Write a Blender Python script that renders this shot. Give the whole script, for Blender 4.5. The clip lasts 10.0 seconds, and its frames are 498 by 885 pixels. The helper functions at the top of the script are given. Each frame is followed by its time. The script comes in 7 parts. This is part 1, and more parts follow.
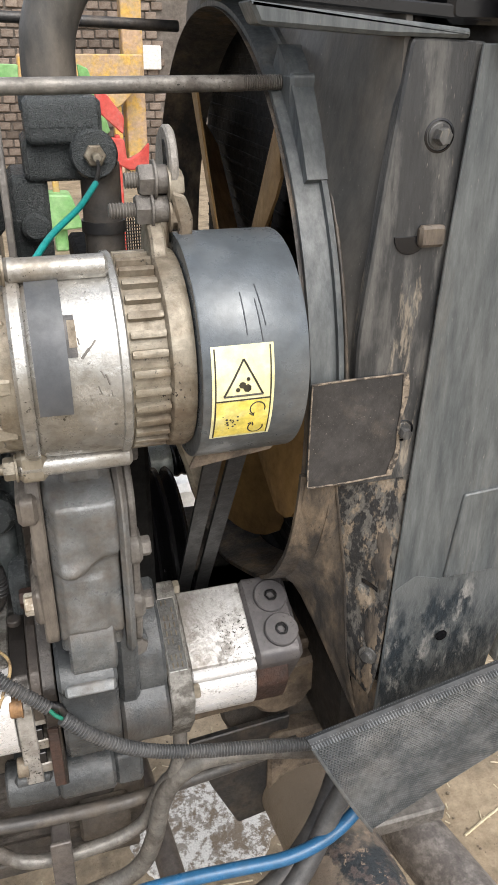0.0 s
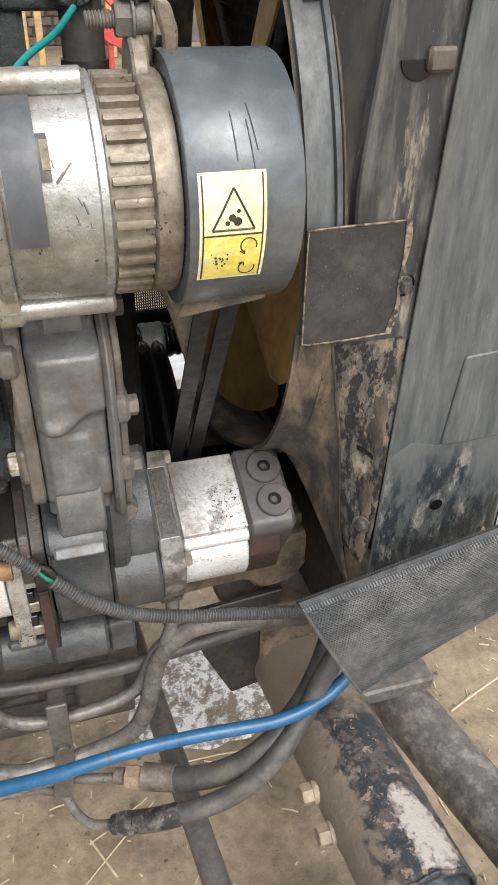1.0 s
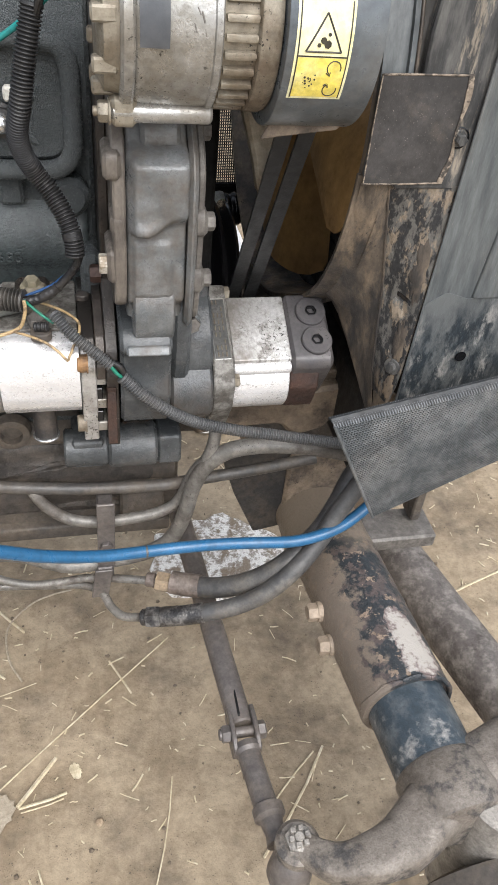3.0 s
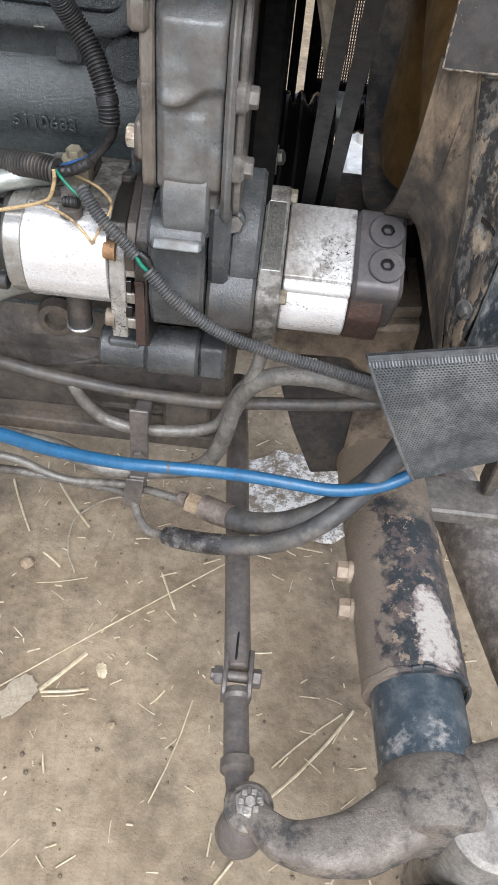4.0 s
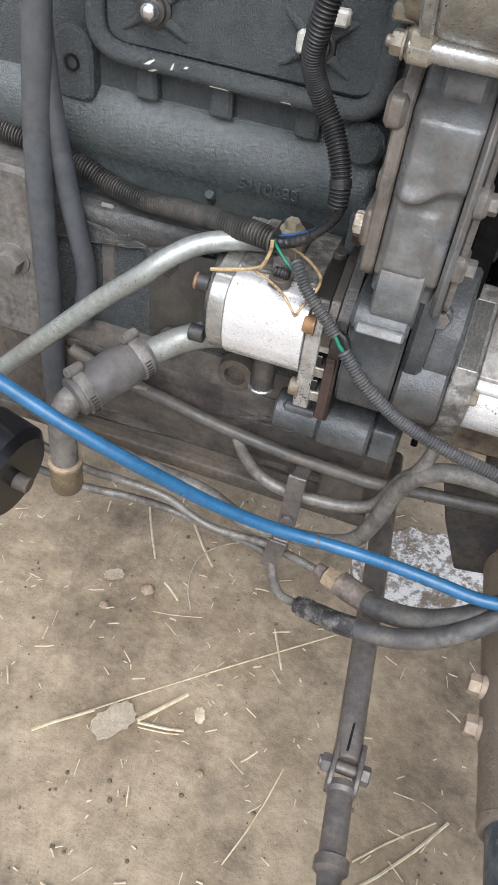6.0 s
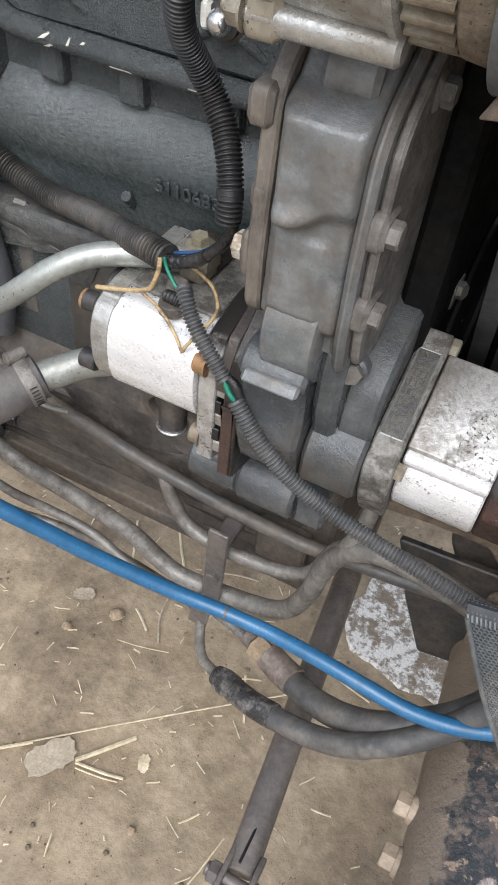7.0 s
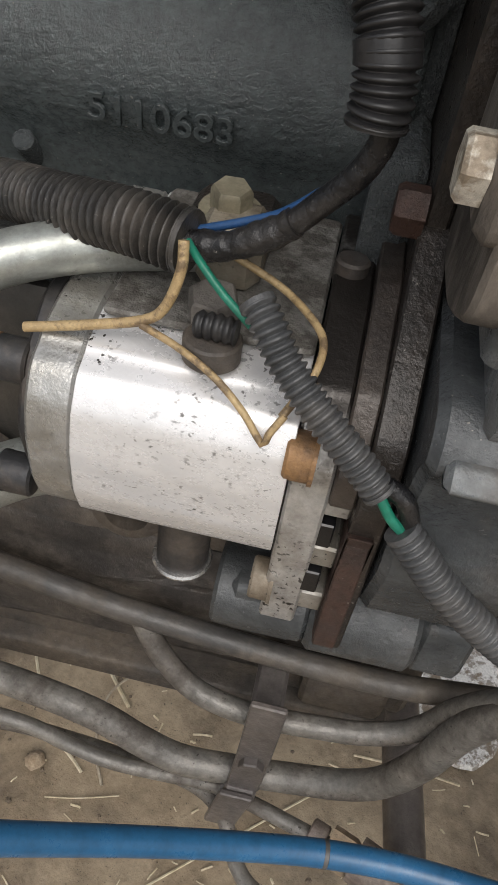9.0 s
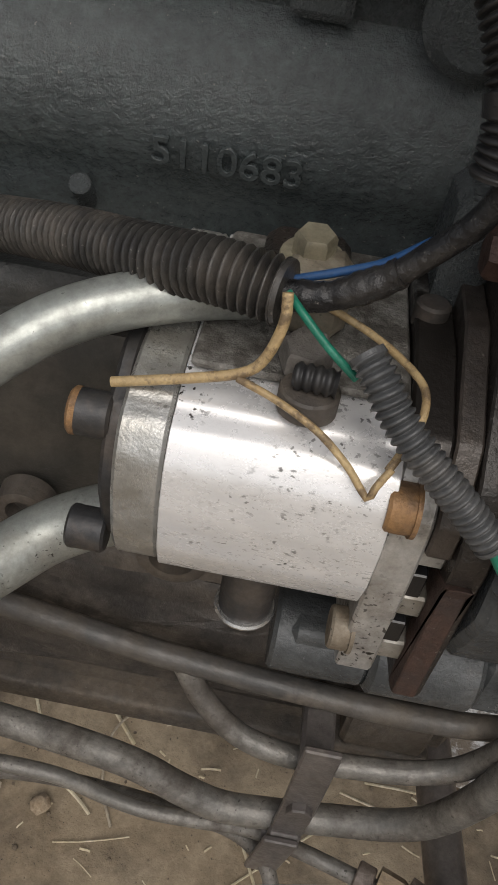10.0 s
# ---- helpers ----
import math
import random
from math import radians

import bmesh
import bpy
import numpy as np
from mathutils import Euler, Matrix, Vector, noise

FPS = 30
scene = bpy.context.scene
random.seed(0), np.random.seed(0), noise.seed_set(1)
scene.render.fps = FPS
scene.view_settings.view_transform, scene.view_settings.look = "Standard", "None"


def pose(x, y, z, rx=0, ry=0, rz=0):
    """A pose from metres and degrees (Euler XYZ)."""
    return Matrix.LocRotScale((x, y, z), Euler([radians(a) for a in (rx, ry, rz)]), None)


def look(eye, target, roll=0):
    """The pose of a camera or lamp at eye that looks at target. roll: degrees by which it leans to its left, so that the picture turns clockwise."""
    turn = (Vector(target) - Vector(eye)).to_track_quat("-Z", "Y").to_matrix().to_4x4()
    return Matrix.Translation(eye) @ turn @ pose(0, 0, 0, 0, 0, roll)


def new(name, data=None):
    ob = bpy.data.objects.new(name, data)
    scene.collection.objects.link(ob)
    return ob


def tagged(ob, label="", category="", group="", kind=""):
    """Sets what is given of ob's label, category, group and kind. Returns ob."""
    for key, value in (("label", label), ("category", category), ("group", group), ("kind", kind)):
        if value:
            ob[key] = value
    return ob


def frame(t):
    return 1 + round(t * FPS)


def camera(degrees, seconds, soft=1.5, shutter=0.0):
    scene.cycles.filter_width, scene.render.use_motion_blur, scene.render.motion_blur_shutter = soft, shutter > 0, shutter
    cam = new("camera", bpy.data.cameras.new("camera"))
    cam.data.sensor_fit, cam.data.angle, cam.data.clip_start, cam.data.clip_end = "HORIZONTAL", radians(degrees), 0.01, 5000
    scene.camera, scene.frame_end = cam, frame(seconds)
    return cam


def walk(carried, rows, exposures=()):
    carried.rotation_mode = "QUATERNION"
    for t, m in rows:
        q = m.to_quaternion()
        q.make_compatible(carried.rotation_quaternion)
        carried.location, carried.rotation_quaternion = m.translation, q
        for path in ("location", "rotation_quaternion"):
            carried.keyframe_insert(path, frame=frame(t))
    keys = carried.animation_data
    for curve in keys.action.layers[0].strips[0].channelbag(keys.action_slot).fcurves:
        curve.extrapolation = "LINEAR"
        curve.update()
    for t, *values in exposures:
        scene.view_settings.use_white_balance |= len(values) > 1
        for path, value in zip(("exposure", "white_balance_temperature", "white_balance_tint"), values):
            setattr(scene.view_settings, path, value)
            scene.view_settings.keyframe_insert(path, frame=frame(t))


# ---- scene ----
cam = camera(36.0, 10.0)
PATH = [
    (0, (0.0140, 0.0144, 1.2030), (0.5255, 1.7103, 0.2745), 0.60),
    (0.5, (0.0136, 0.0142, 1.1831), (0.4882, 1.6612, 0.1525), 0.36),
    (1, (0.0196, 0.0160, 1.1613), (0.5024, 1.5877, 0.0226), 1.06),
    (1.5, (0.0224, 0.0147, 1.1468), (0.4894, 1.5478, -0.0497), 1.04),
    (2, (0.0135, -0.0003, 1.1338), (0.4818, 1.5031, -0.0993), 2.41),
    (2.2, (-0.0022, -0.0148, 1.1366), (0.4461, 1.4934, -0.0981), 2.47),
    (3.3, (-0.0339, -0.1182, 1.1391), (0.3315, 1.3595, -0.1582), 8.82),
    (3.5, (-0.0182, -0.0943, 1.1260), (0.2244, 1.3882, -0.1943), 7.82),
    (4, (0.1000, -0.0588, 1.0898), (0.0982, 1.3306, -0.3488), 6.56),
    (4.5, (0.1164, -0.0679, 1.0866), (-0.0021, 1.3187, -0.3497), 4.65),
    (5, (0.0571, -0.0657, 1.1100), (-0.1352, 1.3669, -0.2723), 4.61),
    (5.2, (0.0374, -0.0640, 1.1101), (-0.1631, 1.3679, -0.2718), 4.95),
    (6.3, (0.0723, 0.0025, 1.0976), (-0.3261, 1.3802, -0.2964), 9.21),
    (6.5, (0.1120, 0.0533, 1.0921), (-0.3559, 1.4133, -0.2977), 8.49),
    (7, (0.1525, 0.1296, 1.0706), (-0.3736, 1.4304, -0.3545), 7.42),
    (7.5, (0.0780, 0.1841, 1.0514), (-0.3636, 1.5062, -0.3829), 6.92),
    (8, (0.0020, 0.2523, 0.9993), (-0.3333, 1.6561, -0.3852), 6.45),
    (8.5, (-0.0360, 0.2868, 0.9348), (-0.2438, 1.7024, -0.4627), 8.75),
    (9, (-0.0374, 0.3139, 0.9025), (-0.1451, 1.7500, -0.4853), 9.58),
    (9.5, (-0.0495, 0.3166, 0.9014), (-0.1255, 1.7849, -0.4544), 9.44),
    (10, (-0.0792, 0.3198, 0.9006), (-0.1131, 1.8010, -0.4430), 10.08),
]
walk(cam, [(t, look(eye, target, roll)) for t, eye, target, roll in PATH], [(0.0, 0.68, 6520, 10), (2.0, 0.68, 6500, 10), (4.0, 0.80, 6000, 10), (5.0, 0.79, 5960, 10), (6.5, 0.68, 6050, 10), (7.5, 0.62, 6150, 10), (8.0, 0.52, 6250, 10), (8.5, 0.12, 6500, 10), (9.0, -0.06, 6500, 10), (9.5, -0.10, 6550, 10), (10.0, -0.36, 6600, 10)])

# ---- world and light: bright, hazy daylight ----
world = bpy.data.worlds.new("sky")
scene.world = world
world.use_nodes = True
wn, wl = world.node_tree.nodes, world.node_tree.links
sky = wn.new("ShaderNodeTexSky")
sky.sky_type, sky.sun_disc = "NISHITA", False
sky.sun_elevation, sky.sun_rotation, sky.dust_density = radians(53), radians(169), 4.0
soft_sky = wn.new("ShaderNodeHueSaturation")
soft_sky.inputs["Saturation"].default_value = 0.35
wl.new(sky.outputs[0], soft_sky.inputs["Color"])
wl.new(soft_sky.outputs[0], wn["Background"].inputs["Color"])
wn["Background"].inputs["Strength"].default_value = 0.165
sun = new("sun", bpy.data.lights.new("sun", "SUN"))
sun.data.energy, sun.data.angle, sun.data.color = 0.95, radians(50), (1.0, 0.96, 0.9)
sun.matrix_world = look((0.8, -3.5, 6.0), (0, 0.5, 0.5))

# ---- geometry tools ----
class Geo:
    """Collects vertices and faces of one mesh."""

    def __init__(self):
        self.v, self.f = [], []

    def add(self, verts, faces):
        n = len(self.v)
        self.v += [tuple(p) for p in verts]
        self.f += [tuple(i + n for i in face) for face in faces]
        return self

    def rings(self, rings, close=True, caps=True):
        """Skin a list of equally long rings of points."""
        m = len(rings[0])
        verts = [p for ring in rings for p in ring]
        faces = []
        for a in range(len(rings) - 1):
            for b in range(m if close else m - 1):
                c = (b + 1) % m
                faces.append((a * m + b, a * m + c, (a + 1) * m + c, (a + 1) * m + b))
        if caps and close:
            faces.append(tuple(reversed(range(m))))
            faces.append(tuple(range((len(rings) - 1) * m, len(rings) * m)))
        return self.add(verts, faces)

    def lathe(self, origin, way, profile, seg=32, start=0.0, sweep=360.0, caps=True):
        """Turn a profile of (distance along the axis, radius)."""
        o, d = Vector(origin), Vector(way).normalized()
        a, b = across(d)
        whole = sweep >= 359.9
        steps = [radians(start + sweep * i / seg) for i in range(seg if whole else seg + 1)]
        rings = [[o + d * s + (a * math.cos(t) + b * math.sin(t)) * max(r, 1e-5) for t in steps] for s, r in profile]
        return self.rings(rings, whole, caps)

    def cyl(self, p, q, r, seg=20, bevel=0.0008, r2=None):
        p, q = Vector(p), Vector(q)
        n, r2 = (q - p).length, r if r2 is None else r2
        e = min(bevel, n * 0.4, r * 0.5)
        return self.lathe(p, q - p, [(0, r - e), (e, r), (n - e, r2), (n, r2 - e)], seg)

    def prism(self, outline, axis, lo, hi, bevel=0.001):
        """Extrude an outline along a world axis, with bevelled ends. axis x: (y, z); y: (x, z); z: (x, y)."""
        area = sum(p[0] * q[1] - q[0] * p[1] for p, q in zip(outline, outline[1:] + outline[:1]))
        pts = outline if area > 0 else outline[::-1]
        n = len(pts)
        small = []
        for i in range(n):
            p, a, b = Vector(pts[i]), Vector(pts[i - 1]), Vector(pts[(i + 1) % n])
            u, w = (p - a), (b - p)
            u, w = u.normalized() if u.length else w.normalized(), w.normalized() if w.length else u.normalized()
            m = Vector((-u.y - w.y, u.x + w.x))
            k = m.length
            m = m / k if k > 1e-6 else Vector((0, 0))
            small.append(p + m * bevel / max(0.4, k / 2))
        put = {"x": lambda p, h: (h, p[0], p[1]), "y": lambda p, h: (p[0], h, p[1]), "z": lambda p, h: (p[0], p[1], h)}[axis]
        e = min(bevel, abs(hi - lo) * 0.45)
        sets = [(small, lo), (pts, lo + e), (pts, hi - e), (small, hi)] if bevel > 0 else [(pts, lo), (pts, hi)]
        return self.rings([[put(p, h) for p in ring] for ring, h in sets])

    def box(self, lo, hi, bevel=0.0015, corner=0.0, axis="x"):
        """A block between two corners, its edges along axis rounded by corner."""
        i, j, k = {"x": (1, 2, 0), "y": (0, 2, 1), "z": (0, 1, 2)}[axis]
        c = corner or bevel
        return self.prism(rounded([(lo[i], lo[j]), (hi[i], lo[j]), (hi[i], hi[j]), (lo[i], hi[j])], c, 4 if corner else 1), axis, lo[k], hi[k], bevel)

    def tube(self, path, r, seg=12, step=0.006, pitch=0.0, depth=0.0, smooth=True):
        """A pipe along a path; with a pitch it is ribbed."""
        pts = spline(path, step if not pitch else pitch / 10) if smooth else [Vector(p) for p in path]
        d = (pts[1] - pts[0]).normalized()
        a, _ = across(d)
        rings, gone = [], 0.0
        for i, p in enumerate(pts):
            w = (pts[min(i + 1, len(pts) - 1)] - pts[max(i - 1, 0)]).normalized()
            a = (a - w * a.dot(w)).normalized()
            b = w.cross(a)
            if i:
                gone += (p - pts[i - 1]).length
            rr = r(gone) if callable(r) else r
            if pitch:
                rr *= 1 - depth * (0.5 + 0.5 * math.cos(2 * math.pi * gone / pitch)) ** 1.4
            rings.append([p + (a * math.cos(2 * math.pi * k / seg) + b * math.sin(2 * math.pi * k / seg)) * rr for k in range(seg)])
        return self.rings(rings)

    def bolt(self, p, way, r=0.008, h=0.007, washer=0.0, turn=0.0, shank=0.0):
        """A hexagon head on p that points along way."""
        o, d = Vector(p), Vector(way).normalized()
        a, b = across(d)
        lift = 0.0
        if washer:
            self.lathe(o, d, [(0, washer), (0.0012, washer), (0.0016, washer - 0.0005)], 20)
            lift = 0.0016
        ring = lambda s, k: [o + d * (s + lift) + (a * math.cos(radians(60 * i + turn)) + b * math.sin(radians(60 * i + turn))) * r * k for i in range(6)]
        self.rings([ring(0, 1), ring(h * 0.82, 1), ring(h, 0.86)])
        if shank:
            self.cyl(o + d * (lift + h), o + d * (lift + h + shank), r * 0.55, 10)
        return self

    def sheet(self, pts, thick, way=(0, -1, 0)):
        """A flat outline of points with a thickness along way."""
        w = Vector(way).normalized() * thick
        return self.rings([[Vector(p) for p in pts], [Vector(p) + w for p in pts]])


def across(d):
    up = Vector((0, 0, 1)) if abs(d.z) < 0.9 else Vector((1, 0, 0))
    a = d.cross(up).normalized()
    return a, d.cross(a).normalized()


def spline(path, step):
    """Points at even steps on a smooth curve through the path."""
    P = [Vector(p) for p in path]
    if len(P) == 2:
        n = max(2, round((P[1] - P[0]).length / step))
        return [P[0].lerp(P[1], i / n) for i in range(n + 1)]
    P = [P[0] * 2 - P[1]] + P + [P[-1] * 2 - P[-2]]
    fine = []
    for i in range(1, len(P) - 2):
        p0, p1, p2, p3 = P[i - 1 : i + 3]
        for k in range(16):
            t = k / 16
            fine.append(0.5 * (2 * p1 + (p2 - p0) * t + (2 * p0 - 5 * p1 + 4 * p2 - p3) * t * t + (3 * p1 - p0 - 3 * p2 + p3) * t**3))
    fine.append(P[-2])
    L = [0.0]
    for a, b in zip(fine, fine[1:]):
        L.append(L[-1] + (b - a).length)
    n = max(2, round(L[-1] / step))
    xyz = [np.interp(np.linspace(0, L[-1], n + 1), L, [q[c] for q in fine]) for c in range(3)]
    return [Vector(q) for q in zip(*xyz)]


def rounded(poly, r, n=4):
    """A polygon with its corners rounded off."""
    out = []
    for i, p in enumerate(poly):
        p, a, b = Vector(p), Vector(poly[i - 1]), Vector(poly[(i + 1) % len(poly)])
        k = min(r, (a - p).length * 0.45, (b - p).length * 0.45)
        s, e = p + (a - p).normalized() * k, p + (b - p).normalized() * k
        for j in range(n + 1):
            t = j / n
            out.append(tuple(s * (1 - t) ** 2 + p * 2 * t * (1 - t) + e * t * t))
    return out


def mesh_of(name, geo, material, origin=(0, 0, 0), smooth=38):
    me = bpy.data.meshes.new(name)
    o = Vector(origin)
    me.from_pydata([Vector(p) - o for p in geo.v], [], geo.f)
    me.validate()
    bm = bmesh.new()
    bm.from_mesh(me)
    bmesh.ops.recalc_face_normals(bm, faces=bm.faces)
    bm.to_mesh(me)
    bm.free()
    if smooth:
        me.polygons.foreach_set("use_smooth", [True] * len(me.polygons))
        me.set_sharp_from_angle(angle=radians(smooth))
    me.materials.append(material)
    return me


def thing(name, at, label, category, group="", kind=""):
    """An empty at the base of a thing, under which its parts hang."""
    ob = new(name)
    ob.empty_display_size = 0.02
    ob.location = at
    return tagged(ob, label, category, group, kind)


def part(name, geo, material, parent, label="", smooth=38, kind=""):
    """One mesh under a thing or a part; the geometry is given in world coordinates."""
    top = parent
    while top.parent:
        top = top.parent
    ob = new(name, mesh_of(name, geo, material, top.location, smooth))
    ob.parent = parent
    return tagged(ob, label, kind=kind)


def single(name, geo, material, at, label, category, group="", kind="", smooth=38):
    """A thing of one mesh."""
    ob = new(name, mesh_of(name, geo, material, at, smooth))
    ob.location = at
    return tagged(ob, label, category, group, kind)


# ---- materials ----
def worn(name, base, second, dirt, rough=0.5, metal=0.0, scale=25.0, patch=(0.45, 0.6), grime=(0.5, 0.7), most=0.7, bump=0.25, fine=260.0, coarse=None, spec=0.5, speck=0.0, stretch=1.0, dust=0.0, drift=None, mottle=0.30, mesh=3.6, relief=0.0015):
    """A used surface: two tones in patches, grime in larger ones, fine relief, and dark specks."""
    m = bpy.data.materials.new(name)
    m.use_nodes = True
    n, l = m.node_tree.nodes, m.node_tree.links
    b = n["Principled BSDF"]
    co = n.new("ShaderNodeTexCoord")
    mp = n.new("ShaderNodeMapping")
    mp.inputs["Scale"].default_value = (1, 1, stretch)
    l.new(co.outputs["Object"], mp.inputs["Vector"])

    def cloud(s, detail, lo, hi, rough_=0.66):
        t = n.new("ShaderNodeTexNoise")
        t.inputs["Scale"].default_value, t.inputs["Detail"].default_value, t.inputs["Roughness"].default_value = s, detail, rough_
        l.new(mp.outputs["Vector"], t.inputs["Vector"])
        r = n.new("ShaderNodeMapRange")
        r.inputs["From Min"].default_value, r.inputs["From Max"].default_value = lo, hi
        l.new(t.outputs["Fac"], r.inputs["Value"])
        return t, r

    def blend(fac, a, c):
        x = n.new("ShaderNodeMix")
        x.data_type = "RGBA"
        l.new(fac, x.inputs["Factor"])
        for sock, val in ((x.inputs["A"], a), (x.inputs["B"], c)):
            if isinstance(val, tuple):
                sock.default_value = (*val, 1)
            else:
                l.new(val, sock)
        return x.outputs["Result"]

    _, p = cloud(scale, 8, *patch)
    _, g = cloud(coarse or scale * 0.4, 9, *grime, 0.7)
    gm = n.new("ShaderNodeMath")
    gm.operation = "MULTIPLY"
    gm.inputs[1].default_value = most
    l.new(g.outputs[0], gm.inputs[0])
    tint, shade = cloud(scale * mesh, 10, 0.30, 0.70, 0.74)
    col = blend(p.outputs[0], base, second)
    col = blend(gm.outputs[0], col, dirt)
    dim = n.new("ShaderNodeMapRange")
    dim.inputs["To Min"].default_value, dim.inputs["To Max"].default_value = 1 - mottle, 1 + mottle
    l.new(shade.outputs[0], dim.inputs["Value"])
    vary = n.new("ShaderNodeHueSaturation")
    l.new(dim.outputs[0], vary.inputs["Value"])
    l.new(col, vary.inputs["Color"])
    col = vary.outputs[0]
    if speck:
        _, dots = cloud(430, 2.5, 0.655 - speck * 0.2, 0.70 - speck * 0.2, 0.55)
        _, some = cloud(24, 3, 0.44, 0.62)
        both = n.new("ShaderNodeMath")
        both.operation = "MULTIPLY"
        l.new(dots.outputs[0], both.inputs[0])
        l.new(some.outputs[0], both.inputs[1])
        col = blend(both.outputs[0], col, (0.03, 0.025, 0.02))
    if dust:
        _, dots = cloud(760, 2, 0.72 - dust * 0.08, 0.80 - dust * 0.08, 0.5)
        _, some = cloud(16, 4, 0.40, 0.72)
        thin = n.new("ShaderNodeMath")
        thin.operation = "MULTIPLY"
        l.new(dots.outputs[0], thin.inputs[0])
        l.new(some.outputs[0], thin.inputs[1])
        col = blend(thin.outputs[0], col, (0.34, 0.31, 0.27))
    if drift:
        axis, lo, hi, tone = drift
        sep = n.new("ShaderNodeSeparateXYZ")
        l.new(co.outputs["Object"], sep.inputs[0])
        wob, _ = cloud(19, 6, 0, 1, 0.7)
        mul = n.new("ShaderNodeMath")
        mul.operation, mul.inputs[1].default_value = "MULTIPLY_ADD", 0.22
        l.new(wob.outputs["Fac"], mul.inputs[0])
        l.new(sep.outputs[axis], mul.inputs[2])
        step_ = n.new("ShaderNodeMapRange")
        step_.inputs["From Min"].default_value, step_.inputs["From Max"].default_value = lo + 0.11, hi + 0.11
        l.new(mul.outputs[0], step_.inputs["Value"])
        col = blend(step_.outputs[0], col, tone)
    l.new(col, b.inputs["Base Color"])
    if metal:
        k = n.new("ShaderNodeMapRange")
        k.inputs["To Min"].default_value, k.inputs["To Max"].default_value = metal, metal * 0.1
        l.new(gm.outputs[0], k.inputs["Value"])
        l.new(k.outputs[0], b.inputs["Metallic"])
    k = n.new("ShaderNodeMapRange")
    k.inputs["To Min"].default_value, k.inputs["To Max"].default_value = rough, min(1.0, rough + 0.35)
    l.new(gm.outputs[0], k.inputs["Value"])
    gloss = n.new("ShaderNodeMath")
    gloss.operation = "MULTIPLY"
    worn_ = n.new("ShaderNodeMapRange")
    worn_.inputs["To Min"].default_value, worn_.inputs["To Max"].default_value = 1.3, 0.75
    l.new(shade.outputs[0], worn_.inputs["Value"])
    l.new(k.outputs[0], gloss.inputs[0])
    l.new(worn_.outputs[0], gloss.inputs[1])
    l.new(gloss.outputs[0], b.inputs["Roughness"])
    b.inputs["Specular IOR Level"].default_value = spec
    t, _ = cloud(fine, 5, 0, 1)
    t2, _ = cloud(scale * 1.5, 5, 0, 1)
    h = n.new("ShaderNodeMath")
    h.operation = "ADD"
    l.new(t.outputs["Fac"], h.inputs[0])
    l.new(t2.outputs["Fac"], h.inputs[1])
    bp = n.new("ShaderNodeBump")
    bp.inputs["Strength"].default_value, bp.inputs["Distance"].default_value = bump, relief
    l.new(h.outputs[0], bp.inputs["Height"])
    l.new(bp.outputs[0], b.inputs["Normal"])
    return m


cast_black = worn("black_cast_iron", (0.054, 0.062, 0.064), (0.088, 0.097, 0.098), (0.115, 0.11, 0.10), 0.25, 0, 14, patch=(0.40, 0.66), grime=(0.56, 0.8), most=0.5, bump=1.0, fine=820, dust=0.35, mesh=14, relief=0.002, spec=0.6)
cast_pebble = worn("glossy_pebbled_iron", (0.048, 0.058, 0.059), (0.068, 0.079, 0.079), (0.095, 0.096, 0.090), 0.16, 0, 14, patch=(0.40, 0.66), grime=(0.6, 0.85), most=0.2, bump=0.6, fine=900, dust=0.4, mesh=14, spec=0.9)
cast_grime = worn("grimy_cast_iron", (0.060, 0.053, 0.047), (0.105, 0.088, 0.072), (0.155, 0.12, 0.085), 0.6, 0, 40, patch=(0.38, 0.68), grime=(0.44, 0.72), bump=0.6, fine=260, most=0.75, dust=0.2)
crank_oily = worn("greasy_brown_casting", (0.058, 0.051, 0.046), (0.098, 0.083, 0.069), (0.028, 0.024, 0.021), 0.42, 0, 30, patch=(0.40, 0.62), grime=(0.46, 0.60), most=0.8, bump=0.8, fine=240, coarse=22, dust=0.4)
cast_rough = worn("rough_dusty_casting", (0.052, 0.053, 0.051), (0.090, 0.088, 0.082), (0.12, 0.108, 0.092), 0.34, 0.1, 34, patch=(0.40, 0.64), grime=(0.5, 0.7), most=0.6, bump=1.0, fine=230)
wall_tan = worn("oil_stained_wall", (0.060, 0.057, 0.051), (0.090, 0.080, 0.068), (0.026, 0.023, 0.021), 0.40, 0.1, 20, patch=(0.44, 0.66), grime=(0.46, 0.64), most=0.8, bump=0.4)
cast_grey = worn("grey_cast_housing", (0.128, 0.137, 0.140), (0.205, 0.212, 0.213), (0.112, 0.092, 0.072), 0.26, 0.2, 24, patch=(0.42, 0.60), grime=(0.43, 0.60), most=0.75, bump=0.4, fine=420, coarse=19, mottle=0.30)
cast_flange = worn("dusty_flange", (0.125, 0.114, 0.102), (0.205, 0.19, 0.170), (0.060, 0.052, 0.046), 0.42, 0.1, 40, patch=(0.40, 0.64), grime=(0.46, 0.64), most=0.75, bump=0.6, coarse=26)
flange_oily = worn("oily_brown_flange", (0.140, 0.121, 0.102), (0.210, 0.185, 0.157), (0.030, 0.025, 0.021), 0.40, 0.1, 40, patch=(0.44, 0.62), grime=(0.45, 0.60), most=0.8, bump=0.5, coarse=22, stretch=0.5)
housing_dark = worn("dark_grey_housing", (0.061, 0.066, 0.069), (0.108, 0.113, 0.114), (0.074, 0.060, 0.048), 0.23, 0.1, 26, patch=(0.42, 0.62), grime=(0.49, 0.64), most=0.75, bump=0.5, fine=420, dust=0.3, mottle=0.28)
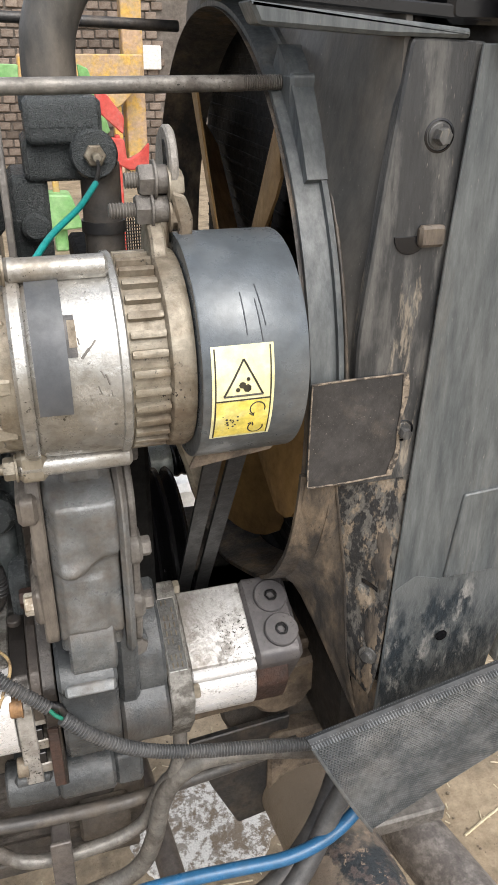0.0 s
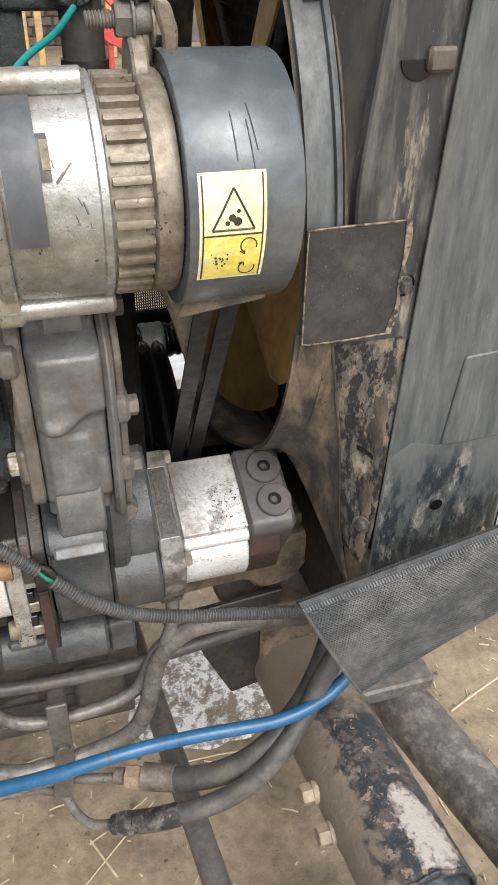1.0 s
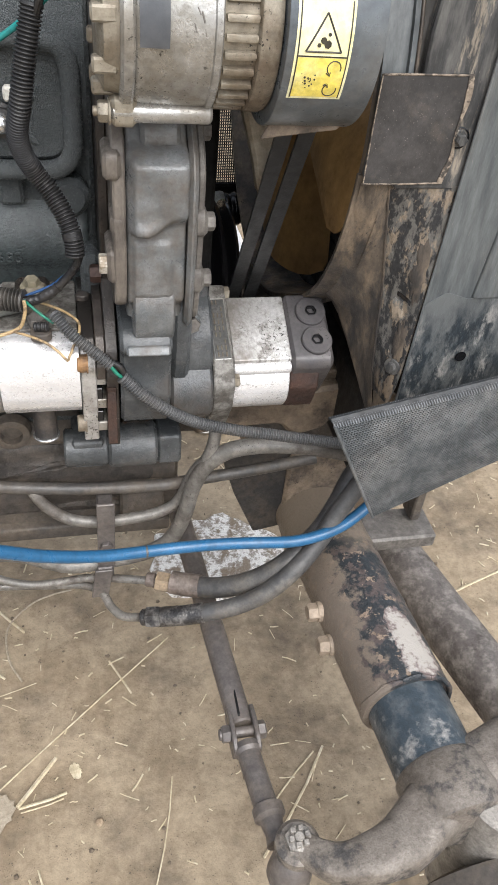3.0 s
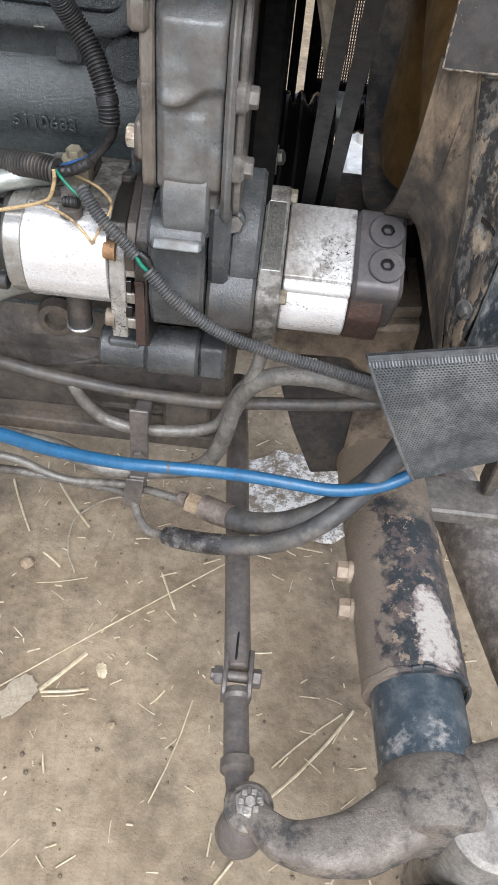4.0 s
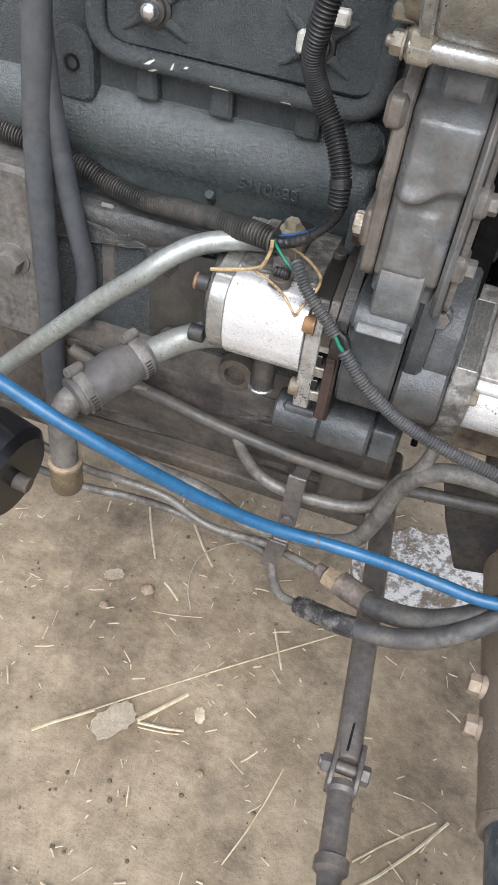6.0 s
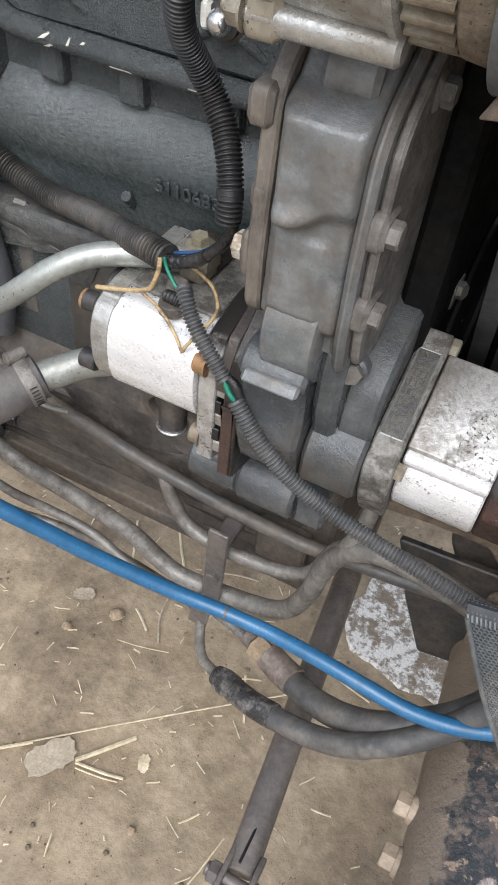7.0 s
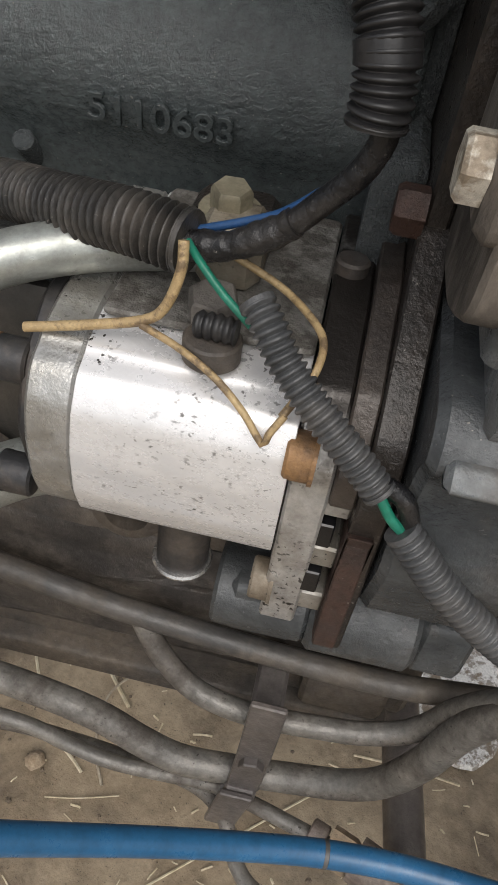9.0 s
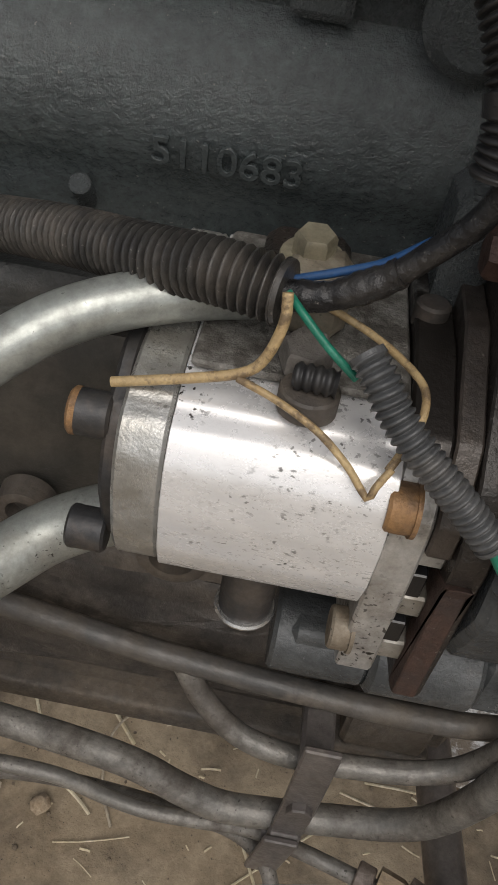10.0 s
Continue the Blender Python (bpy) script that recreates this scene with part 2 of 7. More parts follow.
alu = worn("cast_aluminium", (0.45, 0.445, 0.425), (0.31, 0.295, 0.262), (0.165, 0.130, 0.090), 0.28, 0.6, 26, grime=(0.47, 0.68), most=0.8, bump=0.32, speck=0.05)
alu_oiled = worn("oil_darkened_aluminium", (0.50, 0.49, 0.47), (0.38, 0.36, 0.33), (0.16, 0.125, 0.095), 0.32, 0.5, 38, grime=(0.50, 0.68), most=0.8, bump=0.28, speck=0.32, dust=0.3, drift=(2, 0.072, 0.112, (0.030, 0.026, 0.023)))
alu_dirty = worn("dusty_aluminium", (0.295, 0.262, 0.205), (0.200, 0.166, 0.120), (0.115, 0.082, 0.053), 0.42, 0.3, 38, grime=(0.46, 0.64), most=0.85, bump=0.4, speck=0.08)
alu_bright = worn("bright_aluminium", (0.80, 0.79, 0.785), (0.70, 0.69, 0.68), (0.42, 0.38, 0.32), 0.27, 0.35, 20, patch=(0.36, 0.7), grime=(0.55, 0.72), most=0.6, bump=0.05, speck=0.22, mottle=0.10, stretch=2.0)
alu_flaky = worn("flaky_aluminium", (0.56, 0.555, 0.545), (0.40, 0.385, 0.36), (0.10, 0.085, 0.072), 0.34, 0.4, 70, patch=(0.42, 0.66), grime=(0.53, 0.66), most=0.7, bump=0.35, speck=0.30, coarse=70, stretch=0.16, drift=(0, 0.010, -0.055, (0.16, 0.138, 0.115)))
alu_caked = worn("caked_aluminium", (0.23, 0.22, 0.20), (0.105, 0.096, 0.083), (0.060, 0.051, 0.042), 0.6, 0.2, 75, patch=(0.46, 0.56), bump=0.9, fine=300, coarse=60, most=0.8)
steel_pipe = worn("zinc_pipe", (0.36, 0.375, 0.35), (0.27, 0.28, 0.255), (0.15, 0.135, 0.11), 0.33, 0.5, 40, patch=(0.38, 0.68), grime=(0.46, 0.66), most=0.75, bump=0.15, speck=0.06)
pipe_grey = worn("dusty_grey_pipe", (0.165, 0.157, 0.143), (0.235, 0.22, 0.196), (0.075, 0.062, 0.051), 0.36, 0.25, 46, patch=(0.43, 0.60), grime=(0.47, 0.60), most=0.8, bump=0.35, speck=0.1)
pipe_dark = worn("dark_rubber_pipe", (0.060, 0.057, 0.054), (0.095, 0.086, 0.077), (0.15, 0.122, 0.092), 0.40, 0, 36, patch=(0.42, 0.62), grime=(0.46, 0.62), most=0.6, bump=0.3)
crimp_oily = worn("oily_crimped_steel", (0.035, 0.034, 0.035), (0.16, 0.152, 0.142), (0.055, 0.047, 0.040), 0.28, 0.3, 90, patch=(0.46, 0.60), grime=(0.52, 0.66), most=0.7, bump=0.7)
nut_tan = worn("tan_dusty_nut", (0.34, 0.255, 0.165), (0.24, 0.18, 0.12), (0.10, 0.08, 0.06), 0.5, 0.1, 70, patch=(0.42, 0.62), grime=(0.5, 0.65), most=0.7, bump=0.4)
crimp_brown = worn("brown_crimped_steel", (0.17, 0.135, 0.115), (0.24, 0.20, 0.17), (0.075, 0.06, 0.05), 0.42, 0.2, 60, patch=(0.42, 0.62), grime=(0.48, 0.62), most=0.75, bump=0.4)
hose_rubber = worn("dusty_rubber_hose", (0.055, 0.054, 0.054), (0.100, 0.095, 0.089), (0.19, 0.162, 0.128), 0.42, 0, 34, patch=(0.42, 0.62), most=0.7, bump=0.25)
conduit_mat = worn("corrugated_plastic", (0.017, 0.017, 0.018), (0.030, 0.029, 0.029), (0.07, 0.063, 0.055), 0.40, 0, 60, patch=(0.4, 0.7), most=0.45, bump=0.12)
conduit_dusty = worn("dusty_corrugated_plastic", (0.026, 0.025, 0.024), (0.050, 0.047, 0.043), (0.125, 0.107, 0.088), 0.34, 0, 60, patch=(0.4, 0.66), most=0.6, bump=0.35, dust=0.3)
conduit_grey = worn("faded_corrugated_plastic", (0.058, 0.060, 0.062), (0.095, 0.095, 0.094), (0.15, 0.13, 0.11), 0.38, 0, 60, patch=(0.38, 0.7), most=0.5, bump=0.35, dust=0.3)
hose_big = worn("grey_rubber_sleeve", (0.085, 0.078, 0.076), (0.115, 0.105, 0.10), (0.16, 0.135, 0.105), 0.5, 0, 24, most=0.5, bump=0.15)
rust = worn("rusty_steel", (0.075, 0.040, 0.029), (0.058, 0.035, 0.028), (0.030, 0.025, 0.023), 0.48, 0.1, 60, bump=0.8, dust=0.4)
bolt_gold = worn("zinc_yellow_bolt", (0.33, 0.30, 0.215), (0.26, 0.235, 0.165), (0.12, 0.095, 0.065), 0.34, 0.35, 60, most=0.6, bump=0.15)
bolt_rust = worn("ochre_rusted_bolt", (0.31, 0.172, 0.073), (0.21, 0.126, 0.068), (0.07, 0.055, 0.045), 0.55, 0.2, 90, patch=(0.42, 0.6), grime=(0.48, 0.6), most=0.75, bump=0.5)
bolt_dark = worn("black_steel_bolt", (0.045, 0.045, 0.047), (0.07, 0.066, 0.062), (0.13, 0.10, 0.075), 0.42, 0.4, 50, bump=0.2)
bolt_white = worn("painted_bolt", (0.58, 0.54, 0.46), (0.26, 0.21, 0.15), (0.14, 0.10, 0.07), 0.5, 0.1, 110, patch=(0.46, 0.58), bump=0.4)
chrome = worn("bright_dome_nut", (0.75, 0.75, 0.75), (0.66, 0.66, 0.65), (0.3, 0.27, 0.22), 0.2, 0.95, 20, most=0.3, bump=0.03)
cap_grey = worn("grey_painted_cover", (0.100, 0.114, 0.126), (0.130, 0.143, 0.151), (0.18, 0.146, 0.11), 0.29, 0.2, 22, grime=(0.56, 0.8), most=0.6, bump=0.10, speck=0.0, dust=0.2)
port_grey = worn("warm_grey_paint", (0.082, 0.077, 0.079), (0.108, 0.100, 0.100), (0.17, 0.14, 0.11), 0.42, 0.1, 24, grime=(0.52, 0.75), most=0.6, bump=0.15, speck=0.15)
band_grey = worn("dark_grey_band", (0.075, 0.08, 0.088), (0.09, 0.095, 0.10), (0.14, 0.12, 0.10), 0.45, 0.1, 15, most=0.4, bump=0.08)
plastic_black = worn("dusty_black_sheet", (0.062, 0.060, 0.057), (0.112, 0.104, 0.093), (0.21, 0.172, 0.13), 0.36, 0, 18, patch=(0.40, 0.66), grime=(0.46, 0.70), most=0.65, bump=0.2, stretch=0.5, dust=0.25)
plastic_grey = worn("scuffed_grey_sheet", (0.072, 0.081, 0.085), (0.122, 0.130, 0.130), (0.18, 0.156, 0.126), 0.38, 0, 40, patch=(0.38, 0.66), grime=(0.55, 0.74), most=0.65, bump=0.25, coarse=14, stretch=0.16, dust=0.4, mottle=0.30, mesh=4)
frame_scraped = worn("scraped_frame", (0.038, 0.039, 0.040), (0.105, 0.103, 0.098), (0.31, 0.265, 0.205), 0.36, 0, 60, patch=(0.47, 0.60), grime=(0.585, 0.65), most=0.75, bump=0.5, coarse=52, stretch=0.2, dust=0.6)
frame_mud = worn("scraped_tan_dirt", (0.30, 0.245, 0.185), (0.20, 0.16, 0.12), (0.045, 0.040, 0.036), 0.6, 0, 120, patch=(0.42, 0.6), grime=(0.49, 0.56), most=0.9, bump=0.7, coarse=90)
peeled = worn("peeled_blue_black_sheet", (0.024, 0.031, 0.037), (0.085, 0.092, 0.093), (0.28, 0.27, 0.25), 0.40, 0, 85, patch=(0.46, 0.58), grime=(0.54, 0.64), most=0.85, bump=0.6, coarse=58, stretch=0.42, dust=0.5, drift=(2, 0.105, 0.155, (0.112, 0.119, 0.120)))
tab_black = worn("brown_black_sheet", (0.032, 0.031, 0.031), (0.054, 0.051, 0.050), (0.10, 0.083, 0.068), 0.34, 0, 34, patch=(0.42, 0.62), grime=(0.56, 0.70), most=0.7, bump=0.3, coarse=22, dust=0.5)
peeling = worn("peeling_strip_paint", (0.024, 0.025, 0.027), (0.115, 0.110, 0.10), (0.25, 0.20, 0.145), 0.45, 0, 110, patch=(0.50, 0.56), grime=(0.535, 0.59), most=0.85, bump=0.8, coarse=60, stretch=0.45, dust=0.4)
beam_mat = worn("scuffed_brown_beam", (0.125, 0.11, 0.10), (0.235, 0.212, 0.19), (0.060, 0.050, 0.044), 0.42, 0.1, 60, patch=(0.46, 0.60), grime=(0.49, 0.62), most=0.75, bump=0.7, coarse=24)
shroud_dusty = worn("dusty_shroud", (0.046, 0.042, 0.039), (0.120, 0.097, 0.075), (0.30, 0.225, 0.150), 0.45, 0, 34, patch=(0.44, 0.60), grime=(0.50, 0.66), most=0.8, bump=0.6, coarse=20, stretch=0.35, mesh=5, speck=0.1)
fan_tan = worn("tan_plastic_fan", (0.32, 0.190, 0.072), (0.235, 0.138, 0.055), (0.10, 0.066, 0.040), 0.42, 0, 18, most=0.7, bump=0.12)
belt_mat = worn("rubber_belt", (0.013, 0.0135, 0.0140), (0.020, 0.0200, 0.0200), (0.028, 0.026, 0.024), 0.5, 0, 30, most=0.5, bump=0.3)
gloss_black = worn("gloss_black_paint", (0.008, 0.008, 0.009), (0.012, 0.012, 0.013), (0.06, 0.05, 0.04), 0.22, 0, 14, grime=(0.6, 0.85), most=0.5, bump=0.05)
mesh_mat = worn("perforated_steel", (0.115, 0.124, 0.130), (0.215, 0.222, 0.224), (0.19, 0.172, 0.15), 0.34, 0.35, 40, most=0.5, bump=0.1)
mesh_back = worn("mesh_backing", (0.026, 0.029, 0.032), (0.034, 0.036, 0.038), (0.05, 0.047, 0.043), 0.55, 0, 30, bump=0.2)
def axle_paint():
    """Dark paint and primer in flakes, tan dust along one flank and the inner end, one cream worn patch."""
    m = worn("flaking_axle_paint", (0.028, 0.033, 0.037), (0.088, 0.070, 0.064), (0.27, 0.205, 0.15), 0.42, 0, 52, patch=(0.48, 0.54), grime=(0.57, 0.60), most=0.9, bump=0.8, coarse=66, mottle=0.32)
    n, l = m.node_tree.nodes, m.node_tree.links
    b = n["Principled BSDF"]
    co = next(x for x in n if x.type == "TEX_COORD")
    sep = n.new("ShaderNodeSeparateXYZ")
    l.new(co.outputs["Object"], sep.inputs[0])

    def op(kind, a, c, d=None):
        x = n.new("ShaderNodeMath")
        x.operation = kind
        for sock, val in zip(x.inputs, (a, c, d)):
            if val is None:
                continue
            if isinstance(val, (int, float)):
                sock.default_value = val
            else:
                l.new(val, sock)
        return x.outputs[0]

    def cloud(scale):
        t = n.new("ShaderNodeTexNoise")
        t.inputs["Scale"].default_value, t.inputs["Detail"].default_value, t.inputs["Roughness"].default_value = scale, 8, 0.62
        l.new(co.outputs["Object"], t.inputs["Vector"])
        return op("SUBTRACT", t.outputs["Fac"], 0.5)

    def step_(v, lo, hi):
        r = n.new("ShaderNodeMapRange")
        r.inputs["From Min"].default_value, r.inputs["From Max"].default_value = lo, hi
        l.new(v, r.inputs["Value"])
        return r.outputs[0]

    def over(fac, col):
        x = n.new("ShaderNodeMix")
        x.data_type = "RGBA"
        l.new(fac, x.inputs["Factor"])
        l.new(b.inputs["Base Color"].links[0].from_socket, x.inputs["A"])
        x.inputs["B"].default_value = (*col, 1)
        l.new(x.outputs["Result"], b.inputs["Base Color"])

    xr = op("ADD", op("MULTIPLY_ADD", sep.outputs[1], 0.086, 0.0097), sep.outputs[0])
    c1, c2, c3 = cloud(26), cloud(60), cloud(150)
    u = op("MULTIPLY", op("SUBTRACT", xr, 0.014), 44.0)
    v = op("MULTIPLY", op("ADD", sep.outputs[1], 0.262), 20.0)
    blob = op("SUBTRACT", 1.0, op("ADD", op("MULTIPLY", u, u), op("MULTIPLY", v, v)))
    blob = op("ADD", op("MULTIPLY_ADD", c1, 3.2, blob), op("MULTIPLY", c2, 1.2))
    over(step_(blob, 0.05, 0.12), (0.17, 0.13, 0.12))
    over(op("MULTIPLY", step_(op("MULTIPLY_ADD", c3, 3.4, op("MULTIPLY_ADD", c2, 2.0, blob)), 0.15, 0.75), 0.85), (0.46, 0.43, 0.385))
    side = step_(op("MULTIPLY_ADD", c2, 0.07, op("MULTIPLY_ADD", c1, 0.06, xr)), -0.026, -0.034)
    over(op("MULTIPLY", side, 0.80), (0.205, 0.165, 0.128))
    inner = step_(op("MULTIPLY_ADD", c1, 0.16, sep.outputs[1]), -0.130, -0.070)
    over(op("MULTIPLY", inner, 0.92), (0.25, 0.20, 0.148))
    return m


axle_mat = axle_paint()
beam_dust = worn("dusty_tan_casting", (0.155, 0.118, 0.085), (0.235, 0.182, 0.13), (0.055, 0.045, 0.037), 0.55, 0, 34, patch=(0.40, 0.64), grime=(0.47, 0.62), most=0.8, bump=0.6, coarse=22, speck=0.1)
axle_dust = worn("dusty_axle", (0.33, 0.262, 0.195), (0.24, 0.19, 0.14), (0.11, 0.088, 0.07), 0.6, 0, 20, patch=(0.36, 0.7), grime=(0.5, 0.75), most=0.7, bump=0.5, mesh=8)
sleeve_mat = worn("blue_black_sleeve", (0.036, 0.050, 0.062), (0.10, 0.112, 0.120), (0.40, 0.38, 0.35), 0.34, 0, 42, patch=(0.46, 0.62), grime=(0.56, 0.66), most=0.75, bump=0.5, coarse=26)
arm_mat = worn("streaked_forging", (0.205, 0.180, 0.152), (0.130, 0.110, 0.091), (0.045, 0.045, 0.046), 0.40, 0.1, 60, patch=(0.40, 0.62), grime=(0.51, 0.60), bump=0.7, most=0.8, coarse=30, mottle=0.35, mesh=6)
forged = worn("worn_forging", (0.34, 0.315, 0.28), (0.20, 0.185, 0.165), (0.085, 0.078, 0.072), 0.40, 0.15, 60, patch=(0.40, 0.62), grime=(0.55, 0.64), bump=0.6, most=0.75, coarse=36, mottle=0.35, mesh=6)
rod_mat = worn("brown_grey_rod", (0.100, 0.089, 0.084), (0.145, 0.130, 0.121), (0.18, 0.148, 0.118), 0.34, 0.2, 40, patch=(0.42, 0.64), grime=(0.5, 0.66), most=0.6, bump=0.3)
blue_mat = worn("blue_rubber", (0.022, 0.102, 0.212), (0.031, 0.122, 0.245), (0.09, 0.12, 0.145), 0.30, 0, 22, grime=(0.56, 0.75), most=0.5, bump=0.08)
wire_yellow = worn("yellowed_wire", (0.47, 0.345, 0.18), (0.36, 0.245, 0.115), (0.10, 0.068, 0.042), 0.40, 0, 70, patch=(0.40, 0.64), grime=(0.49, 0.58), most=0.8, bump=0.5, coarse=130)
wire_green = worn("green_wire", (0.01, 0.16, 0.10), (0.015, 0.20, 0.13), (0.06, 0.10, 0.08), 0.4, 0, 60, most=0.4, bump=0.05)
wire_teal = worn("teal_wire", (0.01, 0.23, 0.22), (0.015, 0.28, 0.26), (0.08, 0.16, 0.15), 0.4, 0, 60, most=0.4, bump=0.05)
wire_blue = worn("blue_wire", (0.014, 0.06, 0.17), (0.02, 0.075, 0.20), (0.04, 0.055, 0.07), 0.4, 0, 60, most=0.4, bump=0.05)
wire_black = worn("taped_black_wire", (0.008, 0.008, 0.009), (0.018, 0.017, 0.017), (0.085, 0.073, 0.06), 0.28, 0, 60, patch=(0.46, 0.62), most=0.4, bump=0.6, dust=0.4)
label_yellow = worn("yellow_sticker", (0.80, 0.66, 0.13), (0.83, 0.74, 0.30), (0.35, 0.22, 0.06), 0.35, 0, 35, grime=(0.6, 0.75), most=0.6, bump=0.03, coarse=40)
label_pale = worn("pale_sticker", (0.86, 0.82, 0.52), (0.84, 0.77, 0.40), (0.5, 0.36, 0.12), 0.35, 0, 35, grime=(0.66, 0.8), most=0.5, bump=0.03, coarse=40)
ink = worn("black_ink", (0.03, 0.027, 0.02), (0.05, 0.045, 0.03), (0.15, 0.11, 0.05), 0.4, 0, 50, most=0.3, bump=0.0)
# Near-black, almost no gloss: the unlit bay behind the belts put into colour.
bay_black = worn("unlit_bay_black", (0.006, 0.006, 0.006), (0.009, 0.0085, 0.008), (0.014, 0.012, 0.010), 0.8, 0, 30, bump=0.1, spec=0.12)
core_black = worn("sooty_black", (0.010, 0.009, 0.008), (0.018, 0.014, 0.011), (0.032, 0.024, 0.017), 0.7, 0, 30, bump=0.1)
brass = worn("tarnished_brass", (0.20, 0.155, 0.098), (0.14, 0.108, 0.072), (0.07, 0.055, 0.04), 0.4, 0.3, 50, most=0.7, bump=0.4)
white_mark = worn("white_paint_dabs", (0.62, 0.61, 0.56), (0.5, 0.48, 0.42), (0.3, 0.26, 0.2), 0.5, 0, 60, bump=0.3)
straw_mat = worn("dry_straw", (0.50, 0.42, 0.28), (0.60, 0.53, 0.39), (0.30, 0.24, 0.15), 0.6, 0, 40, most=0.5, bump=0.2)
leaf_mat = worn("dry_leaf", (0.34, 0.285, 0.21), (0.39, 0.335, 0.255), (0.22, 0.175, 0.12), 0.65, 0, 70, most=0.5, bump=0.5)
stone_mat = worn("dirt_clods", (0.27, 0.20, 0.13), (0.34, 0.27, 0.19), (0.18, 0.13, 0.085), 0.85, 0, 50, bump=0.6)
earth = worn("bare_earth", (0.335, 0.266, 0.180), (0.230, 0.176, 0.114), (0.112, 0.089, 0.066), 0.72, 0, 6, patch=(0.42, 0.58), grime=(0.49, 0.68), most=0.85, bump=1.3, fine=110, coarse=4.6, mottle=0.26, mesh=9, speck=0.06)
speckled_plate = worn("oil_speckled_plate", (0.028, 0.024, 0.021), (0.046, 0.037, 0.031), (0.014, 0.012, 0.011), 0.30, 0.2, 40, bump=0.5, dust=0.8)
plate_brown = worn("oil_stained_alloy", (0.075, 0.062, 0.052), (0.045, 0.036, 0.030), (0.022, 0.018, 0.016), 0.32, 0.2, 45, patch=(0.40, 0.62), grime=(0.46, 0.62), most=0.85, bump=0.4, speck=0.25, dust=0.6)
# White flecks over brown: sky glints on wet ground, put into the colour.
glint_patch_mat = worn("white_glint_flecks", (0.70, 0.68, 0.64), (0.28, 0.245, 0.205), (0.20, 0.155, 0.11), 0.5, 0, 90, patch=(0.48, 0.56), grime=(0.50, 0.58), most=0.95, bump=0.5, coarse=30)
brick_red = worn("fired_brick", (0.17, 0.128, 0.100), (0.235, 0.190, 0.155), (0.20, 0.17, 0.145), 0.85, 0, 9, patch=(0.36, 0.7), bump=0.4, fine=60)
mortar = worn("mortar", (0.125, 0.108, 0.093), (0.16, 0.140, 0.122), (0.09, 0.080, 0.070), 0.9, 0, 6, bump=0.3, fine=50)
paint_yellow = worn("yellow_machine_paint", (0.55, 0.34, 0.075), (0.42, 0.30, 0.15), (0.42, 0.30, 0.22), 0.5, 0, 9, grime=(0.45, 0.58), most=0.85, bump=0.1, coarse=7)
paint_green = worn("green_machine_paint", (0.16, 0.36, 0.12), (0.26, 0.46, 0.20), (0.33, 0.42, 0.26), 0.5, 0, 6, most=0.5, bump=0.1)
paint_red = worn("red_machine_paint", (0.48, 0.05, 0.04), (0.55, 0.10, 0.08), (0.5, 0.38, 0.32), 0.5, 0, 6, most=0.8, bump=0.1)
white_plastic = worn("white_plastic", (0.78, 0.77, 0.74), (0.72, 0.71, 0.68), (0.5, 0.46, 0.4), 0.45, 0, 8, most=0.4, bump=0.1)

# ---- ground ----
def ground_sheet():
    n = 280
    u = np.linspace(-1, 1, n + 1)
    xs = 1.1 * u + 250 * np.sign(u) * np.abs(u) ** 9
    v, f = [], []
    for j in range(n + 1):
        for i in range(n + 1):
            x, y = xs[i], xs[j] + 0.6
            near = 1 / (1 + (x * x + (y - 0.6) ** 2) * 0.3)
            z = (noise.fractal(Vector((x * 6, y * 6, 0)), 1.0, 2.0, 5) * 0.006 + max(0.0, noise.fractal(Vector((x * 45, y * 45, 3)), 0.9, 2.0, 4) - 0.25) * 0.006) * near
            v.append((x, y, z - 0.002))
    for j in range(n):
        for i in range(n):
            a = j * (n + 1) + i
            f.append((a, a + 1, a + n + 2, a + n + 1))
    return Geo().add(v, f)


single("ground", ground_sheet(), earth, (0, 0, 0), "bare trodden earth, tan and slightly damp, littered with straw", "ground", kind="structure", smooth=60)

# ---- engine block ----
block = thing("engine_block", (-0.3, 0.7, 0.43), "black painted cast-iron diesel engine block with greasy lower half", "engine block")
g = Geo()
g.prism(rounded([(0.60, 0.56), (1.0, 0.56), (1.0, 1.06), (0.63, 1.06), (0.612, 0.96), (0.612, 0.865), (0.615, 0.725), (0.585, 0.710), (0.583, 0.57)], 0.012, 3), "x", -0.75, -0.012, 0.004)
part("body", g, cast_black, block)
g = Geo()
arc = [(0.648 - 0.052 * math.cos(radians(a)), 0.797 + 0.052 * math.sin(radians(a))) for a in range(-90, 81, 10)]
g.prism([(0.66, 0.742)] + arc + [(0.70, 0.85), (0.70, 0.745)], "x", -0.75, -0.4205, 0.001)
part("far_bulge", g, cast_pebble, block)
g = Geo()
rings = []
for i in range(309):
    x = -0.4200 + i * 0.0013
    shrink = 0.006 * max(0.0, (x + 0.028) / 0.009) ** 2
    row = []
    for k in range(150):
        z = 0.712 + 0.062 * k / 45 if k < 45 else 0.797 + 0.052 * math.sin(radians(-26.3 + 106.3 * (k - 45) / 104))
        y = 0.648 - math.sqrt(0.052 ** 2 - (z - 0.797) ** 2) if z > 0.7739 else 0.6013 + 0.006 * (1 - math.exp((z - 0.774) / 0.012))
        q = Vector((x, z, y)) * 520
        y += shrink - 0.00044 * noise.noise(q) - 0.00026 * noise.noise(q * 2.1)
        row.append((x, y, z))
    rings.append(row + [(x, 0.70, 0.85), (x, 0.70, 0.712)])
g.rings(rings)
part("side_bulge", g, cast_pebble, block, "pebbled black cast bulge with raised figures", smooth=80)
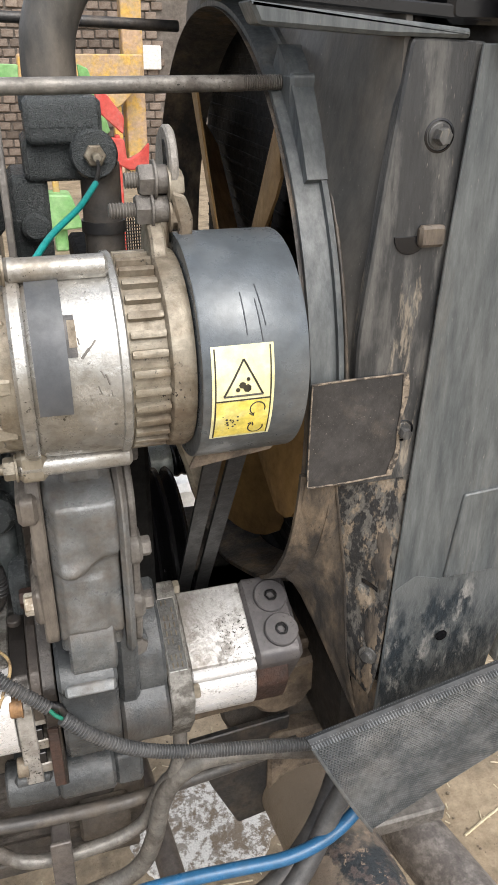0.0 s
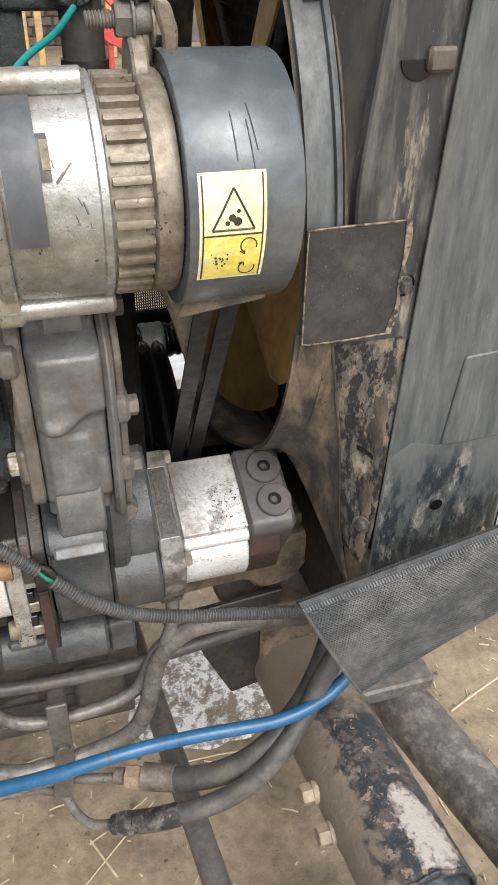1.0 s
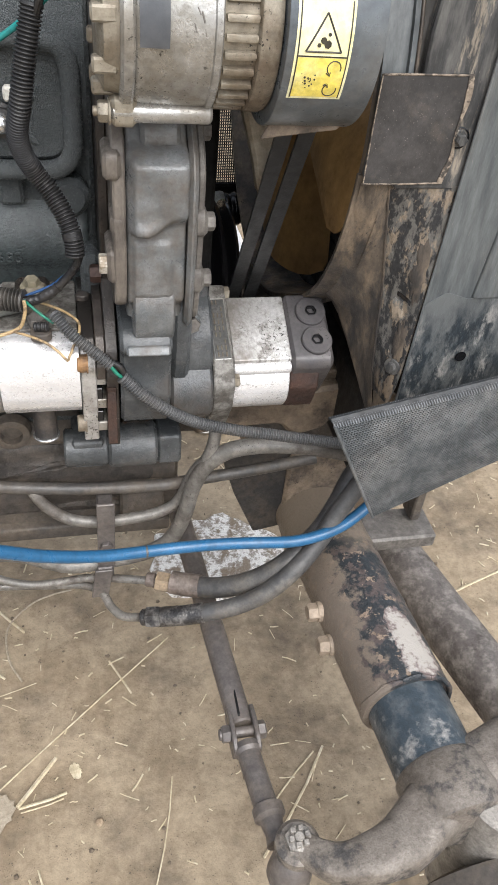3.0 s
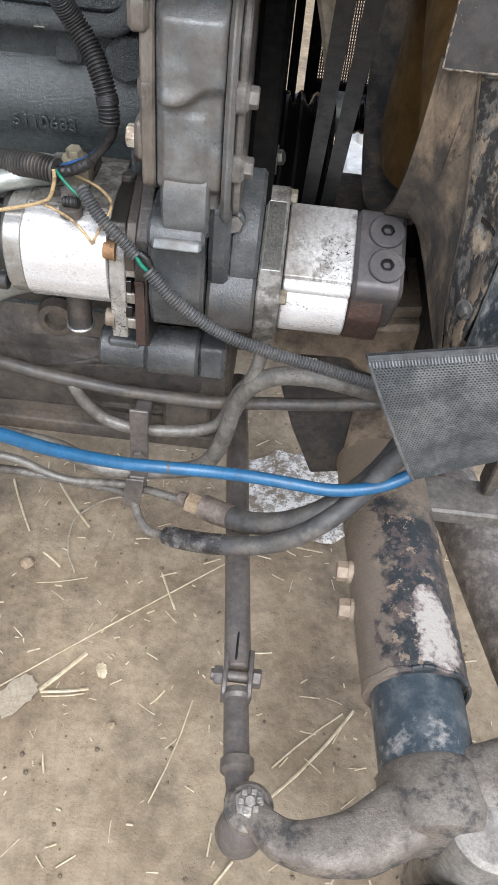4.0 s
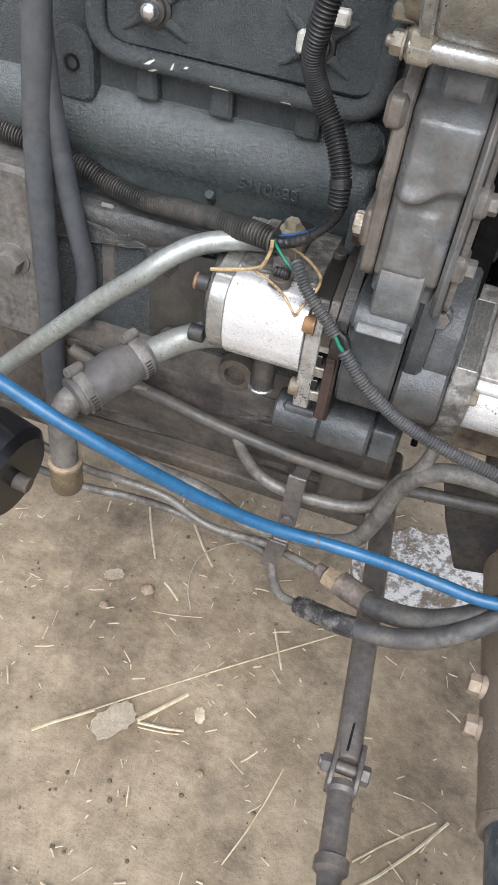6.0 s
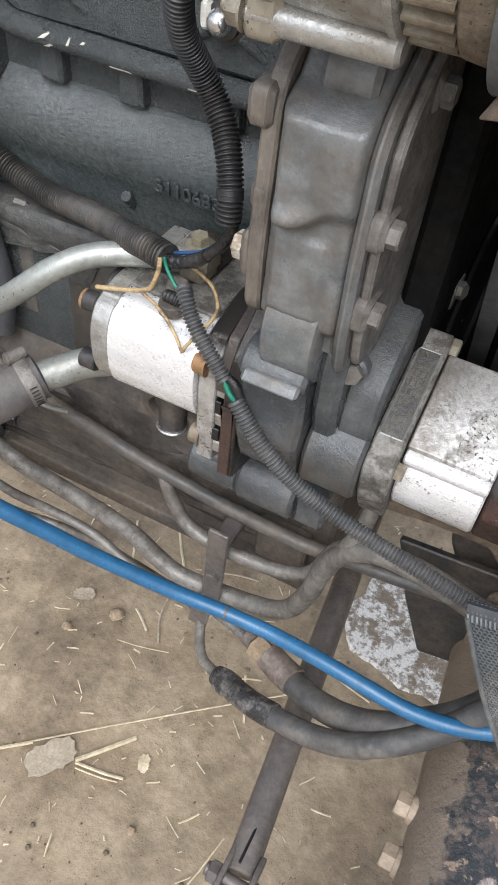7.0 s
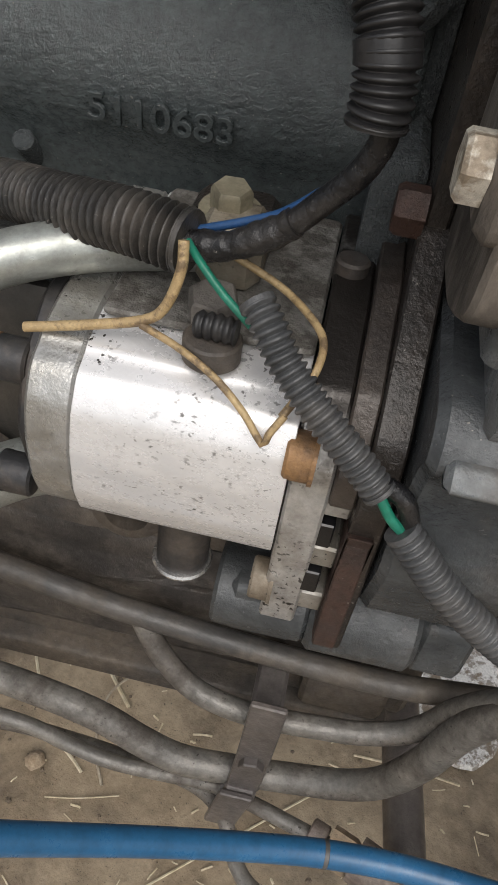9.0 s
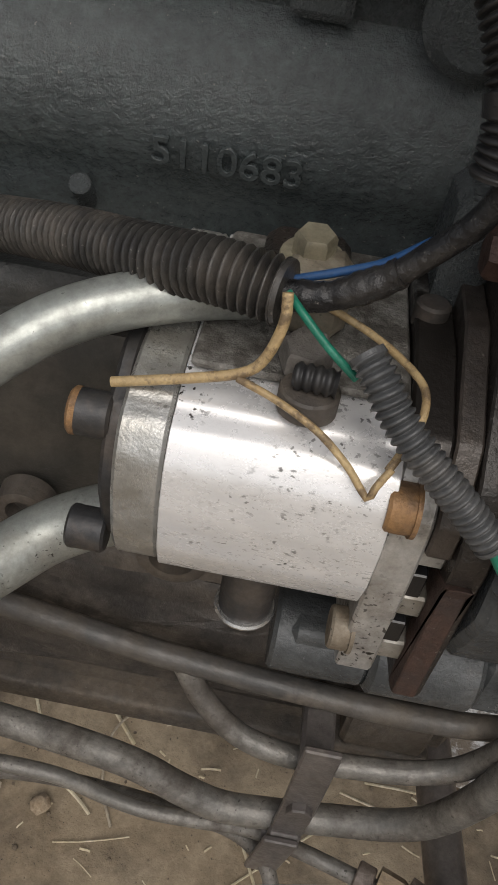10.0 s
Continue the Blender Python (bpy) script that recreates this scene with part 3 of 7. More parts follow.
for x in (-0.235, -0.165, -0.087):
    g = Geo().prism(rounded([(x - 0.011, 0.835), (x + 0.011, 0.835), (x + 0.009, 0.868), (x - 0.009, 0.868)], 0.004), "y", 0.600, 0.64, 0.003)
    part("rib", g, cast_black, block)
part("round_boss", Geo().cyl((-0.036, 0.590, 0.845), (-0.036, 0.64, 0.845), 0.019, 28, 0.005), cast_black, block)
g = Geo().prism(rounded([(0.545, 0.60), (0.98, 0.45), (0.98, 1.05), (0.545, 1.0)], 0.01), "x", -0.0115, -0.0035, 0.001)
part("front_plate", g, speckled_plate, block, "dark greasy plate between block and gear housing")
part("front_edge", Geo().box((-0.030, 0.565, 0.60), (-0.0120, 0.62, 0.80), 0.004, 0.008), cast_black, block)
part("flange_bolt", Geo().bolt((-0.0118, 0.548, 0.792), (-1, 0, 0), 0.0085, 0.010, 0.0, 8), rust, block, "brown rusty bolt head")
g = Geo()
g.prism(rounded([(-0.322, 0.822), (-0.284, 0.822), (-0.284, 0.872), (-0.295, 0.885), (-0.312, 0.885), (-0.322, 0.872)], 0.012, 5), "y", 0.596, 0.64, 0.003)
part("boss", g, cast_black, block)
g = Geo().lathe((-0.303, 0.5955, 0.855), (0, -1, 0), [(0, 0.0075), (0.0012, 0.0075), (0.0012, 0.0052), (-0.006, 0.005)], 24, caps=False)
g.lathe((-0.303, 0.5962, 0.855), (0, 1, 0), [(0, 0.0051), (0.0005, 0.0051)], 20)
part("bolt_hole", g, gloss_black, block)
g = Geo().cyl((-0.168, 0.61, 0.752), (-0.168, 0.597, 0.766), 0.0045, 14)
part("pin", g, cast_black, block)


def rough_slab(outline, y, depth, res, amp, seed):
    """A slab with an uneven front face, cut to an outline in x and z."""
    g = Geo()
    n_ = len(outline)
    cx, cz = sum(p[0] for p in outline) / n_, sum(p[1] for p in outline) / n_
    loops = []
    for k in range(res + 1):
        f = k / res
        loop = []
        for i in range(n_ * 6):
            p, q, t = Vector(outline[i // 6]), Vector(outline[(i // 6 + 1) % n_]), (i % 6) / 6
            e = p.lerp(q, t)
            x, z = cx + (e.x - cx) * (1 - f * 0.999), cz + (e.y - cz) * (1 - f * 0.999)
            loop.append((x, y - min(1.0, f * res / 1.5) * 0.004 + amp * noise.fractal(Vector((x * 55, z * 55, seed)), 0.9, 2.0, 4), z))
        loops.append(loop)
    back = [(px, y + depth, pz) for px, _, pz in loops[0]]
    return g.rings([back] + loops)


g = rough_slab(rounded([(-0.36, 0.730), (-0.150, 0.735), (-0.135, 0.722), (-0.160, 0.716), (-0.182, 0.708), (-0.196, 0.676), (-0.212, 0.672), (-0.225, 0.700), (-0.36, 0.685)], 0.008, 2), 0.580, 0.03, 9, 0.004, 2)
part("rough_shoulder", g, cast_rough, block, "rough pebbled casting shoulder")
g = rough_slab(rounded([(-0.22, 0.708), (-0.04, 0.708), (-0.04, 0.60), (-0.22, 0.60)], 0.004, 2), 0.5825, 0.02, 6, 0.0015, 5)
part("stained_wall", g, wall_tan, block, "tan oil-stained wall behind the pump")


def raised_text(text, at, size, angle, name, parent, material):
    cu = bpy.data.curves.new(name, "FONT")
    cu.body, cu.size, cu.extrude, cu.bevel_depth, cu.space_character = text, size, 0.0008, 0.0003, 1.0
    ob = bpy.data.objects.new(name, cu)
    scene.collection.objects.link(ob)
    bpy.context.view_layer.update()
    me = bpy.data.meshes.new_from_object(ob.evaluated_get(bpy.context.evaluated_depsgraph_get()))
    bpy.data.objects.remove(ob)
    top = parent
    while top.parent:
        top = top.parent
    me.transform(Matrix.Translation(-top.location) @ Matrix.Translation(at) @ angle)
    me.materials.clear()
    me.materials.append(material)
    out = new(name, me)
    out.parent = parent
    return out


raised_text("5110683", (-0.1405, 0.5965, 0.780), 0.0166, Matrix.Rotation(radians(104), 4, "X"), "casting_number", block, cast_pebble)

# side cover with its raised rim
cover = thing("side_cover", (-0.15, 0.6, 0.86), "black pressed-steel engine side cover with raised rim and domed nuts", "engine cover")
g = Geo()
g.prism(rounded([(-0.272, 0.878), (-0.034, 0.878), (-0.034, 0.972), (-0.272, 0.972)], 0.02, 5), "y", 0.598, 0.612, 0.003)
part("panel", g, cast_black, cover)
g = Geo()
rim = [(x, 0.5935, z) for x, z in rounded([(-0.278, 0.873), (-0.029, 0.870), (-0.029, 0.978), (-0.278, 0.978)], 0.028, 8)]
g.tube(rim + rim[:1], 0.0088, 12, smooth=False)
part("rim", g, cast_black, cover)
g = Geo()
for x, z, w, h, s in ((-0.224, 0.8745, 0.004, 0.006, 0.004), (-0.2215, 0.868, 0.004, 0.003, 0.003), (-0.204, 0.8745, 0.002, 0.006, 0.001), (-0.192, 0.876, 0.003, 0.002, 0.001), (-0.163, 0.8655, 0.016, 0.001, -0.001), (-0.104, 0.867, 0.009, 0.0012, 0.0)):
    ring = [(x - w * 0.5 - s, z - h * 0.5), (x - w * 0.1, z - h * 0.35), (x + w * 0.5 - s, z - h * 0.5), (x + w * 0.4 + s, z + h * 0.5), (x + s, z + h * 0.3), (x - w * 0.45 + s, z + h * 0.45)]
    g = Geo()
    deep = lambda z0: 0.5935 - math.sqrt(max(1e-8, 0.0092**2 - (z0 - 0.8715) ** 2))
    g.rings([[(a, deep(b) + 0.0008, b) for a, b in ring], [(a, deep(b) - 0.0001, b) for a, b in ring]])
    part("paint_mark", g, white_mark, cover, "chipped white paint mark")
for x in (-0.226, -0.088):
    g = Geo()
    for a in (35, 145, 215, 325):
        c, s = math.cos(radians(a)), math.sin(radians(a))
        p, q = Vector((x + c * 0.014, 0.597, 0.912 + s * 0.014)), Vector((x + c * 0.036, 0.6, 0.912 + s * 0.036))
        g.cyl(p, q, 0.0048, 10, 0.001, 0.003)
    part("rib", g, cast_black, cover)
    g = Geo().lathe((x, 0.599, 0.912), (0, -1, 0), [(0, 0.015), (0.004, 0.015), (0.005, 0.012), (0.009, 0.0115), (0.0095, 0.009)], 28)
    seat = part("nut_seat", g, bolt_dark, cover)
    g = Geo().lathe((x, 0.5905, 0.912), (0, -1, 0), [(0, 0.0085), (0.004, 0.0085), (0.008, 0.0072), (0.0105, 0.0045), (0.0115, 0.001)], 24)
    part("domed_nut", g, chrome, seat, "bright domed nut")
g = Geo()
g.box((-0.084, 0.585, 0.930), (-0.064, 0.596, 0.942), 0.002)
g.box((-0.103, 0.587, 0.905), (-0.096, 0.596, 0.922), 0.002)
part("clip", g, white_mark, cover, "pale cracked clip behind the nut")

# lower crankcase wall and sump rail
crank = thing("crankcase", (-0.3, 0.7, 0.43), "greasy brown-black cast crankcase with a rail along its foot", "crankcase")
g = Geo()
g.prism(rounded([(0.568, 0.445), (0.98, 0.445), (0.98, 0.60), (0.60, 0.60), (0.584, 0.596), (0.568, 0.575)], 0.008, 3), "x", -0.75, 0.07, 0.004)
part("body", g, cast_grime, crank)
g = Geo()
g.prism(rounded([(0.556, 0.432), (0.62, 0.432), (0.62, 0.452), (0.556, 0.452)], 0.004), "x", -0.75, 0.06, 0.002)
part("rail", g, cast_grime, crank)
g = rough_slab(rounded([(-0.40, 0.572), (0.0, 0.572), (0.04, 0.56), (0.05, 0.47), (-0.40, 0.455)], 0.006, 2), 0.5690, 0.02, 12, 0.0045, 9)
part("greasy_face", g, crank_oily, crank, "uneven greasy face of the crankcase")
for x, z, r in ((-0.113, 0.592, 0.019), (-0.19, 0.605, 0.013)):
    g = Geo().lathe((x, 0.575, z), (0, -1, 0), [(0, r + 0.002), (0.012, r), (0.013, r - 0.002), (0.013, r * 0.62), (0.004, r * 0.58)], 28)
    part("boss", g, cast_grime, crank)
for x, z in ((0.03, 0.478), (-0.3, 0.48)):
    part("bolt", Geo().bolt((x, 0.568, z), (0, -1, 0), 0.009, 0.007, 0.013, 17 * x * 100), bolt_dark, crank)
g = Geo()
g.box((0.0, 0.552, 0.462), (0.052, 0.569, 0.512), 0.003, 0.006, "y")
part("pad", g, cast_grime, crank)

# grey casting under the pumps
low = thing("lower_casting", (0, 0.53, 0.57), "small dark grey casting below the gear housing", "casting")
g = Geo().cyl((-0.058, 0.537, 0.592), (-0.012, 0.537, 0.592), 0.021, 24, 0.002)
g.box((-0.050, 0.520, 0.575), (-0.016, 0.57, 0.612), 0.003, 0.006)
part("collar", g, housing_dark, low)
g = Geo().cyl((-0.012, 0.538, 0.592), (0.040, 0.538, 0.592), 0.0245, 28, 0.003)
g.box((0.040, 0.522, 0.572), (0.066, 0.6, 0.612), 0.003, 0.006)
part("barrel", g, housing_dark, low)

# ---- timing gear housing ----
gear = thing("timing_gear_housing", (0.03, 0.55, 0.64), "dusty grey cast timing gear housing with bolted flanges", "gear housing")
g = Geo()
left = [(0.545, 0.985), (0.482, 0.936), (0.475, 0.922), (0.472, 0.84), (0.476, 0.80), (0.505, 0.785), (0.56, 0.78), (0.62, 0.80), (0.62, 0.985)]
g.prism(rounded(left, 0.008, 3), "x", -0.003, 0.0072, 0.0015)
part("back_flange", g, flange_oily, gear)
g = Geo()
g.box((-0.010, 0.470, 0.909), (0.004, 0.51, 0.931), 0.003, 0.006)
part("lug", g, flange_oily, gear)
def ramp(a, b, v):
    t = min(1.0, max(0.0, (v - a) / (b - a)))
    return t * t * (3 - 2 * t)


def housing_face(x, z):
    """Depth of the cast front face: a bulge above, a flatter panel below, rounded flanks."""
    y = 0.4735 + 0.0125 * ramp(0.806, 0.792, z)
    edge = 0.868 + 0.0035 * ramp(0.026, 0.046, x) - 0.0015 * math.sin((x - 0.006) * 90)
    soft = 0.004 + 0.010 * ramp(0.022, 0.046, x)
    lump = ramp(edge - 0.002, edge - 0.002 + soft, z) * ramp(0.934, 0.921, z)
    y -= 0.0100 * lump * ramp(0.0075, 0.0155, x)
    tongue = math.exp(-(((x - 0.021) / 0.009) ** 2) - ((z - 0.8715) / 0.0055) ** 2)
    y -= 0.0055 * tongue
    y -= 0.0028 * ramp(0.011, 0.015, x) * ramp(0.047, 0.041, x) * ramp(0.806, 0.812, z) * ramp(0.863, 0.855, z)
    y += 0.016 * ramp(0.922, 0.936, z) + 0.9 * max(0.0, z - 0.936)
    for e in (max(0.0, 1 - (x - 0.0075) / 0.006), max(0.0, 1 - (0.0560 - x) / 0.005)):
        y += 0.006 * (1 - math.sqrt(max(0.0, 1 - e * e)))
    return y + 0.0005 * noise.fractal(Vector((x * 90, z * 90, 1.3)), 0.9, 2.0, 3)


rings = []
for j in range(101):
    z = 0.782 + 0.176 * j / 100
    row = [(0.0076, 0.62, z)] + [(x, housing_face(x, z), z) for x in (0.0076 + 0.0483 * i / 44 for i in range(45))] + [(0.0559, 0.62, z)]
    rings.append(row)
part("body", Geo().rings(rings), cast_grey, gear, smooth=50)
g = Geo()
g.prism(rounded([(0.520, 0.985), (0.486, 0.945), (0.484, 0.93), (0.60, 0.93), (0.60, 0.985)], 0.006), "x", 0.020, 0.0500, 0.003)
part("neck", g, cast_grey, gear)
rim_ = [(0.540, 0.975), (0.480, 0.930), (0.470, 0.912), (0.469, 0.855), (0.473, 0.80), (0.480, 0.772), (0.52, 0.765), (0.66, 0.765), (0.66, 0.975)]
part("cover_rim", Geo().prism(rounded(rim_, 0.010, 4), "x", 0.0566, 0.0640, 0.0030), cast_grey, gear)
right = [(0.545, 0.972), (0.490, 0.930), (0.479, 0.912), (0.478, 0.855), (0.483, 0.80), (0.490, 0.775), (0.53, 0.765), (0.66, 0.765), (0.66, 0.972)]
part("front_flange", Geo().prism(rounded(right, 0.010, 4), "x", 0.0644, 0.0705, 0.0015), cast_flange, gear)
for y, z in ((0.519, 0.932), (0.479, 0.873), (0.483, 0.820)):
    g = Geo().box((0.0612, y - 0.008, z - 0.011), (0.0728, y + 0.02, z + 0.011), 0.003, 0.007)
    lug = part("lug", g, cast_flange, gear)
    part("bolt", Geo().bolt((0.0728, y + 0.002, z), (1, 0, 0), 0.0078, 0.0065, 0.0, 12), cast_flange, lug)
# Added block: closes the view past the pulley and stands in for shade.
part("front_cover", Geo().box((0.0710, 0.560, 0.62), (0.0940, 0.96, 1.0), 0.004), bay_black, gear, "near-black filler block added behind the belts for the dark bay")
part("lug", Geo().box((-0.0050, 0.473, 0.863), (0.0070, 0.51, 0.881), 0.003, 0.006), flange_oily, gear)
lug = part("lug", Geo().box((-0.0085, 0.474, 0.820), (0.004, 0.52, 0.850), 0.003, 0.006), flange_oily, gear)
part("bolt", Geo().bolt((-0.0085, 0.484, 0.835), (-1, 0, 0), 0.0085, 0.0065, 0.0, 8), bolt_white, lug, "hexagon bolt daubed with pale paint")
# lower stage of the housing, where the pumps sit
g = Geo()
g.prism(rounded([(0.480, 0.772), (0.472, 0.766), (0.468, 0.757), (0.474, 0.750), (0.478, 0.725), (0.474, 0.70), (0.486, 0.665), (0.52, 0.645), (0.66, 0.645), (0.66, 0.78)], 0.004, 3), "x", 0.0, 0.0465, 0.003)
part("pump_housing", g, housing_dark, gear, "dark grey lower housing for the pumps")
g = Geo()
g.prism(rounded([(0.462, 0.756), (0.475, 0.748), (0.50, 0.748), (0.50, 0.762), (0.468, 0.762)], 0.002), "x", 0.005, 0.0445, 0.002)
part("ridge", g, cast_grey, gear)
g = Geo()
g.lathe((0.012, 0.512, 0.79), (1, 0, 0), [(0, 0.041), (0.002, 0.044), (0.034, 0.044), (0.036, 0.041)], 32)
part("bearing_boss", g, cast_grey, gear)
g = Geo()
g.prism(rounded([(0.60, 0.802), (0.525, 0.768), (0.503, 0.748), (0.498, 0.720), (0.500, 0.69), (0.66, 0.69), (0.66, 0.802)], 0.008, 3), "x", 0.0636, 0.0898, 0.003)
part("adaptor", g, housing_dark, gear)
g = Geo()
g.prism(rounded([(0.503, 0.718), (0.488, 0.703), (0.4835, 0.692), (0.4850, 0.668), (0.505, 0.650), (0.66, 0.648), (0.66, 0.718)], 0.005, 4), "x", 0.0480, 0.0898, 0.003)
part("adaptor_foot", g, housing_dark, gear)
g = Geo()
g.prism(rounded([(0.494, 0.800), (0.4840, 0.775), (0.4860, 0.73), (0.494, 0.705), (0.52, 0.69), (0.60, 0.69), (0.60, 0.800)], 0.008, 4), "x", 0.0480, 0.0655, 0.004)
part("lower_rim", g, housing_dark, gear)
g = Geo().cyl((0.0660, 0.51, 0.7655), (0.0660, 0.4985, 0.7655), 0.0098, 20, 0.002)
seat = part("bolt_seat", g, housing_dark, gear)
part("bolt", Geo().bolt((0.0660, 0.4990, 0.7655), (0.25, -1, 0.2), 0.0078, 0.008, 0.0, 10), cast_flange, seat)

# ---- rear hydraulic pump ----
rp = thing("hydraulic_pump", (-0.08, 0.54, 0.64), "bright machined aluminium gear pump with oily specks", "hydraulic pump", "gear pumps")
sect = [(0.60, 0.756), (0.515, 0.754), (0.499, 0.7505), (0.4965, 0.7485), (0.4885, 0.7455), (0.482, 0.735), (0.4795, 0.72), (0.481, 0.70), (0.486, 0.686), (0.492, 0.679), (0.4985, 0.672), (0.52, 0.664), (0.60, 0.664)]
g = Geo().prism(rounded(sect, 0.003, 2), "x", -0.1072, -0.0362, 0.0003)
part("body", g, alu_bright, rp)
small = [(y + 0.002 if y < 0.55 else y, z) for y, z in sect]
g = Geo().prism(rounded(small, 0.004, 3), "x", -0.1235, -0.1077, 0.0012)
part("end_cap", g, alu, rp)
g = Geo().prism(rounded([(0.60, 0.752), (0.52, 0.752), (0.498, 0.738), (0.489, 0.715), (0.497, 0.682), (0.53, 0.668), (0.60, 0.668)], 0.006, 3), "x", -0.130, -0.1235, 0.0015)
part("end_plate", g, bolt_dark, rp)
for y, z in ((0.503, 0.734), (0.497, 0.684)):
    g = Geo().cyl((-0.142, y, z), (-0.128, y, z), 0.0080, 20, 0.001)
    b = part("socket_bolt", g, bolt_dark, rp)
    part("socket_rim", Geo().lathe((-0.1422, y, z), (-1, 0, 0), [(-0.0030, 0.0082), (-0.0010, 0.0082), (0, 0.0072), (0, 0.0048), (-0.004, 0.0046)], 20, caps=False), bolt_rust if z > 0.70 else bolt_dark, b, "rusty rim of the socket bolt")
g = Geo().prism(rounded([(0.60, 0.762), (0.535, 0.762), (0.500, 0.752), (0.4865, 0.728), (0.4855, 0.705), (0.4875, 0.642), (0.525, 0.636), (0.60, 0.640)], 0.003, 2), "x", -0.0355, -0.0215, 0.001)
part("flange", g, alu_oiled, rp, "aluminium flange dark with oil at its upper end")
g = Geo().prism(rounded([(0.60, 0.772), (0.540, 0.770), (0.500, 0.753), (0.4855, 0.730), (0.4850, 0.716), (0.60, 0.716)], 0.002), "x", -0.0213, -0.0127, 0.0008)
part("upper_flange", g, plate_brown, rp, "oil-stained upper half of the flange")
part("top_bolt", Geo().cyl((-0.030, 0.556, 0.757), (-0.030, 0.556, 0.767), 0.0062, 20, 0.001), bolt_dark, rp)
g = Geo()
for z in (0.672, 0.699):
    g.box((-0.0270, 0.4868, z - 0.006), (-0.0165, 0.515, z + 0.006), 0.0006)
part("slot", g, gloss_black, rp)
g = Geo()
for z in (0.658, 0.6855, 0.713):
    g.box((-0.0225, 0.4885, z - 0.0055), (-0.0125, 0.52, z + 0.0055), 0.001)
part("rib", g, alu, rp)
g = Geo().prism(rounded([(0.60, 0.79), (0.545, 0.79), (0.49, 0.745), (0.481, 0.72), (0.483, 0.638), (0.52, 0.628), (0.60, 0.63)], 0.003, 2), "x", -0.0125, -0.0015, 0.0008)
part("mounting_plate", g, speckled_plate, rp, "dark oil-speckled mounting plate")
part("rust_strip", Geo().prism(rounded([(0.4775, 0.712), (0.4805, 0.705), (0.4805, 0.642), (0.490, 0.636), (0.50, 0.70)], 0.001), "x", -0.0128, -0.004, 0.0006), rust, rp, "rusty gasket edge")
for x, y, z, h in ((-0.0285, 0.4840, 0.7335, 0.010), (-0.0325, 0.4885, 0.6605, 0.009)):
    g = Geo().lathe((x, y + 0.004, z), (-1, 0, 0), [(0, 0.0092), (0.0015, 0.0092), (0.0015, 0.0084), (h - 0.001, 0.0084), (h, 0.0076), (h, 0.005)], 24)
    part("flange_bolt", g, bolt_rust if z > 0.70 else alu_dirty, rp, "ochre rusted socket bolt" if z > 0.70 else "tan stained socket bolt")
# outlet block on top
g = Geo().prism(rounded([(-0.106, 0.510), (-0.0362, 0.510), (-0.0362, 0.60), (-0.106, 0.60)], 0.003), "z", 0.7545, 0.7575, 0.001)
part("top_plate", g, alu_caked, rp, "oil-specked top face")
g = Geo().box((-0.092, 0.543, 0.757), (-0.060, 0.59, 0.7690), 0.003, 0.008, "z").cyl((-0.0765, 0.5575, 0.766), (-0.0765, 0.5562, 0.7783), 0.0085, 20)
part("outlet_flange", g, speckled_plate, rp)
part("bolt", Geo().bolt((-0.0745, 0.552, 0.7765), (0, -0.15, 1), 0.0072, 0.0088, 0.0112, 35), bolt_gold, rp, "yellow zinc hexagon bolt with washer")
part("bolt", Geo().bolt((-0.0710, 0.516, 0.7600), (0, -0.2, 1), 0.0086, 0.009, 0.0, 20), cast_flange, rp)
g = Geo().cyl((-0.068, 0.5035, 0.752), (-0.068, 0.5035, 0.7605), 0.0095, 24)
part("sensor", g, cast_grime, rp)
g = Geo().tube([(-0.0735, 0.5035, 0.764), (-0.066, 0.502, 0.765), (-0.0605, 0.5015, 0.765)], 0.0045, 12, pitch=0.0030, depth=0.2)
part("sensor_boot", g, conduit_mat, rp)
g = Geo().cyl((-0.0735, 0.520, 0.668), (-0.0735, 0.518, 0.625), 0.0115, 24)
drain = part("drain_stub", g, bolt_dark, rp)
g = Geo().lathe((-0.0735, 0.518, 0.630), (0, 0, -1), [(0, 0.0128), (0.0012, 0.0135), (0.003, 0.0128)], 24)
part("ring", g, chrome, drain, "bright ring on the stub")

# ---- front hydraulic pump, turned about its axis ----
fp = thing("hydraulic_pump", (0.14, 0.56, 0.65), "grimy aluminium gear pump with two port plugs", "hydraulic pump", "gear pumps")


def slant(a, b, c=(0.5625, 0.688)):
    """Coordinates along and square to the pump's slanted face."""
    return (c[0] - 0.883 * a - 0.469 * b, c[1] - 0.469 * a + 0.883 * b)


g = Geo().prism(rounded([slant(-0.039, 0.048), slant(0.035, 0.048), slant(0.035, -0.05), slant(-0.039, -0.05)], 0.002), "x", 0.1125, 0.1725, 0.0012)
part("body", g, alu_flaky, fp)
g = Geo().prism([slant(0.0385 + 0.0062 * math.cos(radians(a)), 0.0385 + 0.0062 * math.sin(radians(a))) for a in range(0, 360, 24)], "x", 0.113, 0.1722, 0.0012)
part("rib", g, alu_bright, fp)
arc = [slant(0.030 + 0.030 * math.cos(radians(a)), 0.002 + 0.034 * math.sin(radians(a))) for a in range(-90, 81, 10)]
g = Geo().prism(arc + [slant(0.0, 0.03), slant(0.0, -0.034)], "x", 0.1125, 0.1722, 0.0015)
part("gear_chamber", g, alu_bright, fp, "white-looking bare rounded gear chamber")
g = Geo().prism(rounded([slant(-0.050, 0.0562), slant(0.038, 0.0562), slant(0.061, 0.046), slant(0.0705, 0.016), slant(0.068, -0.03), slant(-0.049, -0.055)], 0.004, 3), "x", 0.0905, 0.1115, 0.0015)
fl = part("flange", g, alu_caked, fp, "mud-caked mounting flange")
g = Geo()
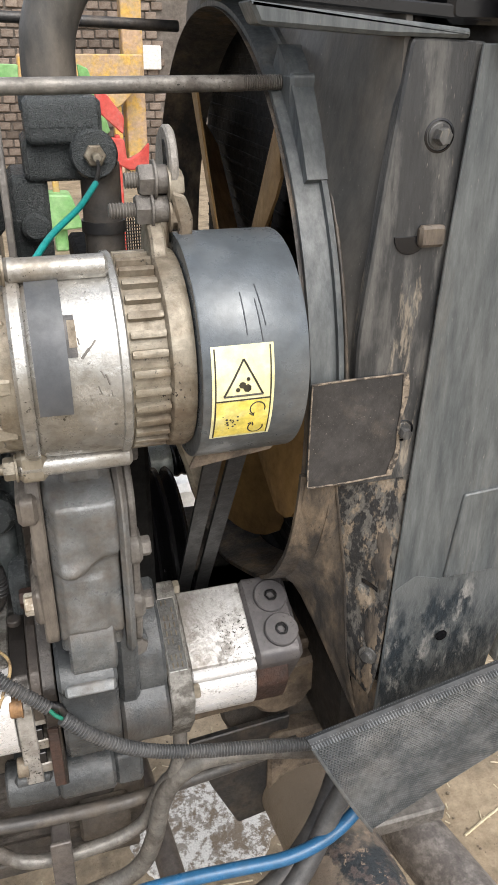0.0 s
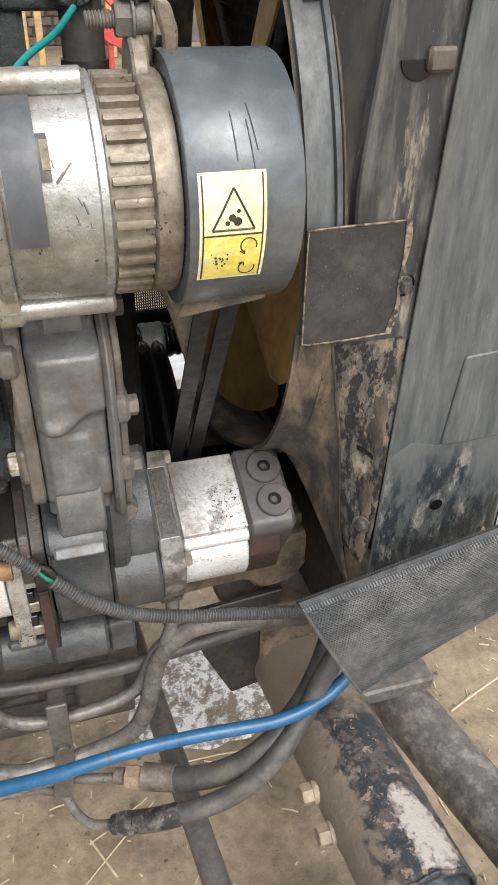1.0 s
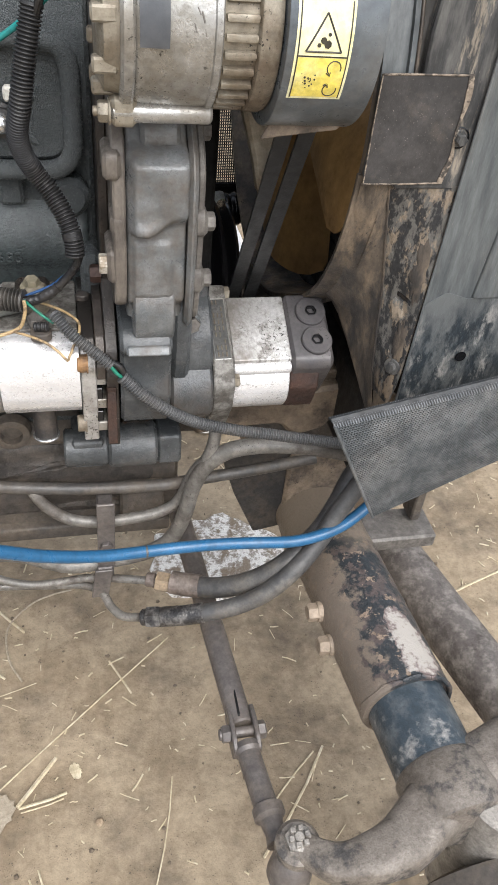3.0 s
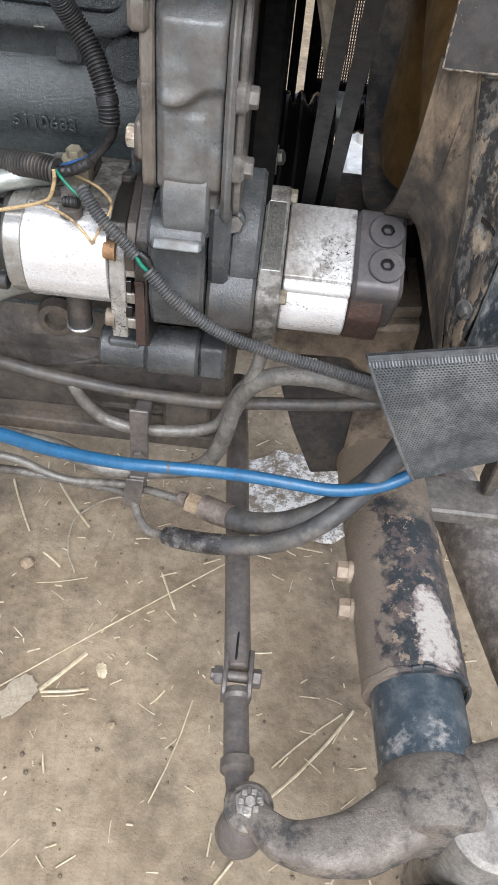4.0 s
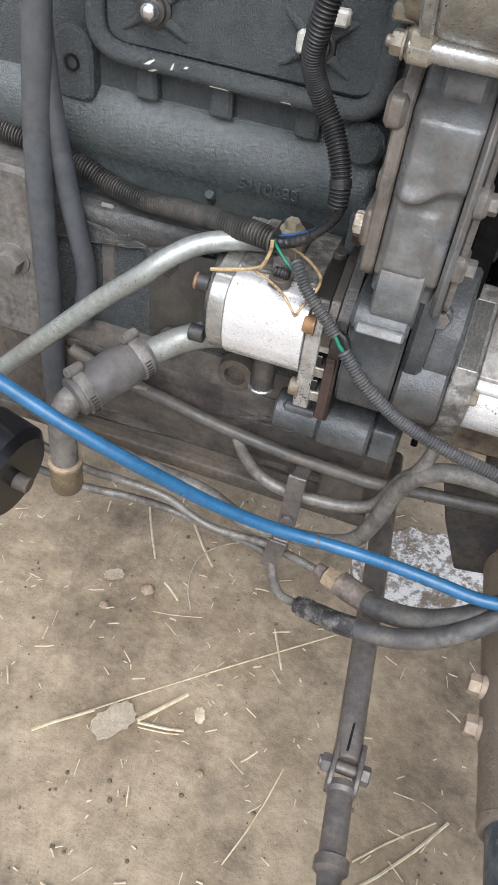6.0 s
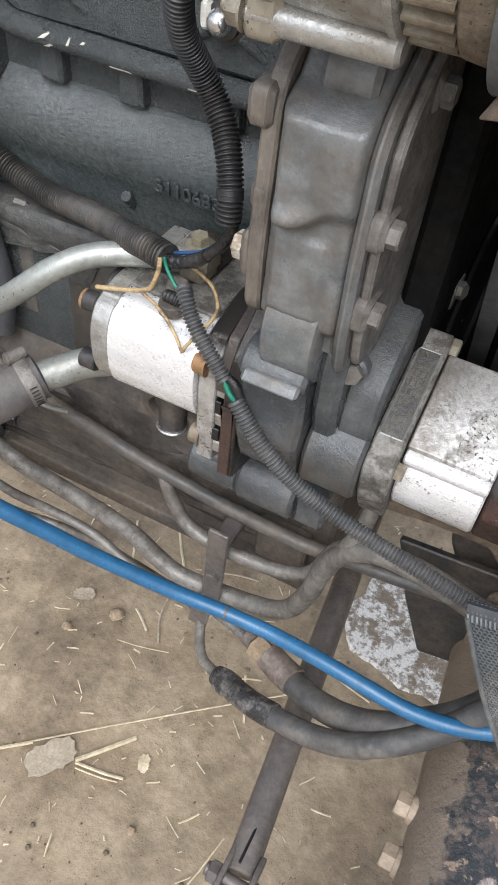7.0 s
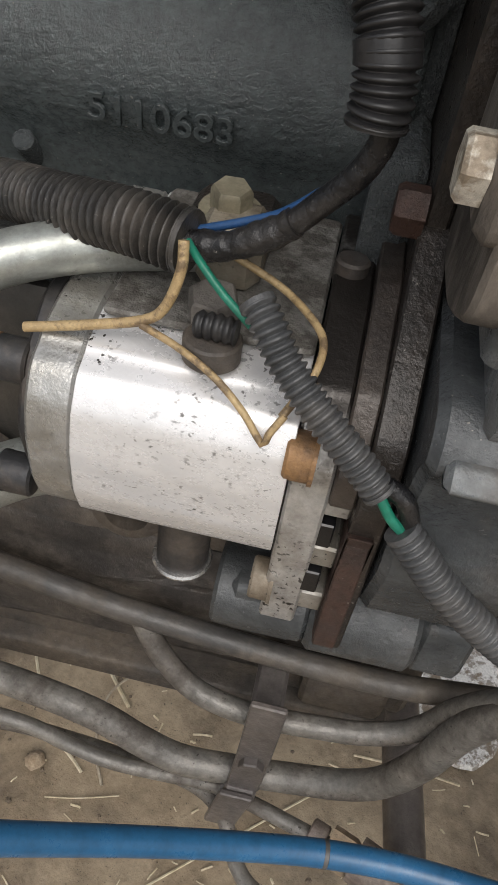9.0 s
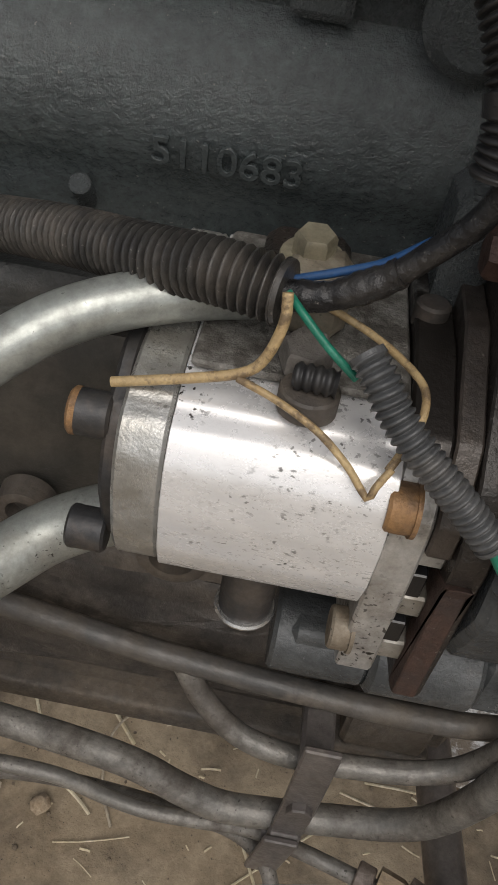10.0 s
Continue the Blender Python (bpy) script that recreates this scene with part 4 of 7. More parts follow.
for x in (0.0930, 0.1088):
    p, q = slant(-0.032, 0.0565), slant(0.036, 0.0565)
    g.cyl((x, *p), (x, *q), 0.0007, 6, 0)
for a in (-0.032, 0.036):
    p = slant(a, 0.0565)
    g.cyl((0.0930, *p), (0.1088, *p), 0.0007, 6, 0)
part("plate_field", Geo().prism([slant(-0.032, 0.0566), slant(0.036, 0.0566), slant(0.036, 0.0560), slant(-0.032, 0.0560)], "x", 0.0930, 0.1088, 0.0001), cast_rough, fl, "dark field of the type plate")
part("plate_border", g, alu, fl)
g = Geo()
for i in range(9):
    for x, w in ((0.0968, 0.0018), (0.1008, 0.0015), (0.1050, 0.0018)):
        if (i * 7 + int(x * 1e4)) % 5:
            p, q = slant(-0.030 + i * 0.0073, 0.0565), slant(-0.030 + i * 0.0073 + 0.005, 0.0565)
            g.cyl((x, *p), (x, *q), w * 0.4, 5, 0)
part("type_plate", g, alu_dirty, fl, "unreadable embossed type plate", kind="stuff")
g = Geo().prism(rounded([slant(-0.042, 0.0465), slant(0.034, 0.0465), slant(0.041, 0.039), slant(0.041, -0.02), slant(0.02, -0.05), slant(-0.042, -0.05)], 0.004, 3), "x", 0.1732, 0.2180, 0.004)
part("port_block", g, port_grey, fp, "warm grey painted port block")
g = Geo().prism(rounded([slant(0.036, 0.034), slant(0.052, 0.014), slant(0.056, -0.02), slant(0.02, -0.045), slant(0.0, 0.0)], 0.004), "x", 0.1736, 0.205, 0.0015)
part("lower_block", g, rust, fp, "rust-tinged lower corner")
for a, x in ((-0.0195, 0.2000), (0.0145, 0.2015)):
    o = (x, *slant(a, 0.0465))
    d = Vector((0, -0.469, 0.883))
    g = Geo().lathe(o, d, [(0, 0.0160), (0.003, 0.0160), (0.004, 0.0150), (0.004, 0.0062), (0.0005, 0.0058)], 36)
    g.lathe(o, d, [(0.0008, 0.006), (0.001, 0.006)], 6)
    plug = part("port_plug", g, port_grey, fp)
    g = Geo().lathe(o, d, [(0.0041, 0.0062), (0.0044, 0.0058), (0.0044, 0.0042), (0.001, 0.0040)], 6, caps=False)
    part("hex_socket", g, gloss_black, plug)
for a, b in ((-0.044, 0.050), (0.052, 0.042)):
    p = slant(a, b)
    part("bolt", Geo().bolt((0.1115, p[0] + 0.003, p[1] - 0.003), (1, 0, 0), 0.007, 0.006, 0.0, 14), alu_dirty, fp)

# ---- alternator ----
AY, AZ = 0.477, 1.027
alt = thing("alternator", (0.08, AY, 0.955), "dusty aluminium alternator with grey pulley cover and warning sticker", "alternator")
X = (1, 0, 0)


def turned(profile, seg=56, **kw):
    return Geo().lathe((0, AY, AZ), X, profile, seg, **kw)


part("drive_end", turned([(0.0885, 0.030), (0.0885, 0.0605), (0.09, 0.0625), (0.100, 0.0635), (0.1035, 0.062), (0.1035, 0.03)]), alu_dirty, alt)
part("stator", turned([(0.066, 0.030), (0.066, 0.0575), (0.0885, 0.0575), (0.0885, 0.03)]), alu_dirty, alt)
for i in range(34):
    a = radians(360 * i / 34 + 3)
    g = Geo()
    c, s = math.cos(a), math.sin(a)
    o = Vector((0, AY, AZ))
    r, t = Vector((0, c, s)), Vector((0, -s, c))
    ring = lambda x, k: [o + Vector((x, 0, 0)) + r * rr + t * tt * k for rr, tt in ((0.056, -0.0027), (0.0615, -0.0022), (0.0622, 0), (0.0615, 0.0022), (0.056, 0.0027))]
    g.rings([ring(0.0675, 0.8), ring(0.0685, 1), ring(0.087, 1), ring(0.088, 0.8)])
    part("stator_tooth", g, alu_dirty, alt)
part("seam_ring", turned([(0.060, 0.03), (0.060, 0.0618), (0.061, 0.0632), (0.0648, 0.0632), (0.066, 0.0615), (0.066, 0.03)]), alu, alt)
part("rear_housing", turned([(0.011, 0.03), (0.011, 0.0585), (0.014, 0.0605), (0.030, 0.0612), (0.060, 0.0618), (0.060, 0.03)]), alu, alt)
part("end_ring", turned([(0.002, 0.028), (0.002, 0.0600), (0.004, 0.0622), (0.0095, 0.0622), (0.011, 0.061), (0.011, 0.03)]), alu, alt)
for x0, a0, x1, a1, w in ((0.0395, 19, 0.0440, 24, 0.0011), (0.0435, 23, 0.0480, 28, 0.0009), (0.0490, 12, 0.0510, 8, 0.0008), (0.0515, 10, 0.0535, 4, 0.0010), (0.0470, 4, 0.0485, -1, 0.0006), (0.0385, 30, 0.0390, 26, 0.0006), (0.0540, 1, 0.0545, -3, 0.0007)):
    pts = [(x0 + (x1 - x0) * t, AY - 0.0613 * math.cos(radians(a0 + (a1 - a0) * t)), AZ + 0.0613 * math.sin(radians(a0 + (a1 - a0) * t))) for t in (0, 0.3, 0.7, 1)]
    part("scuff", Geo().tube(pts, w * 0.7, 6, 0.002), cast_flange, alt, "grey scuff on the housing")
g = Geo().lathe((0, AY, AZ), X, [(0.0135, 0.0600), (0.0135, 0.0626), (0.0320, 0.0632), (0.0320, 0.0600)], 30, start=-70.0, sweep=80)
part("band", g, band_grey, alt, "dark grey plastic band round the housing")
g = Geo().lathe((0, AY, AZ), X, [(0.0320, 0.0600), (0.0320, 0.0628), (0.0375, 0.0628), (0.0375, 0.0600)], 8, start=-42, sweep=22)
part("vent_slot", g, bolt_dark, alt)
g = Geo().lathe((0, AY, AZ), X, [(0.0335, 0.0612), (0.0335, 0.0632), (0.0378, 0.0632), (0.0378, 0.0612)], 6, start=-39, sweep=14)
part("tab", g, alu_dirty, alt)
part("end_cover", turned([(-0.012, 0.012), (-0.012, 0.045), (-0.008, 0.053), (0.002, 0.055)]), alu_dirty, alt)
for i in range(9):
    a = radians(60 + i * 38)
    p = Vector((-0.012, AY + 0.049 * math.cos(a), AZ + 0.049 * math.sin(a)))
    part("fin", Geo().box(p - Vector((0.004, 0.006, 0.005)), p + Vector((0.013, 0.006, 0.005)), 0.0015), alu_dirty, alt)
for y, z, x0, x1 in ((0.455, 1.0885, 0.004, 0.061), (0.452, 0.9665, -0.004, 0.067)):
    g = Geo().cyl((x0, y, z), (x1, y, z), 0.0072, 18, 0.002)
    bar = part("through_bolt_boss", g, alu, alt)
    part("bolt", Geo().bolt((x0, y, z), (-1, 0, 0), 0.0075, 0.007, 0.009).cyl((x0 - 0.012, y, z), (x0, y, z), 0.0035, 10), alu_dirty, bar)
g = Geo().box((-0.004, 0.445, 0.957), (0.014, 0.472, 0.978), 0.003, 0.005)
part("ear", g, alu_dirty, alt)
CR = 0.0722
g = turned([(0.1045, CR - 0.002), (0.1045, CR - 0.0005), (0.1055, CR), (0.168, CR - 0.0005), (0.169, CR - 0.001), (0.169, CR - 0.0025), (0.106, CR - 0.0025), (0.1055, 0.03)], 72)
capob = part("pulley_cover", g, cap_grey, alt, "smooth grey painted pulley cover")
g = turned([(0.112, 0.02), (0.112, 0.062), (0.118, 0.062), (0.122, 0.052), (0.126, 0.062), (0.132, 0.062), (0.136, 0.052), (0.14, 0.062), (0.155, 0.062), (0.155, 0.02)], 48)
part("pulley", g, bolt_dark, alt)
def on_cover(x, a, r):
    return Vector((x, AY - r * math.cos(radians(a)), AZ + r * math.sin(radians(a))))


g = Geo().prism(rounded([(0.1085, 0.962), (0.168, 0.968), (0.160, 0.9585), (0.118, 0.953), (0.103, 0.9505)], 0.002), "y", 0.448, 0.4505, 0.0006)
part("cover_lip", g, beam_dust, capob)
for zz, x0, x1 in ((1.062, 0.131, 0.132), (1.058, 0.139, 0.141), (1.066, 0.1405, 0.1435)):
    a = math.degrees(math.asin((zz - AZ) / CR))
    part("scratch", Geo().tube([on_cover(x0, a + 14, CR - 0.0002), on_cover((x0 + x1) / 2, a + 4, CR - 0.0001), on_cover(x1, a - 6, CR - 0.0002)], 0.0004, 5, 0.004), band_grey, capob)
g = Geo().prism(rounded([(0.462, 1.078), (0.470, 1.100), (0.486, 1.108), (0.505, 1.100), (0.512, 1.078)], 0.008, 4), "x", 0.0890, 0.0985, 0.0015)
part("upper_ear", g, alu_dirty, alt)


def sticker(x0, x1, a0, a1, r, n=14):
    """A thin patch on the pulley cover between two x and two angles above the horizontal, camera side."""
    g = Geo()
    rows = []
    for rr in (r, r - 0.0012):
        rows.append([[(x, AY - rr * math.cos(radians(a0 + (a1 - a0) * i / n)), AZ + rr * math.sin(radians(a0 + (a1 - a0) * i / n))) for x in (x0, x1)] for i in range(n + 1)])
    rings = [[rows[0][i][0], rows[0][i][1], rows[1][i][1], rows[1][i][0]] for i in range(n + 1)]
    return g.rings(rings)


A0, A1 = -31, 19
label = part("warning_sticker", sticker(0.1095, 0.1468, A0, A1, CR + 0.0003), label_pale, capob, "pale yellow warning sticker with black triangle")
part("lower_field", sticker(0.1120, 0.1443, A0 + 1.5, A0 + 23, CR + 0.0006), label_yellow, label, "deeper yellow lower field")
g = Geo()
for x in (0.1115, 0.1447):
    g.add(*(lambda s: (s.v, s.f))(sticker(x - 0.0004, x + 0.0004, A0 + 1, A1 - 1, CR + 0.0007)))
g.add(*(lambda s: (s.v, s.f))(sticker(0.1115, 0.1447, A0 + 23.4, A0 + 24.0, CR + 0.0007, 2)))
corners = [(0.1165, -5.0), (0.1400, -5.0), (0.1285, 12.5)]
for (xa, aa), (xb, ab) in zip(corners, corners[1:] + corners[:1]):
    g.tube([on_cover(xa + (xb - xa) * t, aa + (ab - aa) * t, CR + 0.0004) for t in (0, 0.33, 0.66, 1)], 0.0006, 6, 0.003)
for x, a, w in ((0.1275, 0.2, 0.0022), (0.1305, -1.5, 0.0026), (0.1248, -2.0, 0.0014), (0.131, 3.0, 0.0012)):
    g.lathe(on_cover(x, a, CR + 0.0002), on_cover(x, a, 1.0) - on_cover(x, a, 0.0), [(0, w), (0.0006, w * 0.9)], 7)
for i in range(16):
    x, t, w = 0.1215 + 0.0042 * math.sin(i * 2.4) * (0.3 + i / 16), -20 + 3.4 * math.cos(i * 1.7) * (0.3 + i / 16), 0.0004 + 0.0007 * ((i * 7) % 5) / 5
    g.lathe(on_cover(x, t, CR + 0.0003), on_cover(x, t, 1.0) - on_cover(x, t, 0.0), [(0, w), (0.0005, w * 0.8)], 6)
for ca, turn in ((-12.8, 1), (-24.8, -1)):
    arcp = [on_cover(0.1372 + 0.0046 * math.cos(radians(t)), ca + turn * 3.7 * math.sin(radians(t)), CR + 0.0005) for t in range(-20, 236, 15)]
    g.tube(arcp, 0.00045, 6, 0.002)
    tip = Vector(arcp[-1])
    g.tube([tip + Vector((-0.0022, 0, 0.0006 * turn)), tip + Vector((0.0004, 0, -0.0012 * turn)), tip + Vector((0.0008, 0, 0.0018 * turn))], 0.0005, 6, smooth=False)
part("print", g, ink, label, "printed black triangle and rotation arcs")

# slotted tension bracket with its bolts, above the alternator
ten = thing("tension_bracket", (0.1, 0.5, 1.09), "worn steel alternator tension bracket with bolts", "bracket")
g = Geo().prism(rounded([(0.500, 1.086), (0.482, 1.088), (0.480, 1.106), (0.490, 1.120), (0.506, 1.116), (0.512, 1.088)], 0.007, 4), "x", 0.0965, 0.1025, 0.0015)
part("ear", g, alu_dirty, ten)
g = Geo().prism(rounded([(0.478, 1.118), (0.475, 1.142), (0.484, 1.156), (0.500, 1.160), (0.520, 1.150), (0.530, 1.115), (0.515, 1.105), (0.495, 1.112)], 0.008, 4), "x", 0.1035, 0.1090, 0.0012)
arm_ = part("slotted_arm", g, forged, ten)
g = Geo().prism(rounded([(0.483, 1.136), (0.488, 1.150), (0.497, 1.152), (0.494, 1.134)], 0.004, 3), "x", 0.1030, 0.1037, 0.0001)
part("slot", g, gloss_black, arm_)
g = Geo().prism(rounded([(0.1030, 1.124), (0.1120, 1.122), (0.1165, 1.108), (0.1140, 1.082), (0.1070, 1.082), (0.1075, 1.104)], 0.003), "y", 0.474, 0.481, 0.0015)
part("tab", g, alu_dirty, ten)
for z, x0, n in ((1.1295, 0.0960, 0.006), (1.1125, 0.0935, 0.014)):
    g = Geo().bolt((x0, 0.486, z), (-1, 0, 0), 0.0098, 0.0085, 0.0115, 10)
    nut = part("nut", g, cast_flange, ten)
    part("bolt", Geo().tube([(x0 - 0.006, 0.486, z), (x0 - 0.012 - n, 0.486, z)], 0.0048, 12, pitch=0.0018, depth=0.18), cast_flange, nut)
    part("spacer", Geo().cyl((x0, 0.486, z), (0.1035, 0.486, z), 0.0085, 20), cast_flange, ten)
    part("lock_nut", Geo().bolt((0.1025, 0.484, z - 0.003), (1, 0, 0), 0.0092, 0.008, 0.011, 22), alu_dirty, ten)

# lower alternator bracket, hanging beside the belts
br = thing("alternator_bracket", (0.12, 0.53, 0.88), "dusty cast bracket hanging under the alternator", "bracket")
g = Geo().prism(rounded([(0.100, 0.962), (0.140, 0.962), (0.133, 0.905), (0.128, 0.880), (0.123, 0.880), (0.116, 0.91)], 0.004), "y", 0.515, 0.535, 0.003)
part("arm", g, alu_dirty, br)

# ---- belts, pulley and fan ----
FY, FZ, FX = 0.768, 0.945, 0.2
pul = thing("fan_pulley", (0.12, 0.745, 0.565), "black grooved crankshaft fan pulley", "pulley")
g = Geo().lathe((0.0925, 0.745, 0.668), X, [(0, 0.02), (0, 0.098), (0.002, 0.102), (0.004, 0.104), (0.007, 0.103), (0.012, 0.090), (0.017, 0.103), (0.019, 0.105), (0.022, 0.104), (0.028, 0.090), (0.034, 0.104), (0.036, 0.105), (0.040, 0.104), (0.046, 0.090), (0.051, 0.103), (0.053, 0.104), (0.056, 0.101), (0.057, 0.02)], 96)
part("sheave", g, gloss_black, pul)
g = Geo().lathe((0.085, FY, FZ), X, [(0, 0.02), (0, 0.055), (0.02, 0.058), (0.03, 0.05), (0.05, 0.058), (0.075, 0.05), (0.1, 0.035), (0.1, 0.01)], 48)
part("hub", g, gloss_black, pul)
for x in (0.1285, 0.1465):
    b = thing("drive_belt", (x, 0.61, 0.75), "dusty black rubber fan belt on the pulleys", "belt", "fan belts")
    g = Geo()
    p, q = Vector((x, 0.452, 0.985)), Vector((x, 0.604, 0.735))
    sect = [(-0.0065, 0.0), (0.0065, 0.0), (0.0045, 0.008), (-0.0045, 0.008)]
    pts = [p, q] + [Vector((x, 0.745 - 0.106 * math.cos(radians(a)), 0.668 - 0.106 * math.sin(radians(a)))) for a in (0, 20, 45, 70, 95, 120)]
    rings = []
    for i, c in enumerate(pts):
        w = (pts[min(i + 1, len(pts) - 1)] - pts[max(i - 1, 0)]).normalized()
        nrm = Vector((0, -w.z, w.y))
        rings.append([c + Vector((u, 0, 0)) + nrm * v for u, v in sect])
    g.rings(rings)
    part("run", g, belt_mat, b)
    p2 = Vector((0, 0.047, 0.012))
    part("return_run", Geo().rings([[c + p2 + Vector((u, 0, 0)) + Vector((0, 0.0, 0)) + Vector((0, v, 0)) for u, v in sect] for c in (Vector((x, 0.50, 1.05)), Vector((x, 0.80, 0.97)))]), belt_mat, b)

fan = thing("radiator_fan", (FX, FY, FZ), "tan plastic radiator fan with broad blades", "fan")
part("hub", Geo().lathe((0.185, FY, FZ), X, [(0, 0.02), (0, 0.06), (0.03, 0.062), (0.034, 0.05), (0.034, 0.01)], 40), fan_tan, fan)
for i in range(5):
    a0 = radians(195 + i * 72)
    rings = []
    for k in range(9):
        r = 0.058 + (0.256 - 0.058) * k / 8
        wide = (0.100 + 0.060 * k / 8) * (1.0 if k < 8 else 0.90)
        tw = radians(44 - 14 * k / 8)
        row = []
        for side in (1, -1):
            for j in range(9):
                u = (j / 8 - 0.5) * side
                bow = 0.012 * (1 - (2 * u) ** 2)
                aa = a0 + (wide * u * math.cos(tw)) / r
                x = 0.234 - wide * u * math.sin(tw) * 0.62 - bow + side * 0.0012
                rr = r - (0.012 * (2 * abs(u)) ** 4 if k == 8 else 0)
                row.append((x, FY + rr * math.cos(aa), FZ + rr * math.sin(aa)))
        rings.append(row)
    part("blade", Geo().rings(rings), fan_tan, fan)

# ---- shroud ----
shr = thing("fan_shroud", (0.25, 0.5, 0.66), "dusty black fan shroud with a round throat", "fan shroud")
R = 0.291


def throat(a):
    """Radius of the throat at an angle in degrees; it is flattened low on the near side."""
    return R - 0.002 - 0.021 * math.exp(-(((a % 360 - 242) / 22) ** 2))


def throat_band(profile, a0, a1, n):
    """A band along the throat from (x, offset from its radius)."""
    rings = []
    for i in range(n + 1):
        a = a0 + (a1 - a0) * i / n
        c, s_ = math.cos(radians(a)), math.sin(radians(a))
        rings.append([(x, FY + (throat(a) + o) * c, FZ + (throat(a) + o) * s_) for x, o in profile])
    return Geo().rings(rings, close=True, caps=a1 - a0 < 359)


EDGE = [(0.196, -0.004), (0.196, 0.0), (0.2045, 0.001), (0.219, 0.002), (0.2195, 0.006), (0.2235, 0.006), (0.2235, -0.004)]
part("throat_ring", throat_band([(max(0.2005, x), o) for x, o in EDGE], -30, 186.5, 90), plastic_grey, shr)
part("lower_throat_ring", throat_band(EDGE, 186.5, 330, 64), shroud_dusty, shr)
part("throat_sleeve", throat_band([(0.1975, -0.0045), (0.250, -0.010), (0.250, -0.007), (0.1975, -0.0042)], 0, 360, 120), shroud_dusty, shr)
g = Geo()
N = 96
ring_a, ring_b = [], []
for i in range(N):
    a = 2 * math.pi * i / N
    c, s = math.cos(a), math.sin(a)
    rr_ = throat(math.degrees(a)) + 0.002
    ring_a.append((FY + rr_ * c, FZ + rr_ * s))
    k = 1.0 / max(abs(c) / 0.294, abs(s) / 0.312)
    ring_b.append((FY + max(k, R + 0.004) * c, FZ + max(k, R + 0.004) * s))
g.rings([[(0.222, *p) for p in ring_a], [(0.245, *p) for p in ring_b], [(0.249, *p) for p in ring_b], [(0.226, *p) for p in ring_a]], caps=False)
g.f = [f for f in g.f if sum(g.v[i][1] for i in f) / len(f) > 0.66 or sum(g.v[i][2] for i in f) / len(f) > 0.905]
part("back_plate", g, plastic_black, shr)
def tab_point(u, v, lift=0.0):
    """The fixing tab: it bends back to the throat at its left end."""
    x = 0.1958 + (0.2680 - 0.1958) * u
    top, foot = 0.9930 + 0.0020 * u, 0.9108 + 0.0010 * u
    y = 0.4668 + 0.0008 * math.sin(5 * u + 3 * v)
    return Vector((x - 0.005 * ramp(0.7, 1.0, v) * ramp(0.8, 1.0, u) + 0.002 * math.sin(9 * v) * ramp(0.9, 1, u), y - lift, foot + (top - foot) * (1 - v)))


def patch(f, u0, u1, v0, v1, nu, nv, lift=0.0, thick=0.0025):
    """A sheet with thickness over a stretch of a surface f(u, v, lift)."""
    rings = []
    for j in range(nv + 1):
        v = v0 + (v1 - v0) * j / nv
        front = [f(u0 + (u1 - u0) * i / nu, v, lift) for i in range(nu + 1)]
        back = [f(u0 + (u1 - u0) * i / nu, v, lift - thick) for i in range(nu, -1, -1)]
        rings.append(front + back)
    return Geo().rings(rings)


tabp = part("side_tab", patch(tab_point, 0, 1, 0, 1, 18, 14), tab_black, shr, "flat black fixing tab")
for v in (0.0, 1.0):
    part("edge_line", Geo().tube([tab_point(u / 8, v, 0.0001) for u in range(9)], 0.0008, 6, 0.01), frame_mud, tabp, "pale scraped edge")
part("edge_line", Geo().tube([tab_point(0.0, v / 6, 0.0) for v in range(7)], 0.0006, 6, 0.01), frame_mud, tabp, "pale scraped edge")
part("scraped_edge", patch(lambda u, v, lift=0.0: tab_point(u - 0.035 * math.sin(7 * v + 1) * (1 - u) * 8 - 0.04 * ramp(0.6, 1.0, v) * (1 - u) * 9, v, lift), 0.955, 1.0, 0.0, 1.0, 4, 24, 0.0008, 0.0006), frame_mud, tabp, "pale tan scrape along the tab's edge")
# Unseen plate, added to keep sky light out of the fan throat.
part("top_cover", Geo().box((0.165, 0.50, 1.262), (0.36, 1.07, 1.268), 0.002), plastic_black, shr)
# flared skirt below the tab, folded at a crease to the side strip
RIM = [(0.1992, 0.4790, 0.906), (0.1994, 0.4870, 0.878), (0.1996, 0.5020, 0.846), (0.2000, 0.5270, 0.806), (0.2040, 0.5620, 0.765), (0.2200, 0.5580, 0.753), (0.2270, 0.5480, 0.742), (0.2360, 0.5320, 0.718), (0.2500, 0.5140, 0.678), (0.2670, 0.4960, 0.630)]
CREASE = [(0.2215, 0.4745, 0.909), (0.2270, 0.4810, 0.885), (0.2350, 0.4880, 0.850), (0.2425, 0.4925, 0.815), (0.2470, 0.4945, 0.782), (0.2500, 0.4950, 0.749), (0.2520, 0.4955, 0.727), (0.2545, 0.4960, 0.705), (0.2600, 0.4945, 0.675), (0.2690, 0.4900, 0.630)]
SEAM = [(0.2800, 0.4680, 0.909), (0.2785, 0.4675, 0.885), (0.2765, 0.4670, 0.850), (0.2745, 0.4665, 0.815), (0.2732, 0.4660, 0.782), (0.2718, 0.4655, 0.749), (0.2705, 0.4650, 0.727), (0.2680, 0.4650, 0.705), (0.2655, 0.4655, 0.690), (0.2640, 0.4665, 0.684)]


def along(curve, t):
    """A point at t from 0 to 1 on a line of points."""
    k = min(len(curve) - 2, int(t * (len(curve) - 1)))
    return Vector(curve[k]).lerp(Vector(curve[k + 1]), t * (len(curve) - 1) - k)


